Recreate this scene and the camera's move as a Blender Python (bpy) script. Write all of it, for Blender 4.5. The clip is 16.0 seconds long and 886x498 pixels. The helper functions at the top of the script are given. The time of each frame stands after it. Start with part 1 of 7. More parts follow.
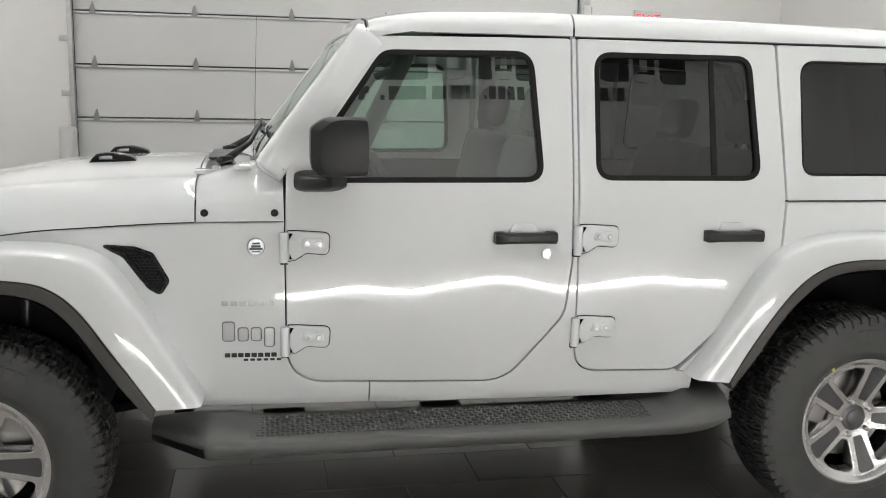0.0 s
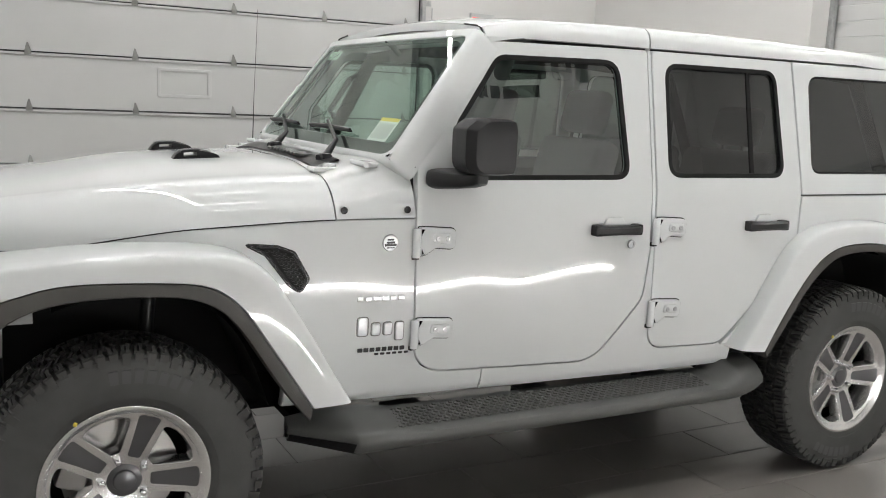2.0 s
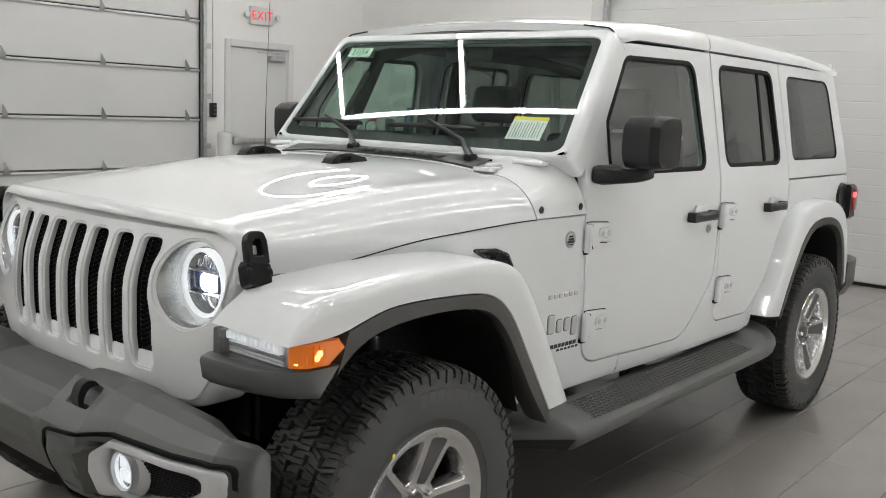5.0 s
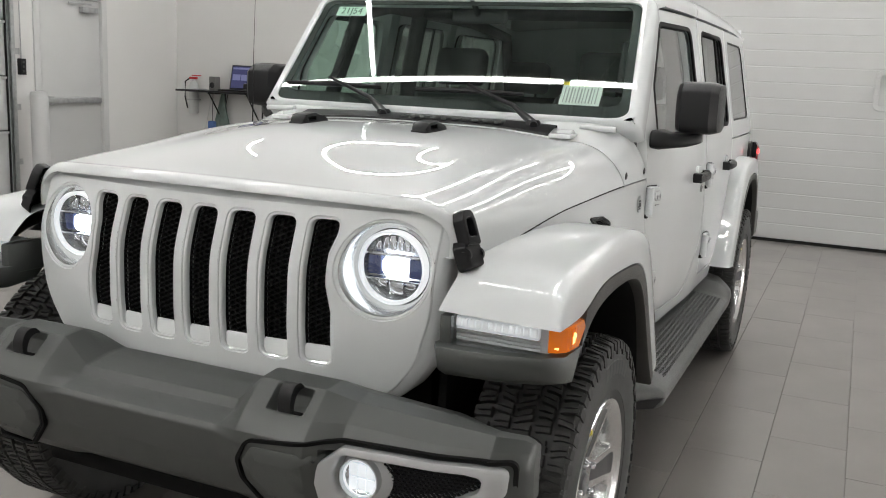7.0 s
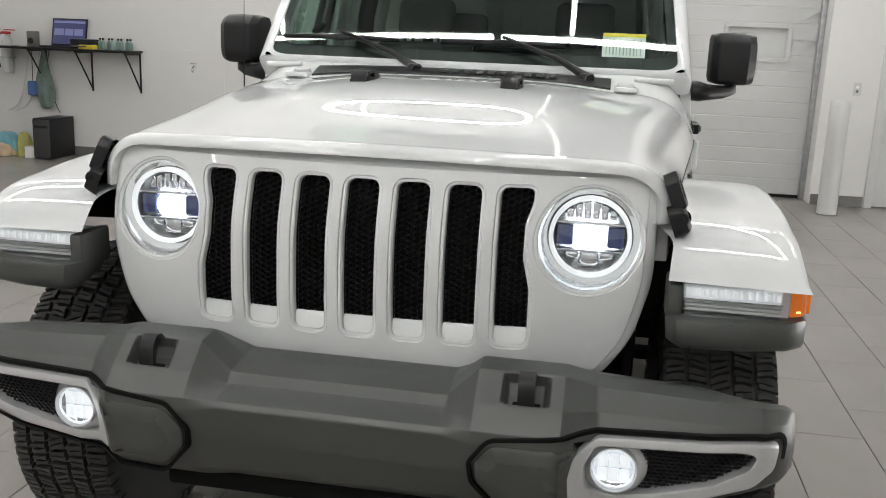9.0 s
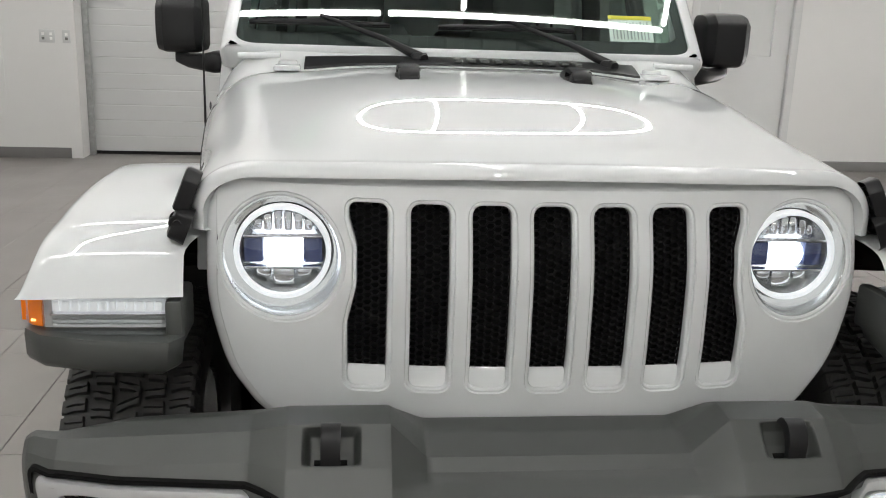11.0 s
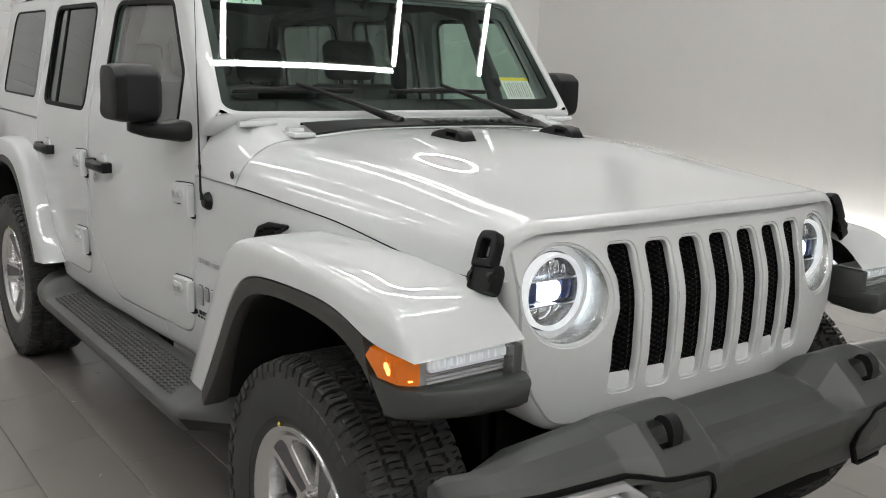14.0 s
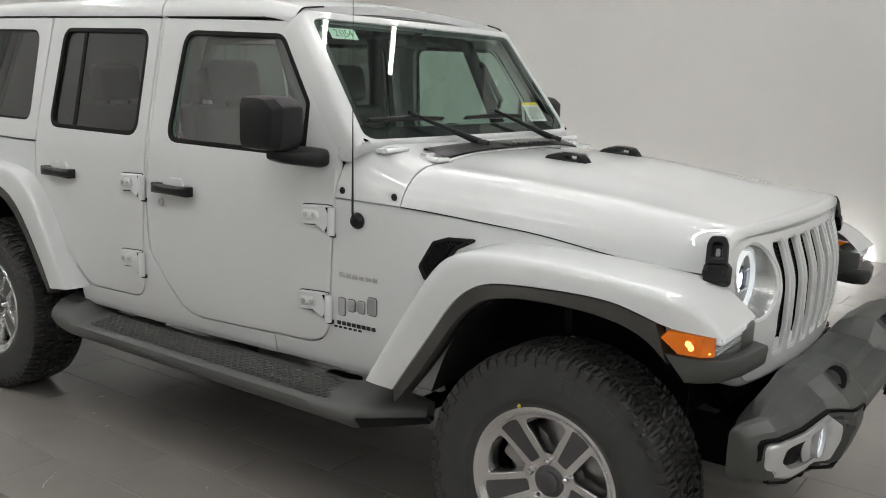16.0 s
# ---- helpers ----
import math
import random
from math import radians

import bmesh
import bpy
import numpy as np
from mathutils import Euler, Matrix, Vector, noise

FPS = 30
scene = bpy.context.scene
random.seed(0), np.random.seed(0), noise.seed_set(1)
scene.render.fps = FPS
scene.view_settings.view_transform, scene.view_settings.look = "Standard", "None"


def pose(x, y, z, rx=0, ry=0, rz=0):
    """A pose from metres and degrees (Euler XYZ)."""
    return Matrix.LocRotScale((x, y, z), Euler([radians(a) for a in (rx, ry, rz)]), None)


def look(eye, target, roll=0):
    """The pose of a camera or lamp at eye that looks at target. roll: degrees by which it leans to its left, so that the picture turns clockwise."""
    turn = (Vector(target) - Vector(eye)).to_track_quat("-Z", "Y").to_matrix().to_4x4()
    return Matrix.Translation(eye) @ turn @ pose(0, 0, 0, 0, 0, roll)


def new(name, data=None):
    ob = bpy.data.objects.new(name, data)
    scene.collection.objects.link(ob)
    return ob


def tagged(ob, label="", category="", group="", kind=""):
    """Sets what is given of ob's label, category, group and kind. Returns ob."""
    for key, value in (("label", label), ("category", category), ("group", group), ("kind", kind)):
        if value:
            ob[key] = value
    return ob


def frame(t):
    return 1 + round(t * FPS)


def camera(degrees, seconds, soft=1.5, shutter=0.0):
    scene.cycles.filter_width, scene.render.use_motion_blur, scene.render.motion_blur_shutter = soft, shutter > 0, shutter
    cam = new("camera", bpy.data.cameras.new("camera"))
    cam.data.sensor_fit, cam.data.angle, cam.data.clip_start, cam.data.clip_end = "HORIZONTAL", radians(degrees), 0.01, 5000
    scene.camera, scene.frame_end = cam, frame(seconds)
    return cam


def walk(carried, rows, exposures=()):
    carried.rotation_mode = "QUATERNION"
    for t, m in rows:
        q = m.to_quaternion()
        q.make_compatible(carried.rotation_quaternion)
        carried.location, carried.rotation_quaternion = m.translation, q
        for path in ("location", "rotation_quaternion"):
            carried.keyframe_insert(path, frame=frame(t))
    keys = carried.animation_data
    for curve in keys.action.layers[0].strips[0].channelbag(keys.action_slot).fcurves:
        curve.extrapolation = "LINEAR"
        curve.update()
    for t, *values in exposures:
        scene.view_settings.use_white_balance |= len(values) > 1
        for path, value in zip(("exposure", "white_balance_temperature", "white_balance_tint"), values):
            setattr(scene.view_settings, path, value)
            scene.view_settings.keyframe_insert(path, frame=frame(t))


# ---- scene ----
cam = camera(51.5, 16.0, soft=1.0)
PATH = [
    (0, (0.625, 3.759, 1.544), (0.239, 1.824, 1.215), 1.1),
    (0.5, (0.906, 3.7, 1.544), (0.401, 1.793, 1.22), 1.3),
    (1, (1.22, 3.671, 1.55), (0.586, 1.803, 1.224), 1.6),
    (1.5, (1.571, 3.625, 1.551), (0.791, 1.812, 1.225), 2.1),
    (2, (1.892, 3.504, 1.532), (0.967, 1.761, 1.208), 2.6),
    (2.5, (2.181, 3.405, 1.54), (1.132, 1.733, 1.216), 2.4),
    (3, (2.514, 3.27, 1.534), (1.357, 1.7, 1.225), 1.9),
    (3.5, (2.747, 3.134, 1.533), (1.506, 1.641, 1.221), 1.8),
    (4, (2.923, 2.913, 1.511), (1.606, 1.488, 1.196), 1.6),
    (4.2, (3.0, 2.818, 1.5), (1.645, 1.429, 1.186), 1.6),
    (6.3, (3.57, 1.774, 1.464), (1.84, 0.79, 1.103), 2.7),
    (6.5, (3.62, 1.686, 1.482), (1.863, 0.764, 1.095), 2.5),
    (7, (3.763, 1.448, 1.459), (1.938, 0.635, 1.08), 2.6),
    (7.5, (3.842, 1.221, 1.434), (1.982, 0.544, 1.051), 2.4),
    (8, (3.859, 0.974, 1.4), (1.967, 0.414, 1.017), 2.3),
    (8.5, (3.851, 0.744, 1.394), (1.947, 0.29, 0.983), 2.5),
    (9, (3.849, 0.515, 1.416), (1.93, 0.174, 0.968), 2.3),
    (9.5, (3.833, 0.306, 1.425), (1.901, 0.099, 0.951), 2.3),
    (10, (3.725, 0.075, 1.429), (1.785, -0.001, 0.948), 2.3),
    (10.2, (3.667, -0.017, 1.43), (1.726, -0.045, 0.948), 2.2),
    (12.3, (3.49, -0.92, 1.485), (1.693, -0.275, 1.006), 2.1),
    (12.5, (3.474, -1.012, 1.488), (1.692, -0.296, 1.022), 2.1),
    (13, (3.445, -1.285, 1.497), (1.713, -0.409, 1.063), 1.8),
    (13.5, (3.43, -1.595, 1.515), (1.76, -0.557, 1.103), 1.6),
    (14, (3.337, -1.883, 1.508), (1.744, -0.688, 1.102), 1.7),
    (14.5, (3.211, -2.177, 1.534), (1.703, -0.861, 1.129), 1.9),
    (15, (3.082, -2.536, 1.551), (1.68, -1.096, 1.153), 2.2),
    (15.5, (2.931, -2.846, 1.58), (1.639, -1.288, 1.183), 2.3),
    (16, (2.681, -3.15, 1.581), (1.512, -1.483, 1.186), 2.3),
]
walk(cam, [(t, look(eye, target, roll)) for t, eye, target, roll in PATH], exposures=[(0, 0.08), (2, 0.07), (4, 0.04), (6.5, 0.03), (8.5, 0.08), (10, 0.1), (12.4, -0.15), (14.5, -0.16), (16, -0.12)])

# ---- light and exposure ----
world = bpy.data.worlds.new("world")
scene.world = world
world.use_nodes = True
world.node_tree.nodes["Background"].inputs[0].default_value = (0.9, 0.95, 1.0, 1)
world.node_tree.nodes["Background"].inputs[1].default_value = 0.02

LONG = (-3.4, -1.85, 0.3, 1.7, 2.6)
# cross tubes; those at x 4.8 and 6.4 are added front fill
TUBES = [((1.3, -3.4), (1.3, -0.25)), ((1.3, -0.2), (1.3, 1.7)), ((-4.2, -3.4), (-4.2, 2.6)), ((4.8, -3.4), (4.8, 2.6)), ((6.4, -3.4), (6.4, 2.6))]
# added fill tubes for the car's right side, no fittings known there
TUBES += [((-4.15, -4.7), (-1.2, -4.7)), ((2.4, -4.7), (6.35, -4.7))]
# more added fill tubes, to brighten the nose
TUBES += [((3.0, y), (6.35, y)) for y in (-1.85, 0.3)]
TUBES += [((-4.15, y), (1.27, y)) for y in LONG]

# ---- materials ----


def material(name, base, rough=0.5, metal=0.0, coat=0.0, bump=0.0, bump_scale=60.0, vary=0.0, vary_scale=3.0, spec=0.5,
             emit=None, strength=0.0, coat_rough=0.03, per_object=0.0):
    m = bpy.data.materials.new(name)
    m.use_nodes = True
    nt = m.node_tree
    b = nt.nodes["Principled BSDF"]
    b.inputs["Base Color"].default_value = (*base, 1)
    b.inputs["Roughness"].default_value = rough
    b.inputs["Metallic"].default_value = metal
    b.inputs["Coat Weight"].default_value = coat
    b.inputs["Coat Roughness"].default_value = coat_rough
    b.inputs["Specular IOR Level"].default_value = spec
    if emit:
        b.inputs["Emission Color"].default_value = (*emit, 1)
        b.inputs["Emission Strength"].default_value = strength
    tc = nt.nodes.new("ShaderNodeTexCoord")
    if vary:
        n1 = nt.nodes.new("ShaderNodeTexNoise")
        n1.inputs["Scale"].default_value = vary_scale
        n1.inputs["Detail"].default_value = 6
        nt.links.new(tc.outputs["Object"], n1.inputs["Vector"])
        mr = nt.nodes.new("ShaderNodeMapRange")
        mr.inputs["From Min"].default_value, mr.inputs["From Max"].default_value = 0.3, 0.7
        mr.inputs["To Min"].default_value, mr.inputs["To Max"].default_value = 1 - vary, 1 + vary
        nt.links.new(n1.outputs["Fac"], mr.inputs["Value"])
        mul = nt.nodes.new("ShaderNodeVectorMath")
        mul.operation = "SCALE"
        mul.inputs[0].default_value = base
        value = mr.outputs["Result"]
        if per_object:
            info = nt.nodes.new("ShaderNodeObjectInfo")
            r2 = nt.nodes.new("ShaderNodeMapRange")
            r2.inputs["To Min"].default_value, r2.inputs["To Max"].default_value = 1 - per_object, 1 + per_object
            nt.links.new(info.outputs["Random"], r2.inputs["Value"])
            mm = nt.nodes.new("ShaderNodeMath")
            mm.operation = "MULTIPLY"
            nt.links.new(value, mm.inputs[0])
            nt.links.new(r2.outputs["Result"], mm.inputs[1])
            value = mm.outputs[0]
        nt.links.new(value, mul.inputs["Scale"])
        nt.links.new(mul.outputs["Vector"], b.inputs["Base Color"])
        rr = nt.nodes.new("ShaderNodeMapRange")
        rr.inputs["From Min"].default_value, rr.inputs["From Max"].default_value = 0.3, 0.7
        rr.inputs["To Min"].default_value, rr.inputs["To Max"].default_value = rough * 0.9, min(1, rough * 1.12)
        nt.links.new(n1.outputs["Fac"], rr.inputs["Value"])
        nt.links.new(rr.outputs["Result"], b.inputs["Roughness"])
    if bump:
        n2 = nt.nodes.new("ShaderNodeTexNoise")
        n2.inputs["Scale"].default_value = bump_scale
        n2.inputs["Detail"].default_value = 4
        nt.links.new(tc.outputs["Object"], n2.inputs["Vector"])
        bp = nt.nodes.new("ShaderNodeBump")
        bp.inputs["Strength"].default_value = bump
        bp.inputs["Distance"].default_value = 0.002
        nt.links.new(n2.outputs["Fac"], bp.inputs["Height"])
        nt.links.new(bp.outputs["Normal"], b.inputs["Normal"])
    return m


def pane_material(name, tint, gloss_tint=(1, 1, 1), rough=0.0, gloss=0.085):
    """A thin pane: tinted straight-through light, and a gloss that grows at flat angles."""
    m = bpy.data.materials.new(name)
    m.use_nodes = True
    nt = m.node_tree
    nt.nodes.clear()
    out = nt.nodes.new("ShaderNodeOutputMaterial")
    mix = nt.nodes.new("ShaderNodeMixShader")
    tr = nt.nodes.new("ShaderNodeBsdfTransparent")
    tr.inputs[0].default_value = (*tint, 1)
    gl = nt.nodes.new("ShaderNodeBsdfGlossy")
    gl.inputs["Color"].default_value = (*gloss_tint, 1)
    gl.inputs["Roughness"].default_value = rough
    lw = nt.nodes.new("ShaderNodeLayerWeight")
    lw.inputs["Blend"].default_value = 0.5
    power = nt.nodes.new("ShaderNodeMath")
    power.operation = "POWER"
    power.inputs[1].default_value = 4.5
    gain = nt.nodes.new("ShaderNodeMath")
    gain.operation = "MULTIPLY_ADD"
    gain.inputs[1].default_value, gain.inputs[2].default_value = 0.9, gloss
    nt.links.new(lw.outputs["Facing"], power.inputs[0])
    nt.links.new(power.outputs[0], gain.inputs[0])
    nt.links.new(gain.outputs[0], mix.inputs[0])
    nt.links.new(tr.outputs[0], mix.inputs[1])
    nt.links.new(gl.outputs[0], mix.inputs[2])
    nt.links.new(mix.outputs[0], out.inputs[0])
    return m


PAINT = material("white car paint", (0.70, 0.718, 0.722), 0.5, coat=1.0, coat_rough=0.0, spec=0.06)
PAINT.node_tree.nodes["Principled BSDF"].inputs["Coat IOR"].default_value = 1.62
TRIM = material("grained charcoal plastic", (0.050, 0.054, 0.0505), 0.42, bump=0.25, bump_scale=900, vary=0.08, vary_scale=8, spec=0.85)
EDGETRIM = material("charcoal arch plastic", (0.07, 0.068, 0.063), 0.5, bump=0.25, bump_scale=900, vary=0.08, vary_scale=8, spec=0.35)
TRIMDARK = material("dark grained plastic", (0.012, 0.012, 0.013), 0.38, bump=0.2, bump_scale=900, vary=0.06, vary_scale=8, spec=0.32)
GLOSSBLACK = material("satin black plastic", (0.009, 0.009, 0.010), 0.34, bump=0.05, bump_scale=500, spec=0.32)
DARK = material("black underbody and groove shade", (0.006, 0.006, 0.006), 0.7, bump=0.2, vary=0.2, spec=0.12)
# real rubber seals, and thin strips that stand in for shade in gaps
RUBBERGAP = material("black rubber and gap shade", (0.010, 0.010, 0.010), 0.65, spec=0.2, bump=0.1, bump_scale=300)
TYRE = material("tyre rubber", (0.050, 0.051, 0.049), 0.55, bump=0.2, bump_scale=250, vary=0.18, vary_scale=14, spec=0.4)
TREAD = material("tread rubber", (0.044, 0.044, 0.042), 0.6, bump=0.3, bump_scale=220, vary=0.2, vary_scale=18, spec=0.35)
LETTER = material("raised sidewall rubber", (0.055, 0.056, 0.056), 0.52)
ALLOY = material("machined alloy", (0.8, 0.8, 0.8), 0.24, metal=1.0, bump=0.05, bump_scale=400)
GUNMETAL = material("dark grey wheel paint", (0.09, 0.09, 0.095), 0.34, metal=0.4, coat=0.4)
STEEL = material("brake steel", (0.42, 0.41, 0.40), 0.35, metal=1.0, bump=0.1, bump_scale=300)
LINER = material("dull black arch liner", (0.014, 0.014, 0.014), 0.65, bump=0.3, bump_scale=120, vary=0.25, vary_scale=9, spec=0.3)
# charcoal plastic with its base colour lifted to brighten the steps
STEPTRIM = material("brightened charcoal step plastic", (0.084, 0.086, 0.082), 0.5, bump=0.25, bump_scale=700, vary=0.1, vary_scale=8, spec=0.7)
CHROME = material("bright chrome", (0.8, 0.8, 0.82), 0.1, metal=1.0)
SILVER = material("satin silver trim", (0.5, 0.51, 0.52), 0.32, metal=0.7, coat=0.3)
SCREEN = pane_material("green tinted windscreen", (0.79, 0.93, 0.865), (0.93, 1.0, 0.96), gloss=0.11)
SIDEGLASS = pane_material("front door glass", (0.54, 0.70, 0.62), gloss=0.18)
PRIVACY = pane_material("dark privacy glass", (0.165, 0.185, 0.17), gloss=0.10)
CLEAR = pane_material("clear lens", (0.93, 0.95, 0.96))
AMBER = material("amber lens", (0.62, 0.13, 0.004), 0.12, coat=1.0, emit=(1.0, 0.27, 0.01), strength=0.2)
AMBERLIT = material("lit amber bulb", (1, 0.5, 0.1), 0.3, emit=(1.0, 0.55, 0.14), strength=2.4)
REDLENS = material("red lens", (0.35, 0.01, 0.015), 0.15, coat=1.0)
REDLIT = material("lit red lamp", (0.8, 0.05, 0.05), 0.3, emit=(1.0, 0.08, 0.08), strength=2.5)
LAMPLIT = material("lit white lamp", (1, 1, 1), 0.3, emit=(0.86, 0.93, 1.0), strength=3.5)
RINGLIT = material("lit lamp ring", (0.6, 0.6, 0.6), 0.3, emit=(0.95, 0.98, 1.0), strength=0.62)
DRLLIT = material("lit running light", (0.8, 0.8, 0.8), 0.3, emit=(0.95, 0.98, 1.0), strength=0.28)
FOGLIT = material("lit fog lamp", (0.8, 0.8, 0.8), 0.3, emit=(0.90, 0.95, 1.0), strength=0.5)
LAMPGREY = material("silver lamp bowl", (0.62, 0.63, 0.62), 0.26, metal=0.8)
LAMPBLUE = material("blue coated lamp glass", (0.03, 0.05, 0.16), 0.12, metal=0.3, coat=1.0)
DRLCLEAR = material("pale ribbed reflector", (0.6, 0.62, 0.63), 0.3)
FOGTRIM = material("pale satin silver trim", (0.66, 0.67, 0.68), 0.34, metal=0.45, coat=0.3)
SEAT = material("dark seat cloth", (0.075, 0.076, 0.076), 0.85, bump=0.3, bump_scale=400, vary=0.2)
CABIN = material("dark cabin plastic", (0.036, 0.036, 0.037), 0.6, bump=0.1, bump_scale=500, vary=0.1)
HEADLINER = material("pale headliner", (0.35, 0.35, 0.34), 0.9, bump=0.1)
LABELWHITE = material("white label", (0.8, 0.8, 0.78), 0.6, vary=0.03)
PRINTGREY = material("grey print", (0.38, 0.38, 0.38), 0.6)
LABELYELLOW = material("yellow label band", (0.85, 0.66, 0.06), 0.6)
NOTEINK = material("thin green ink", (0.07, 0.13, 0.09), 0.6)
LABELGREEN = material("pale green note", (0.6, 0.76, 0.64), 0.7, vary=0.03)
INK = material("black ink", (0.02, 0.02, 0.02), 0.6)
WALLPAINT = material("white wall paint", (0.64, 0.635, 0.622), 0.75, bump=0.05, bump_scale=120, vary=0.015, vary_scale=1.2, spec=0.25)
HINGEZINC = material("dull zinc hinge", (0.2, 0.2, 0.19), 0.45, metal=0.5, vary=0.15, vary_scale=20)
HEX = material("black mesh plastic", (0.007, 0.007, 0.0075), 0.34, spec=0.35)
TWIG = material("pale scrap", (0.42, 0.4, 0.36), 0.7, vary=0.2, vary_scale=40)
DOORPAINT = material("white steel door paint", (0.52, 0.525, 0.52), 0.45, bump=0.08, bump_scale=250, vary=0.02, vary_scale=2)
CEILPAINT = material("grey metal deck", (0.22, 0.23, 0.23), 0.6, vary=0.06)
GALV = material("galvanised steel", (0.45, 0.46, 0.46), 0.42, metal=0.8, vary=0.15, vary_scale=20)
BASEGREY = material("grey cove base", (0.14, 0.135, 0.13), 0.5, vary=0.06)
TILE = material("grey porcelain tile", (0.277, 0.258, 0.242), 0.2, bump=0.02, bump_scale=30, vary=0.06, vary_scale=1.6, per_object=0.018)
GROUT = material("dark grout", (0.15, 0.133, 0.122), 0.85, vary=0.15, vary_scale=9)
TUBE = material("white light tube", (1, 1, 1), 0.4, emit=(1.0, 0.985, 0.96), strength=47)
COVE = material("white floor light strip", (1, 1, 1), 0.4, emit=(1.0, 0.98, 0.96), strength=85)
WALLINK = material("black wall lettering", (0.015, 0.015, 0.015), 0.5)
REDPLASTIC = material("red sign face", (0.75, 0.03, 0.04), 0.4, emit=(1, 0.05, 0.08), strength=0.5)
REDPAINT = material("red enamel", (0.5, 0.02, 0.02), 0.35)
LCD = material("laptop screen", (0.02, 0.02, 0.05), 0.2, emit=(0.09, 0.10, 0.24), strength=0.34)
LCDLIGHT = material("laptop window panels", (0.1, 0.1, 0.2), 0.2, emit=(0.2, 0.22, 0.4), strength=0.35)
GREENPLASTIC = material("pale green bottle plastic", (0.2, 0.3, 0.27), 0.35)
YELLOWPLASTIC = material("yellow plastic", (0.75, 0.6, 0.05), 0.4)
BLUECLOTH = material("blue cloth", (0.06, 0.12, 0.28), 0.9, bump=0.3)
GREYCLOTH = material("grey green cloth", (0.13, 0.17, 0.15), 0.9, bump=0.4, bump_scale=90, vary=0.25, vary_scale=12)
TEALCLOTH = material("pale blue cloth", (0.16, 0.36, 0.42), 0.9, bump=0.4, bump_scale=90, vary=0.15, vary_scale=12)
CARDBOARD = material("brown cardboard", (0.36, 0.24, 0.15), 0.85, bump=0.1, vary=0.1, vary_scale=9)
KRAFT = material("crumpled kraft paper", (0.48, 0.36, 0.24), 0.85, bump=0.3, bump_scale=40, vary=0.12, vary_scale=9)
OLIVE = material("olive yellow bag plastic", (0.42, 0.40, 0.12), 0.5, bump=0.3, bump_scale=40, vary=0.15, vary_scale=9)
OPAQUEPANE = material("frosted door pane", (0.55, 0.56, 0.55), 0.25, spec=0.5)
BRASS = material("satin nickel", (0.55, 0.53, 0.5), 0.3, metal=1.0)

# ---- mesh helpers ----


def finish(name, verts, faces, mat, parent=None, label="", s=1, sharp=38, recalc=True, front=()):
    """One mesh object from points and faces; s = -1 mirrors it to the other side of the car."""
    me = bpy.data.meshes.new(name)
    if s < 0:
        verts = [(v[0], -v[1], v[2]) for v in verts]
        faces = [tuple(reversed(f)) for f in faces]
    me.from_pydata([tuple(v) for v in verts], [], faces)
    if recalc:
        bm = bmesh.new()
        bm.from_mesh(me)
        bmesh.ops.remove_doubles(bm, verts=bm.verts, dist=1e-5)
        bmesh.ops.recalc_face_normals(bm, faces=bm.faces)
        bm.to_mesh(me)
        bm.free()
    me.materials.append(mat)
    me.shade_smooth()
    me.set_sharp_from_angle(angle=radians(sharp))
    if front:
        known = {}
        for p, nv in front:
            y = -p[1] if s < 0 else p[1]
            known[round(p[0] * 5000), round(y * 5000), round(p[2] * 5000)] = Vector((nv[0], -nv[1] if s < 0 else nv[1], nv[2]))
        split = []
        for lo in me.loops:
            v = me.vertices[lo.vertex_index]
            nv = known.get((round(v.co.x * 5000), round(v.co.y * 5000), round(v.co.z * 5000)))
            split.append((0, 0, 0) if nv is None else (nv if nv.dot(v.normal) > 0 else -nv))
        me.normals_split_custom_set(split)
    ob = new(name, me)
    if parent:
        ob.parent = parent
    if label:
        tagged(ob, label)
    return ob


def part(name, bm, mat, parent=None, label="", sharp=38):
    me = bpy.data.meshes.new(name)
    bm.to_mesh(me)
    bm.free()
    me.materials.append(mat)
    me.shade_smooth()
    me.set_sharp_from_angle(angle=radians(sharp))
    ob = new(name, me)
    if parent:
        ob.parent = parent
    if label:
        tagged(ob, label)
    return ob


def thing(name, label, category, group="", kind="", at=(0, 0, 0)):
    ob = new(name)
    ob.location = at
    ob.empty_display_size = 0.1
    return tagged(ob, label, category, group, kind)


def box_bm(lo, hi, bevel=0.0, seg=2):
    bm = bmesh.new()
    bmesh.ops.create_cube(bm, size=1)
    for v in bm.verts:
        v.co = Vector([(lo[i] + hi[i]) / 2 + v.co[i] * (hi[i] - lo[i]) for i in range(3)])
    if bevel:
        bmesh.ops.bevel(bm, geom=bm.edges[:], offset=bevel, segments=seg, profile=0.5, affect="EDGES")
    return bm


def box(name, lo, hi, mat, parent=None, label="", bevel=0.0, seg=2, s=1):
    if s < 0:
        lo, hi = (lo[0], -hi[1], lo[2]), (hi[0], -lo[1], hi[2])
    return part(name, box_bm(lo, hi, bevel, seg), mat, parent, label)


def shift(ob, m):
    """Turn and move the points of a mesh object."""
    ob.data.transform(m)
    return ob


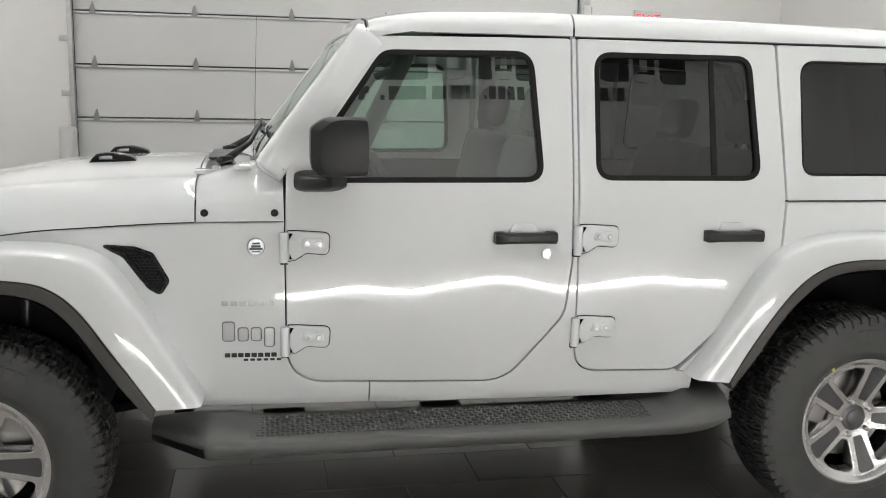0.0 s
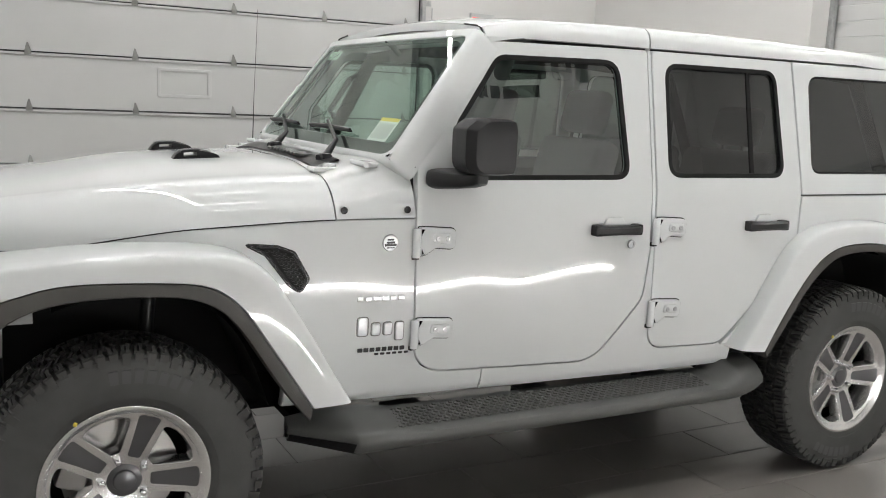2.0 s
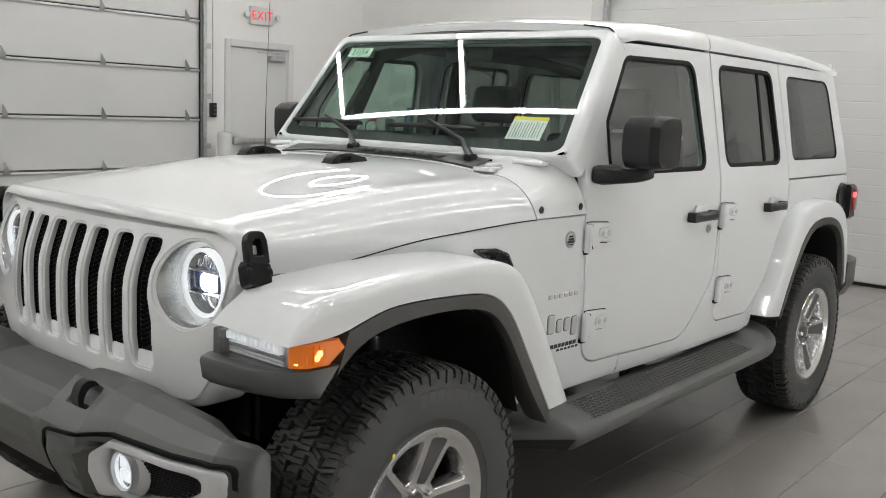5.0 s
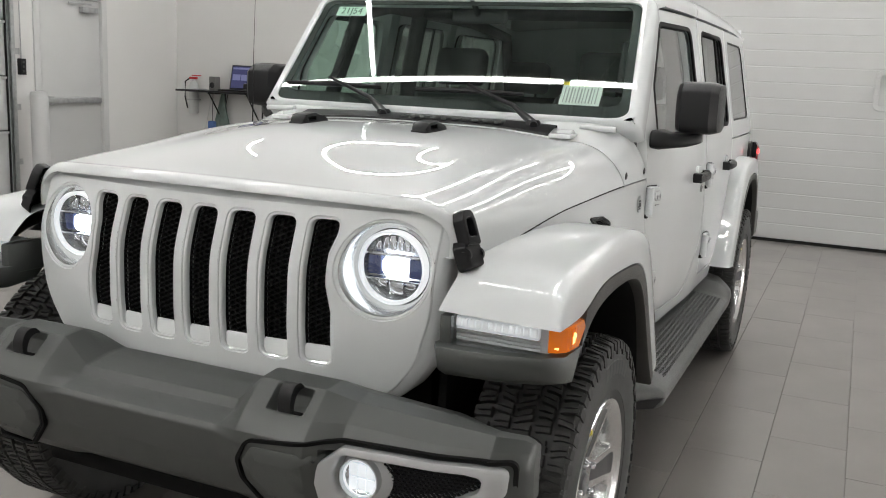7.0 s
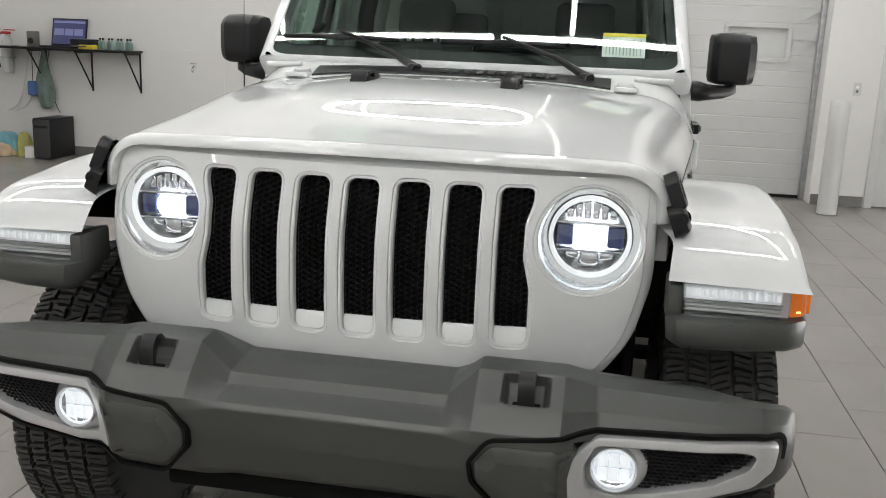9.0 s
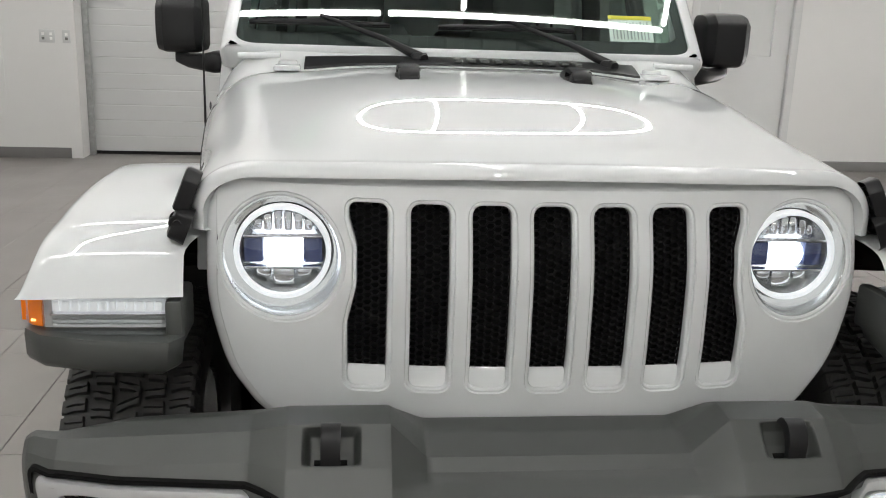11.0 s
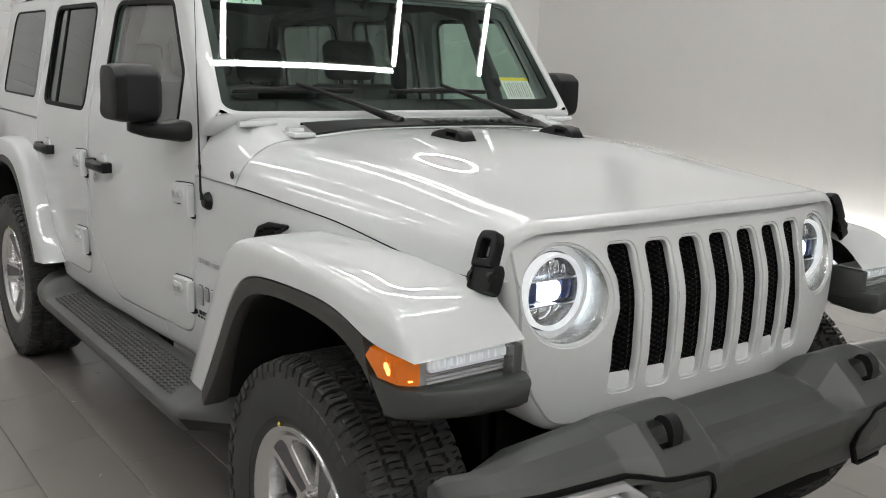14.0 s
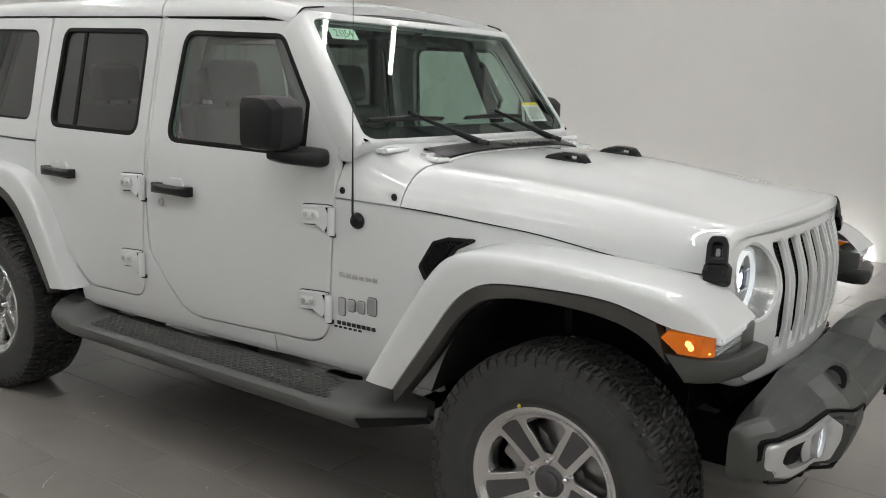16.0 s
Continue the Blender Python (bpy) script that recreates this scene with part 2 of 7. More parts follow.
class Geo:
    """Points and faces, gathered from grids, lathes and tubes."""

    def __init__(self):
        self.v, self.f, self.even, self.front = [], [], False, []

    def grid(self, rows, close_u=False, close_v=False, cap=False):
        n, m, o = len(rows), len(rows[0]), len(self.v)
        for r in rows:
            self.v.extend(tuple(p) for p in r)
        for i in range(n if close_v else n - 1):
            for j in range(m if close_u else m - 1):
                a, b = o + i * m + j, o + i * m + (j + 1) % m
                c, d = o + ((i + 1) % n) * m + (j + 1) % m, o + ((i + 1) % n) * m + j
                self.f.append((a, b, c, d))
        if cap:
            self.f.append(tuple(o + j for j in range(m)))
            self.f.append(tuple(o + (n - 1) * m + j for j in reversed(range(m))))
        return self

    def lathe(self, prof, centre, axis="y", n=48, cap=False, sgn=1):
        """prof: (radius, along) pairs."""
        rows = []
        for r, h in prof:
            row = []
            for k in range(n):
                a = 2 * math.pi * k / n
                c, s_ = r * math.cos(a), r * math.sin(a)
                if axis == "y":
                    row.append((centre[0] + c, centre[1] + sgn * h, centre[2] + s_))
                elif axis == "x":
                    row.append((centre[0] + sgn * h, centre[1] + c, centre[2] + s_))
                else:
                    row.append((centre[0] + c, centre[1] + s_, centre[2] + sgn * h))
            rows.append(row)
        return self.grid(rows, close_u=True, cap=cap)

    def tube(self, pts, r, n=8, cap=True):
        pts = [Vector(p) for p in pts]
        rows = []
        up = Vector((0, 0, 1))
        for i, p in enumerate(pts):
            d = (pts[min(i + 1, len(pts) - 1)] - pts[max(i - 1, 0)]).normalized()
            a = d.cross(up)
            if a.length < 0.05:
                a = d.cross(Vector((1, 0, 0)))
            a.normalize()
            b = a.cross(d)
            rr = r[i] if isinstance(r, (list, tuple)) else r
            rows.append([p + rr * (math.cos(2 * math.pi * k / n) * a + math.sin(2 * math.pi * k / n) * b) for k in range(n)])
        return self.grid(rows, close_u=True, cap=cap)

    def block(self, lo, hi, taper=0.0):
        o = len(self.v)
        for k in range(8):
            x, y, z = [(hi if k >> i & 1 else lo)[i] for i in range(3)]
            self.v.append((x, y, z))
        self.f += [(o, o + 2, o + 3, o + 1), (o + 4, o + 5, o + 7, o + 6), (o, o + 1, o + 5, o + 4), (o + 2, o + 6, o + 7, o + 3),
                   (o, o + 4, o + 6, o + 2), (o + 1, o + 3, o + 7, o + 5)]
        return self

    def done(self, name, mat, parent=None, label="", s=1, sharp=38):
        ob = finish(name, self.v, self.f, mat, parent, label, s, sharp, front=self.front)
        if self.even:
            mod = ob.modifiers.new("even normals", "WEIGHTED_NORMAL")
            mod.keep_sharp, mod.weight = True, 80
        return ob


def lerp_table(table, x):
    """Smooth interpolation in (x, value) pairs, x rising, without overshoot."""
    n = len(table)
    if x <= table[0][0]:
        return table[0][1]
    if x >= table[-1][0]:
        return table[-1][1]
    i = 0
    while x > table[i + 1][0]:
        i += 1
    h = table[i + 1][0] - table[i][0]

    def slope(k):
        if k == 0 or k == n - 1:
            j = min(k, n - 2)
            return (table[j + 1][1] - table[j][1]) / (table[j + 1][0] - table[j][0])
        a = (table[k][1] - table[k - 1][1]) / (table[k][0] - table[k - 1][0])
        b = (table[k + 1][1] - table[k][1]) / (table[k + 1][0] - table[k][0])
        return 0.0 if a * b <= 0 else 2 * a * b / (a + b)
    t = (x - table[i][0]) / h
    m0, m1 = slope(i) * h, slope(i + 1) * h
    return (2 * t ** 3 - 3 * t * t + 1) * table[i][1] + (t ** 3 - 2 * t * t + t) * m0 + (3 * t * t - 2 * t ** 3) * table[i + 1][1] + (t ** 3 - t * t) * m1


def smooth_curve(pts, n):
    """Catmull-Rom through pts, n points a span."""
    pts = [np.array(p, float) for p in pts]
    out = []
    for i in range(len(pts) - 1):
        p0, p1, p2, p3 = pts[max(i - 1, 0)], pts[i], pts[i + 1], pts[min(i + 2, len(pts) - 1)]
        for k in range(n):
            t = k / n
            out.append(0.5 * (2 * p1 + (p2 - p0) * t + (2 * p0 - 5 * p1 + 4 * p2 - p3) * t * t + (3 * p1 - p0 - 3 * p2 + p3) * t ** 3))
    out.append(pts[-1])
    return out


def rpoly(corners, seg=6, dense=0.06):
    """A closed outline from (u, v, radius) corners, rounded and with points at least every `dense`."""
    n = len(corners)
    loop = []
    for i in range(n):
        p = np.array(corners[i][:2], float)
        a = np.array(corners[i - 1][:2], float) - p
        b = np.array(corners[(i + 1) % n][:2], float) - p
        la, lb = np.linalg.norm(a), np.linalg.norm(b)
        r = corners[i][2]
        if r <= 0:
            loop.append(p)
            continue
        ang = math.acos(max(-1, min(1, float(a @ b) / la / lb)))
        d = min(r / math.tan(ang / 2), la * 0.49, lb * 0.49)
        p1, p2 = p + a / la * d, p + b / lb * d
        for k in range(seg + 1):
            t = k / seg
            loop.append((1 - t) ** 2 * p1 * 1 + 2 * t * (1 - t) * p + t * t * p2)
    out = []
    for i in range(len(loop)):
        a, b = loop[i], loop[(i + 1) % len(loop)]
        m = max(1, math.ceil(np.linalg.norm(b - a) / dense))
        for k in range(m):
            out.append(a + (b - a) * k / m)
    return out


def loop_offset(loop, d):
    """Move a closed loop sideways: d > 0 to its inside."""
    n = len(loop)
    area = sum(loop[i][0] * loop[(i + 1) % n][1] - loop[(i + 1) % n][0] * loop[i][1] for i in range(n))
    sg = 1 if area > 0 else -1
    out = []
    for i in range(n):
        e1 = loop[i] - loop[i - 1]
        e2 = loop[(i + 1) % n] - loop[i]
        e1 = e1 / (np.linalg.norm(e1) + 1e-9)
        e2 = e2 / (np.linalg.norm(e2) + 1e-9)
        nn = np.array((-(e1 + e2)[1], (e1 + e2)[0])) * sg
        ln = np.linalg.norm(nn)
        out.append(loop[i] + (nn / ln * d / max(0.5, ln / 2) if ln > 1e-6 else 0))
    return out


def panel_geo(outline, holes, place, edge=((0.003, 0.0), (0.0, 0.003), (0.0, 0.03)), hole_edge=None, cut=0.08, cuts_v=None):
    """A pressed panel: the outline less the holes, laid on place(u, v, depth); its edges roll in and back.
    edge: (sideways to the outside, depth) rings."""
    inset = edge[0][0]
    loops = [loop_offset(outline, inset)] + [loop_offset(h, -(hole_edge or edge)[0][0]) for h in holes]
    bm = bmesh.new()
    es = []
    for lp in loops:
        vs = [bm.verts.new((p[0], p[1], 0)) for p in lp]
        es += [bm.edges.new((vs[i], vs[(i + 1) % len(vs)])) for i in range(len(vs))]
    bmesh.ops.triangle_fill(bm, use_beauty=True, use_dissolve=False, edges=es, normal=(0, 0, 1))
    us, vs_ = [p[0] for p in outline], [p[1] for p in outline]
    for lo, hi, axis in ((min(us), max(us), 0), (min(vs_), max(vs_), 1)):
        k = max(1, int((hi - lo) / cut))
        stops = [lo + (hi - lo) * i / k for i in range(1, k)]
        if axis == 1 and cuts_v:
            stops += list(cuts_v)
        for c in stops:
            co, no = [0, 0, 0], [0, 0, 0]
            co[axis], no[axis] = c, 1
            bmesh.ops.bisect_plane(bm, geom=bm.verts[:] + bm.edges[:] + bm.faces[:], plane_co=co, plane_no=no, dist=1e-5)
    bm.verts.index_update()
    g = Geo()
    e = 0.004
    for v in bm.verts:
        u, w = v.co.x, v.co.y
        p = tuple(place(u, w, 0.0))
        g.v.append(p)
        du = Vector(place(u + e, w, 0.0)) - Vector(place(u - e, w, 0.0))
        dw = Vector(place(u, w + e, 0.0)) - Vector(place(u, w - e, 0.0))
        g.front.append((p, du.cross(dw).normalized()))
    g.f = [tuple(v.index for v in f.verts) for f in bm.faces]
    bm.free()
    for i, lp in enumerate([outline] + list(holes)):
        sg = -1 if i == 0 else 1
        rings = []
        ed = edge if i == 0 else (hole_edge or edge)
        for d, depth in ed:
            off = loop_offset(lp, d if i == 0 else -d)
            rings.append([place(p[0], p[1], depth) for p in off])
        g.grid(rings, close_u=True)
    return g


def bspline(ctrl, n):
    """Uniform cubic B-spline of the control points, n points a span."""
    c = [np.array(p, float) for p in ctrl]
    out = []
    for i in range(len(c) - 3):
        a, b, d, e = c[i:i + 4]
        for k in range(n + (i == len(c) - 4)):
            t = k / n
            out.append(((1 - t) ** 3 * a + (3 * t ** 3 - 6 * t * t + 4) * b + (-3 * t ** 3 + 3 * t * t + 3 * t + 1) * d + t ** 3 * e) / 6)
    return out


def resample(pts, n):
    """n points at even steps along a line."""
    p = np.array(pts, float)
    s_ = np.concatenate([[0], np.cumsum(np.linalg.norm(np.diff(p, axis=0), axis=1))])
    at = np.linspace(0, s_[-1], n)
    return [np.array([np.interp(a, s_, p[:, k]) for k in range(p.shape[1])]) for a in at]


def chaikin(loop, times, f=0.25):
    """Cut the corners of a closed loop."""
    for _ in range(times):
        out = []
        for i in range(len(loop)):
            p, q = loop[i], loop[(i + 1) % len(loop)]
            out.append(tuple(a + (b - a) * f for a, b in zip(p, q)))
            out.append(tuple(a + (b - a) * (1 - f) for a, b in zip(p, q)))
        loop = out
    return loop


def poly_fit(table, deg):
    """A smooth polynomial through (x, value) pairs."""
    c = np.polyfit([p[0] for p in table], [p[1] for p in table], deg)
    return lambda x: float(np.polyval(c, x))


def inside_loop(loop, u, v):
    ok = False
    for k in range(len(loop)):
        a, b = loop[k], loop[k - 1]
        if (a[1] > v) != (b[1] > v) and u < (b[0] - a[0]) * (v - a[1]) / (b[1] - a[1]) + a[0]:
            ok = not ok
    return ok

# ---- room ----
XR, XF, YL, YR, CEIL = -5.35, 7.0, 6.0, -6.3, 5.0
box("ground", (XR - 1.2, YR - 1.0, -0.2), (XF + 0.4, YL + 0.4, -0.008), GROUT, label="dark grout bed under the showroom floor tiles")
tagged(bpy.data.objects["ground"], category="floor", kind="structure")

# long wall with the roll-up door and the exit door
GX0, GX1, GH = -2.9, 2.5, 3.6
w = thing("wall_side", "white painted wall round the roll-up door and exit door", "wall", kind="structure")
box("wall_panel", (XR, YR - 0.3, 0), (-4.16, YR, CEIL), WALLPAINT, w)
box("wall_panel", (-4.16, YR - 0.3, 2.12), (-3.22, YR, CEIL), WALLPAINT, w)
box("wall_panel", (-3.22, YR - 0.3, 0), (GX0, YR, CEIL), WALLPAINT, w)
box("wall_panel", (GX0, YR - 0.3, GH), (GX1, YR, CEIL), WALLPAINT, w)
box("wall_panel", (GX1, YR - 0.3, 0), (XF, YR, CEIL), WALLPAINT, w)
# end wall with the ribbed door and office door
RY0, RY1, RH = -2.87, 2.42, 3.6
w = thing("wall_end", "white painted end wall with cove base", "wall", kind="structure")
box("wall_panel", (XR - 0.35, YR, 0), (XR, RY0, CEIL), WALLPAINT, w)
box("wall_panel", (XR - 0.35, RY0, RH), (XR, RY1, CEIL), WALLPAINT, w)
box("wall_panel", (XR - 0.35, RY1, 0), (XR, 2.94, CEIL), WALLPAINT, w)
box("wall_panel", (XR - 0.35, 2.94, 2.12), (XR, 3.99, CEIL), WALLPAINT, w)
box("wall_panel", (XR - 0.35, 3.99, 0), (XR, YL, CEIL), WALLPAINT, w)
box("wall_photo", (XR, YL, 0), (XF, YL + 0.2, CEIL), WALLPAINT, label="smooth pale grey photo backdrop wall lit from below")
tagged(bpy.data.objects["wall_photo"], category="wall", kind="structure")
box("wall_front", (XF, YR, 0), (XF + 0.2, YL, CEIL), WALLPAINT, label="plain white front wall")
tagged(bpy.data.objects["wall_front"], category="wall", kind="structure")

# corrugated deck ceiling
g = Geo()
rows = []
for y in np.arange(YR - 0.3, YL + 0.2, 0.075):
    k = int(round((y - YR) / 0.075)) % 4
    z = CEIL + (0.0 if k < 2 else 0.06)
    rows.append([(XR - 0.4, y, z), (XF + 0.3, y, z)])
    rows.append([(XR - 0.4, y + 0.06, z), (XF + 0.3, y + 0.06, z)])
g.grid(rows)
tagged(g.done("ceiling", CEILPAINT, sharp=20), "grey corrugated metal deck ceiling", "ceiling", kind="structure")

# base mouldings
for name, lo, hi in (("baseboard", (XR, YR + 0.012, 0), (XR + 0.012, RY0 - 0.1, 0.1)), ("baseboard", (XR, 2.43, 0), (XR + 0.012, 2.9, 0.1)),
                     ("baseboard", (XR, 4.03, 0), (XR + 0.012, YL, 0.1)), ("baseboard", (XR, YR, 0), (-4.22, YR + 0.012, 0.1)),
                     ("baseboard", (GX1 + 0.25, YR, 0), (XF, YR + 0.012, 0.1))):
    tagged(box(name, lo, hi, BASEGREY, bevel=0.003), "grey rubber cove base along the wall", "baseboard", kind="structure")


def light_tube(name, p, q, mat, w=0.034, h=0.032, label="", group="ceiling light tubes"):
    p, q = Vector(p), Vector(q)
    d = (q - p)
    t = thing(name, label, "ceiling light", group)
    t.location = (p + q) / 2
    bm = box_bm((-d.length / 2, -w / 2, -h / 2), (d.length / 2, w / 2, h / 2), 0.015, 3)
    turn = Matrix.Rotation(math.atan2(d.y, d.x), 4, "Z")
    bmesh.ops.transform(bm, matrix=turn, verts=bm.verts)
    part("diffuser", bm, mat, t, "glowing white diffuser")
    bm = box_bm((-d.length / 2, -w / 2 - 0.006, h / 2), (d.length / 2, w / 2 + 0.006, h / 2 + 0.03), 0.004)
    bmesh.ops.transform(bm, matrix=turn, verts=bm.verts)
    part("channel", bm, GALV, t)
    for f in (-0.4, 0.4):
        g = Geo().tube([Vector((f * d.length, 0, h / 2 + 0.02)), Vector((f * d.length, 0, CEIL - p.z))], 0.004, 6)
        ob = g.done("hanger", GALV, t)
        shift(ob, turn)
    return t


TH = 4.0
for p, q in TUBES:
    light_tube("light_tube", (*p, TH), (*q, TH), TUBE, label="long white linear light under the deck, some added as fill")
ob = box("floor_light_strip", (-3.6, YL - 0.05, 0.005), (1.05, YL - 0.012, 0.06), COVE, label="glowing white light strip at the foot of the wall", bevel=0.008)
tagged(ob, category="light strip")


# roll-up sectional door with hinges, struts and tracks
def side_door():
    d = thing("door_1", "white sectional roll-up door seen from inside", "garage door", kind="structure")
    rows_z = [0.02, 0.72, 1.26, 1.80, 2.335, 2.875, 3.6]
    for z0, z1 in zip(rows_z, rows_z[1:]):
        holes = []
        out = rpoly([(GX0 + 0.02, z0 + 0.004, 0), (GX1 - 0.02, z0 + 0.004, 0), (GX1 - 0.02, z1 - 0.004, 0), (GX0 + 0.02, z1 - 0.004, 0)], dense=0.4)
        if abs(z0 - 1.26) < 0.01:
            holes = [rpoly([(-0.46, 1.43, 0.02), (0.05, 1.43, 0.02), (0.05, 1.69, 0.02), (-0.46, 1.69, 0.02)], dense=0.2)]
        g = panel_geo(out, holes, lambda u, v, dep: (u, YR - 0.04 - dep, v), edge=((0.004, 0), (0, 0.004), (0, 0.05)), cut=1.0)
        ob = g.done("panel", DOORPAINT, d)
        # top rail of the section
        box("rail", (GX0 + 0.02, YR - 0.039, z1 - 0.035), (GX1 - 0.02, YR - 0.012, z1 - 0.012), DOORPAINT, d, bevel=0.004)
        # thin dark strip drawn in for the seam line and the rail's lip shadow
        box("rail", (GX0 + 0.02, YR - 0.039, z1 - 0.010), (GX1 - 0.02, YR - 0.028, z1 - 0.004), RUBBERGAP, d)
        for x in (2.28, 1.28, 0.29, -0.71, -1.71, -2.7):
            gg = Geo()
            gg.grid([[(x - 0.032, YR - 0.012, z1 - 0.03), (x + 0.032, YR - 0.012, z1 - 0.03)], [(x - 0.032, YR + 0.004, z1 - 0.03), (x + 0.032, YR + 0.004, z1 - 0.03)],
                     [(x - 0.028, YR + 0.004, z1 + 0.01), (x + 0.028, YR + 0.004, z1 + 0.01)], [(x - 0.006, YR - 0.03, z1 + 0.085), (x + 0.006, YR - 0.03, z1 + 0.085)],
                     [(x - 0.006, YR - 0.04, z1 + 0.085), (x + 0.006, YR - 0.04, z1 + 0.085)]])
            gg.done("hinge", HINGEZINC, d)
        if holes:
            f = rpoly([(-0.48, 1.41, 0.03), (0.07, 1.41, 0.03), (0.07, 1.71, 0.03), (-0.48, 1.71, 0.03)], dense=0.2)
            g = panel_geo(f, [loop_offset(f, 0.035)], lambda u, v, dep: (u, YR - 0.025 - dep, v), edge=((0.006, 0), (0, 0.006), (0, 0.02)), cut=1.0)
            g.done("window_frame", DOORPAINT, d)
            box("pane", (-0.45, YR - 0.06, 1.44), (0.04, YR - 0.05, 1.68), OPAQUEPANE, d)
    for x, sg in ((GX0, 1), (GX1, -1)):
        gg = Geo()
        prof = [(0, 0.0), (0.06, 0.0), (0.06, 0.012), (0.012, 0.012), (0.012, 0.055), (0.055, 0.055), (0.055, 0.045)]
        gg.grid([[(x + sg * (-0.03 + a), YR + 0.002 + b, z) for a, b in prof] for z in (0.05, GH + 0.1)])
        gg.done("track", GALV, d)
        for z in (0.4, 0.95, 1.5, 2.05, 2.6, 3.15):
            box("track_bracket", (x + min(0, -sg * 0.11), YR, z - 0.03), (x + max(0, -sg * 0.11), YR + 0.006, z + 0.03), GALV, d, bevel=0.002)
        box("jamb_seal", (x - 0.03 * (sg < 0) - 0.0, YR - 0.03, 0), (x + 0.03 * (sg > 0) + 0.0, YR - 0.001, GH), RUBBERGAP, d)


side_door()


# ribbed door at the far end
def end_door():
    d = thing("door_2", "white ribbed sectional overhead door with small panes", "garage door", kind="structure")
    X = XR - 0.32
    g = Geo()
    zs = []
    z = 0.03
    while z < RH:
        zs += [(z, 0), (z + 0.004, 0.0025), (z + 0.14, 0.0025), (z + 0.144, 0)]
        z += 0.15
    out = rpoly([(RY0 + 0.01, 0.03, 0), (RY1 - 0.01, 0.03, 0), (RY1 - 0.01, RH, 0), (RY0 + 0.01, RH, 0)], dense=0.3)
    wins = [rpoly([(a, 1.35, 0.02), (a + 0.55, 1.35, 0.02), (a + 0.55, 1.63, 0.02), (a, 1.63, 0.02)], dense=0.2) for a in (1.55,)]
    tz = [p[0] for p in zs]
    tv = [p[1] for p in zs]
    g = panel_geo(out, wins, lambda u, v, dep: (X + float(np.interp(v, tz, tv)) - dep, u, v), edge=((0.002, 0), (0, 0.002), (0, 0.05)), cut=2.0,
                  cuts_v=[t for t in tz if t < RH])
    g.front = []
    g.done("panel", DOORPAINT, d, sharp=10)
    for wn in wins:
        f = loop_offset(wn, -0.045)
        g = panel_geo(f, [wn], lambda u, v, dep: (X + 0.028 - dep, u, v), edge=((0.008, 0), (0, 0.008), (0, 0.028)), cut=1.0)
        g.done("window_frame", DOORPAINT, d)
        a = min(p[0] for p in wn)
        box("pane", (X - 0.03, a - 0.01, 1.34), (X - 0.02, a + 0.56, 1.64), OPAQUEPANE, d)
    box("bottom_seal", (X - 0.03, RY0, 0.0), (X + 0.012, RY1, 0.03), RUBBERGAP, d)
    for y in (RY0, RY1):
        box("track", (X + 0.03, y - 0.05 * (y > 0), 0.0), (X + 0.09, y + 0.05 * (y < 0), RH), GALV, d, bevel=0.006)


end_door()


def exit_door():
    d = thing("door_3", "white steel exit door with push bar and closer", "door", kind="structure")
    x0, x1 = -4.16, -3.22
    box("leaf", (x0 + 0.05, YR - 0.06, 0.012), (x1 - 0.05, YR - 0.018, 2.07), DOORPAINT, d, bevel=0.003)
    for lo, hi in (((x0 - 0.03, YR - 0.12, 0), (x0 + 0.045, YR + 0.02, 2.15)), ((x1 - 0.045, YR - 0.12, 0), (x1 + 0.03, YR + 0.02, 2.15)),
                   ((x0 + 0.046, YR - 0.12, 2.075), (x1 - 0.046, YR + 0.02, 2.15))):
        box("frame", lo, hi, DOORPAINT, d, bevel=0.004)
    box("push_bar", (x0 + 0.10, YR - 0.017, 0.98), (x1 - 0.08, YR + 0.055, 1.04), GALV, d, bevel=0.012)
    box("push_bar_case", (x1 - 0.18, YR - 0.017, 0.965), (x1 - 0.075, YR + 0.05, 1.055), GALV, d, bevel=0.01)
    box("closer_body", (x0 + 0.12, YR - 0.017, 1.94), (x0 + 0.34, YR + 0.05, 2.0), GALV, d, bevel=0.01)
    ob = box("closer_arm", (x0 + 0.2, YR + 0.02, 2.02), (x0 + 0.52, YR + 0.032, 2.04), GALV, d, bevel=0.003)
    box("kick_plate", (x0 + 0.07, YR - 0.018, 0.05), (x1 - 0.07, YR - 0.012, 0.25), GALV, d, bevel=0.001)


exit_door()


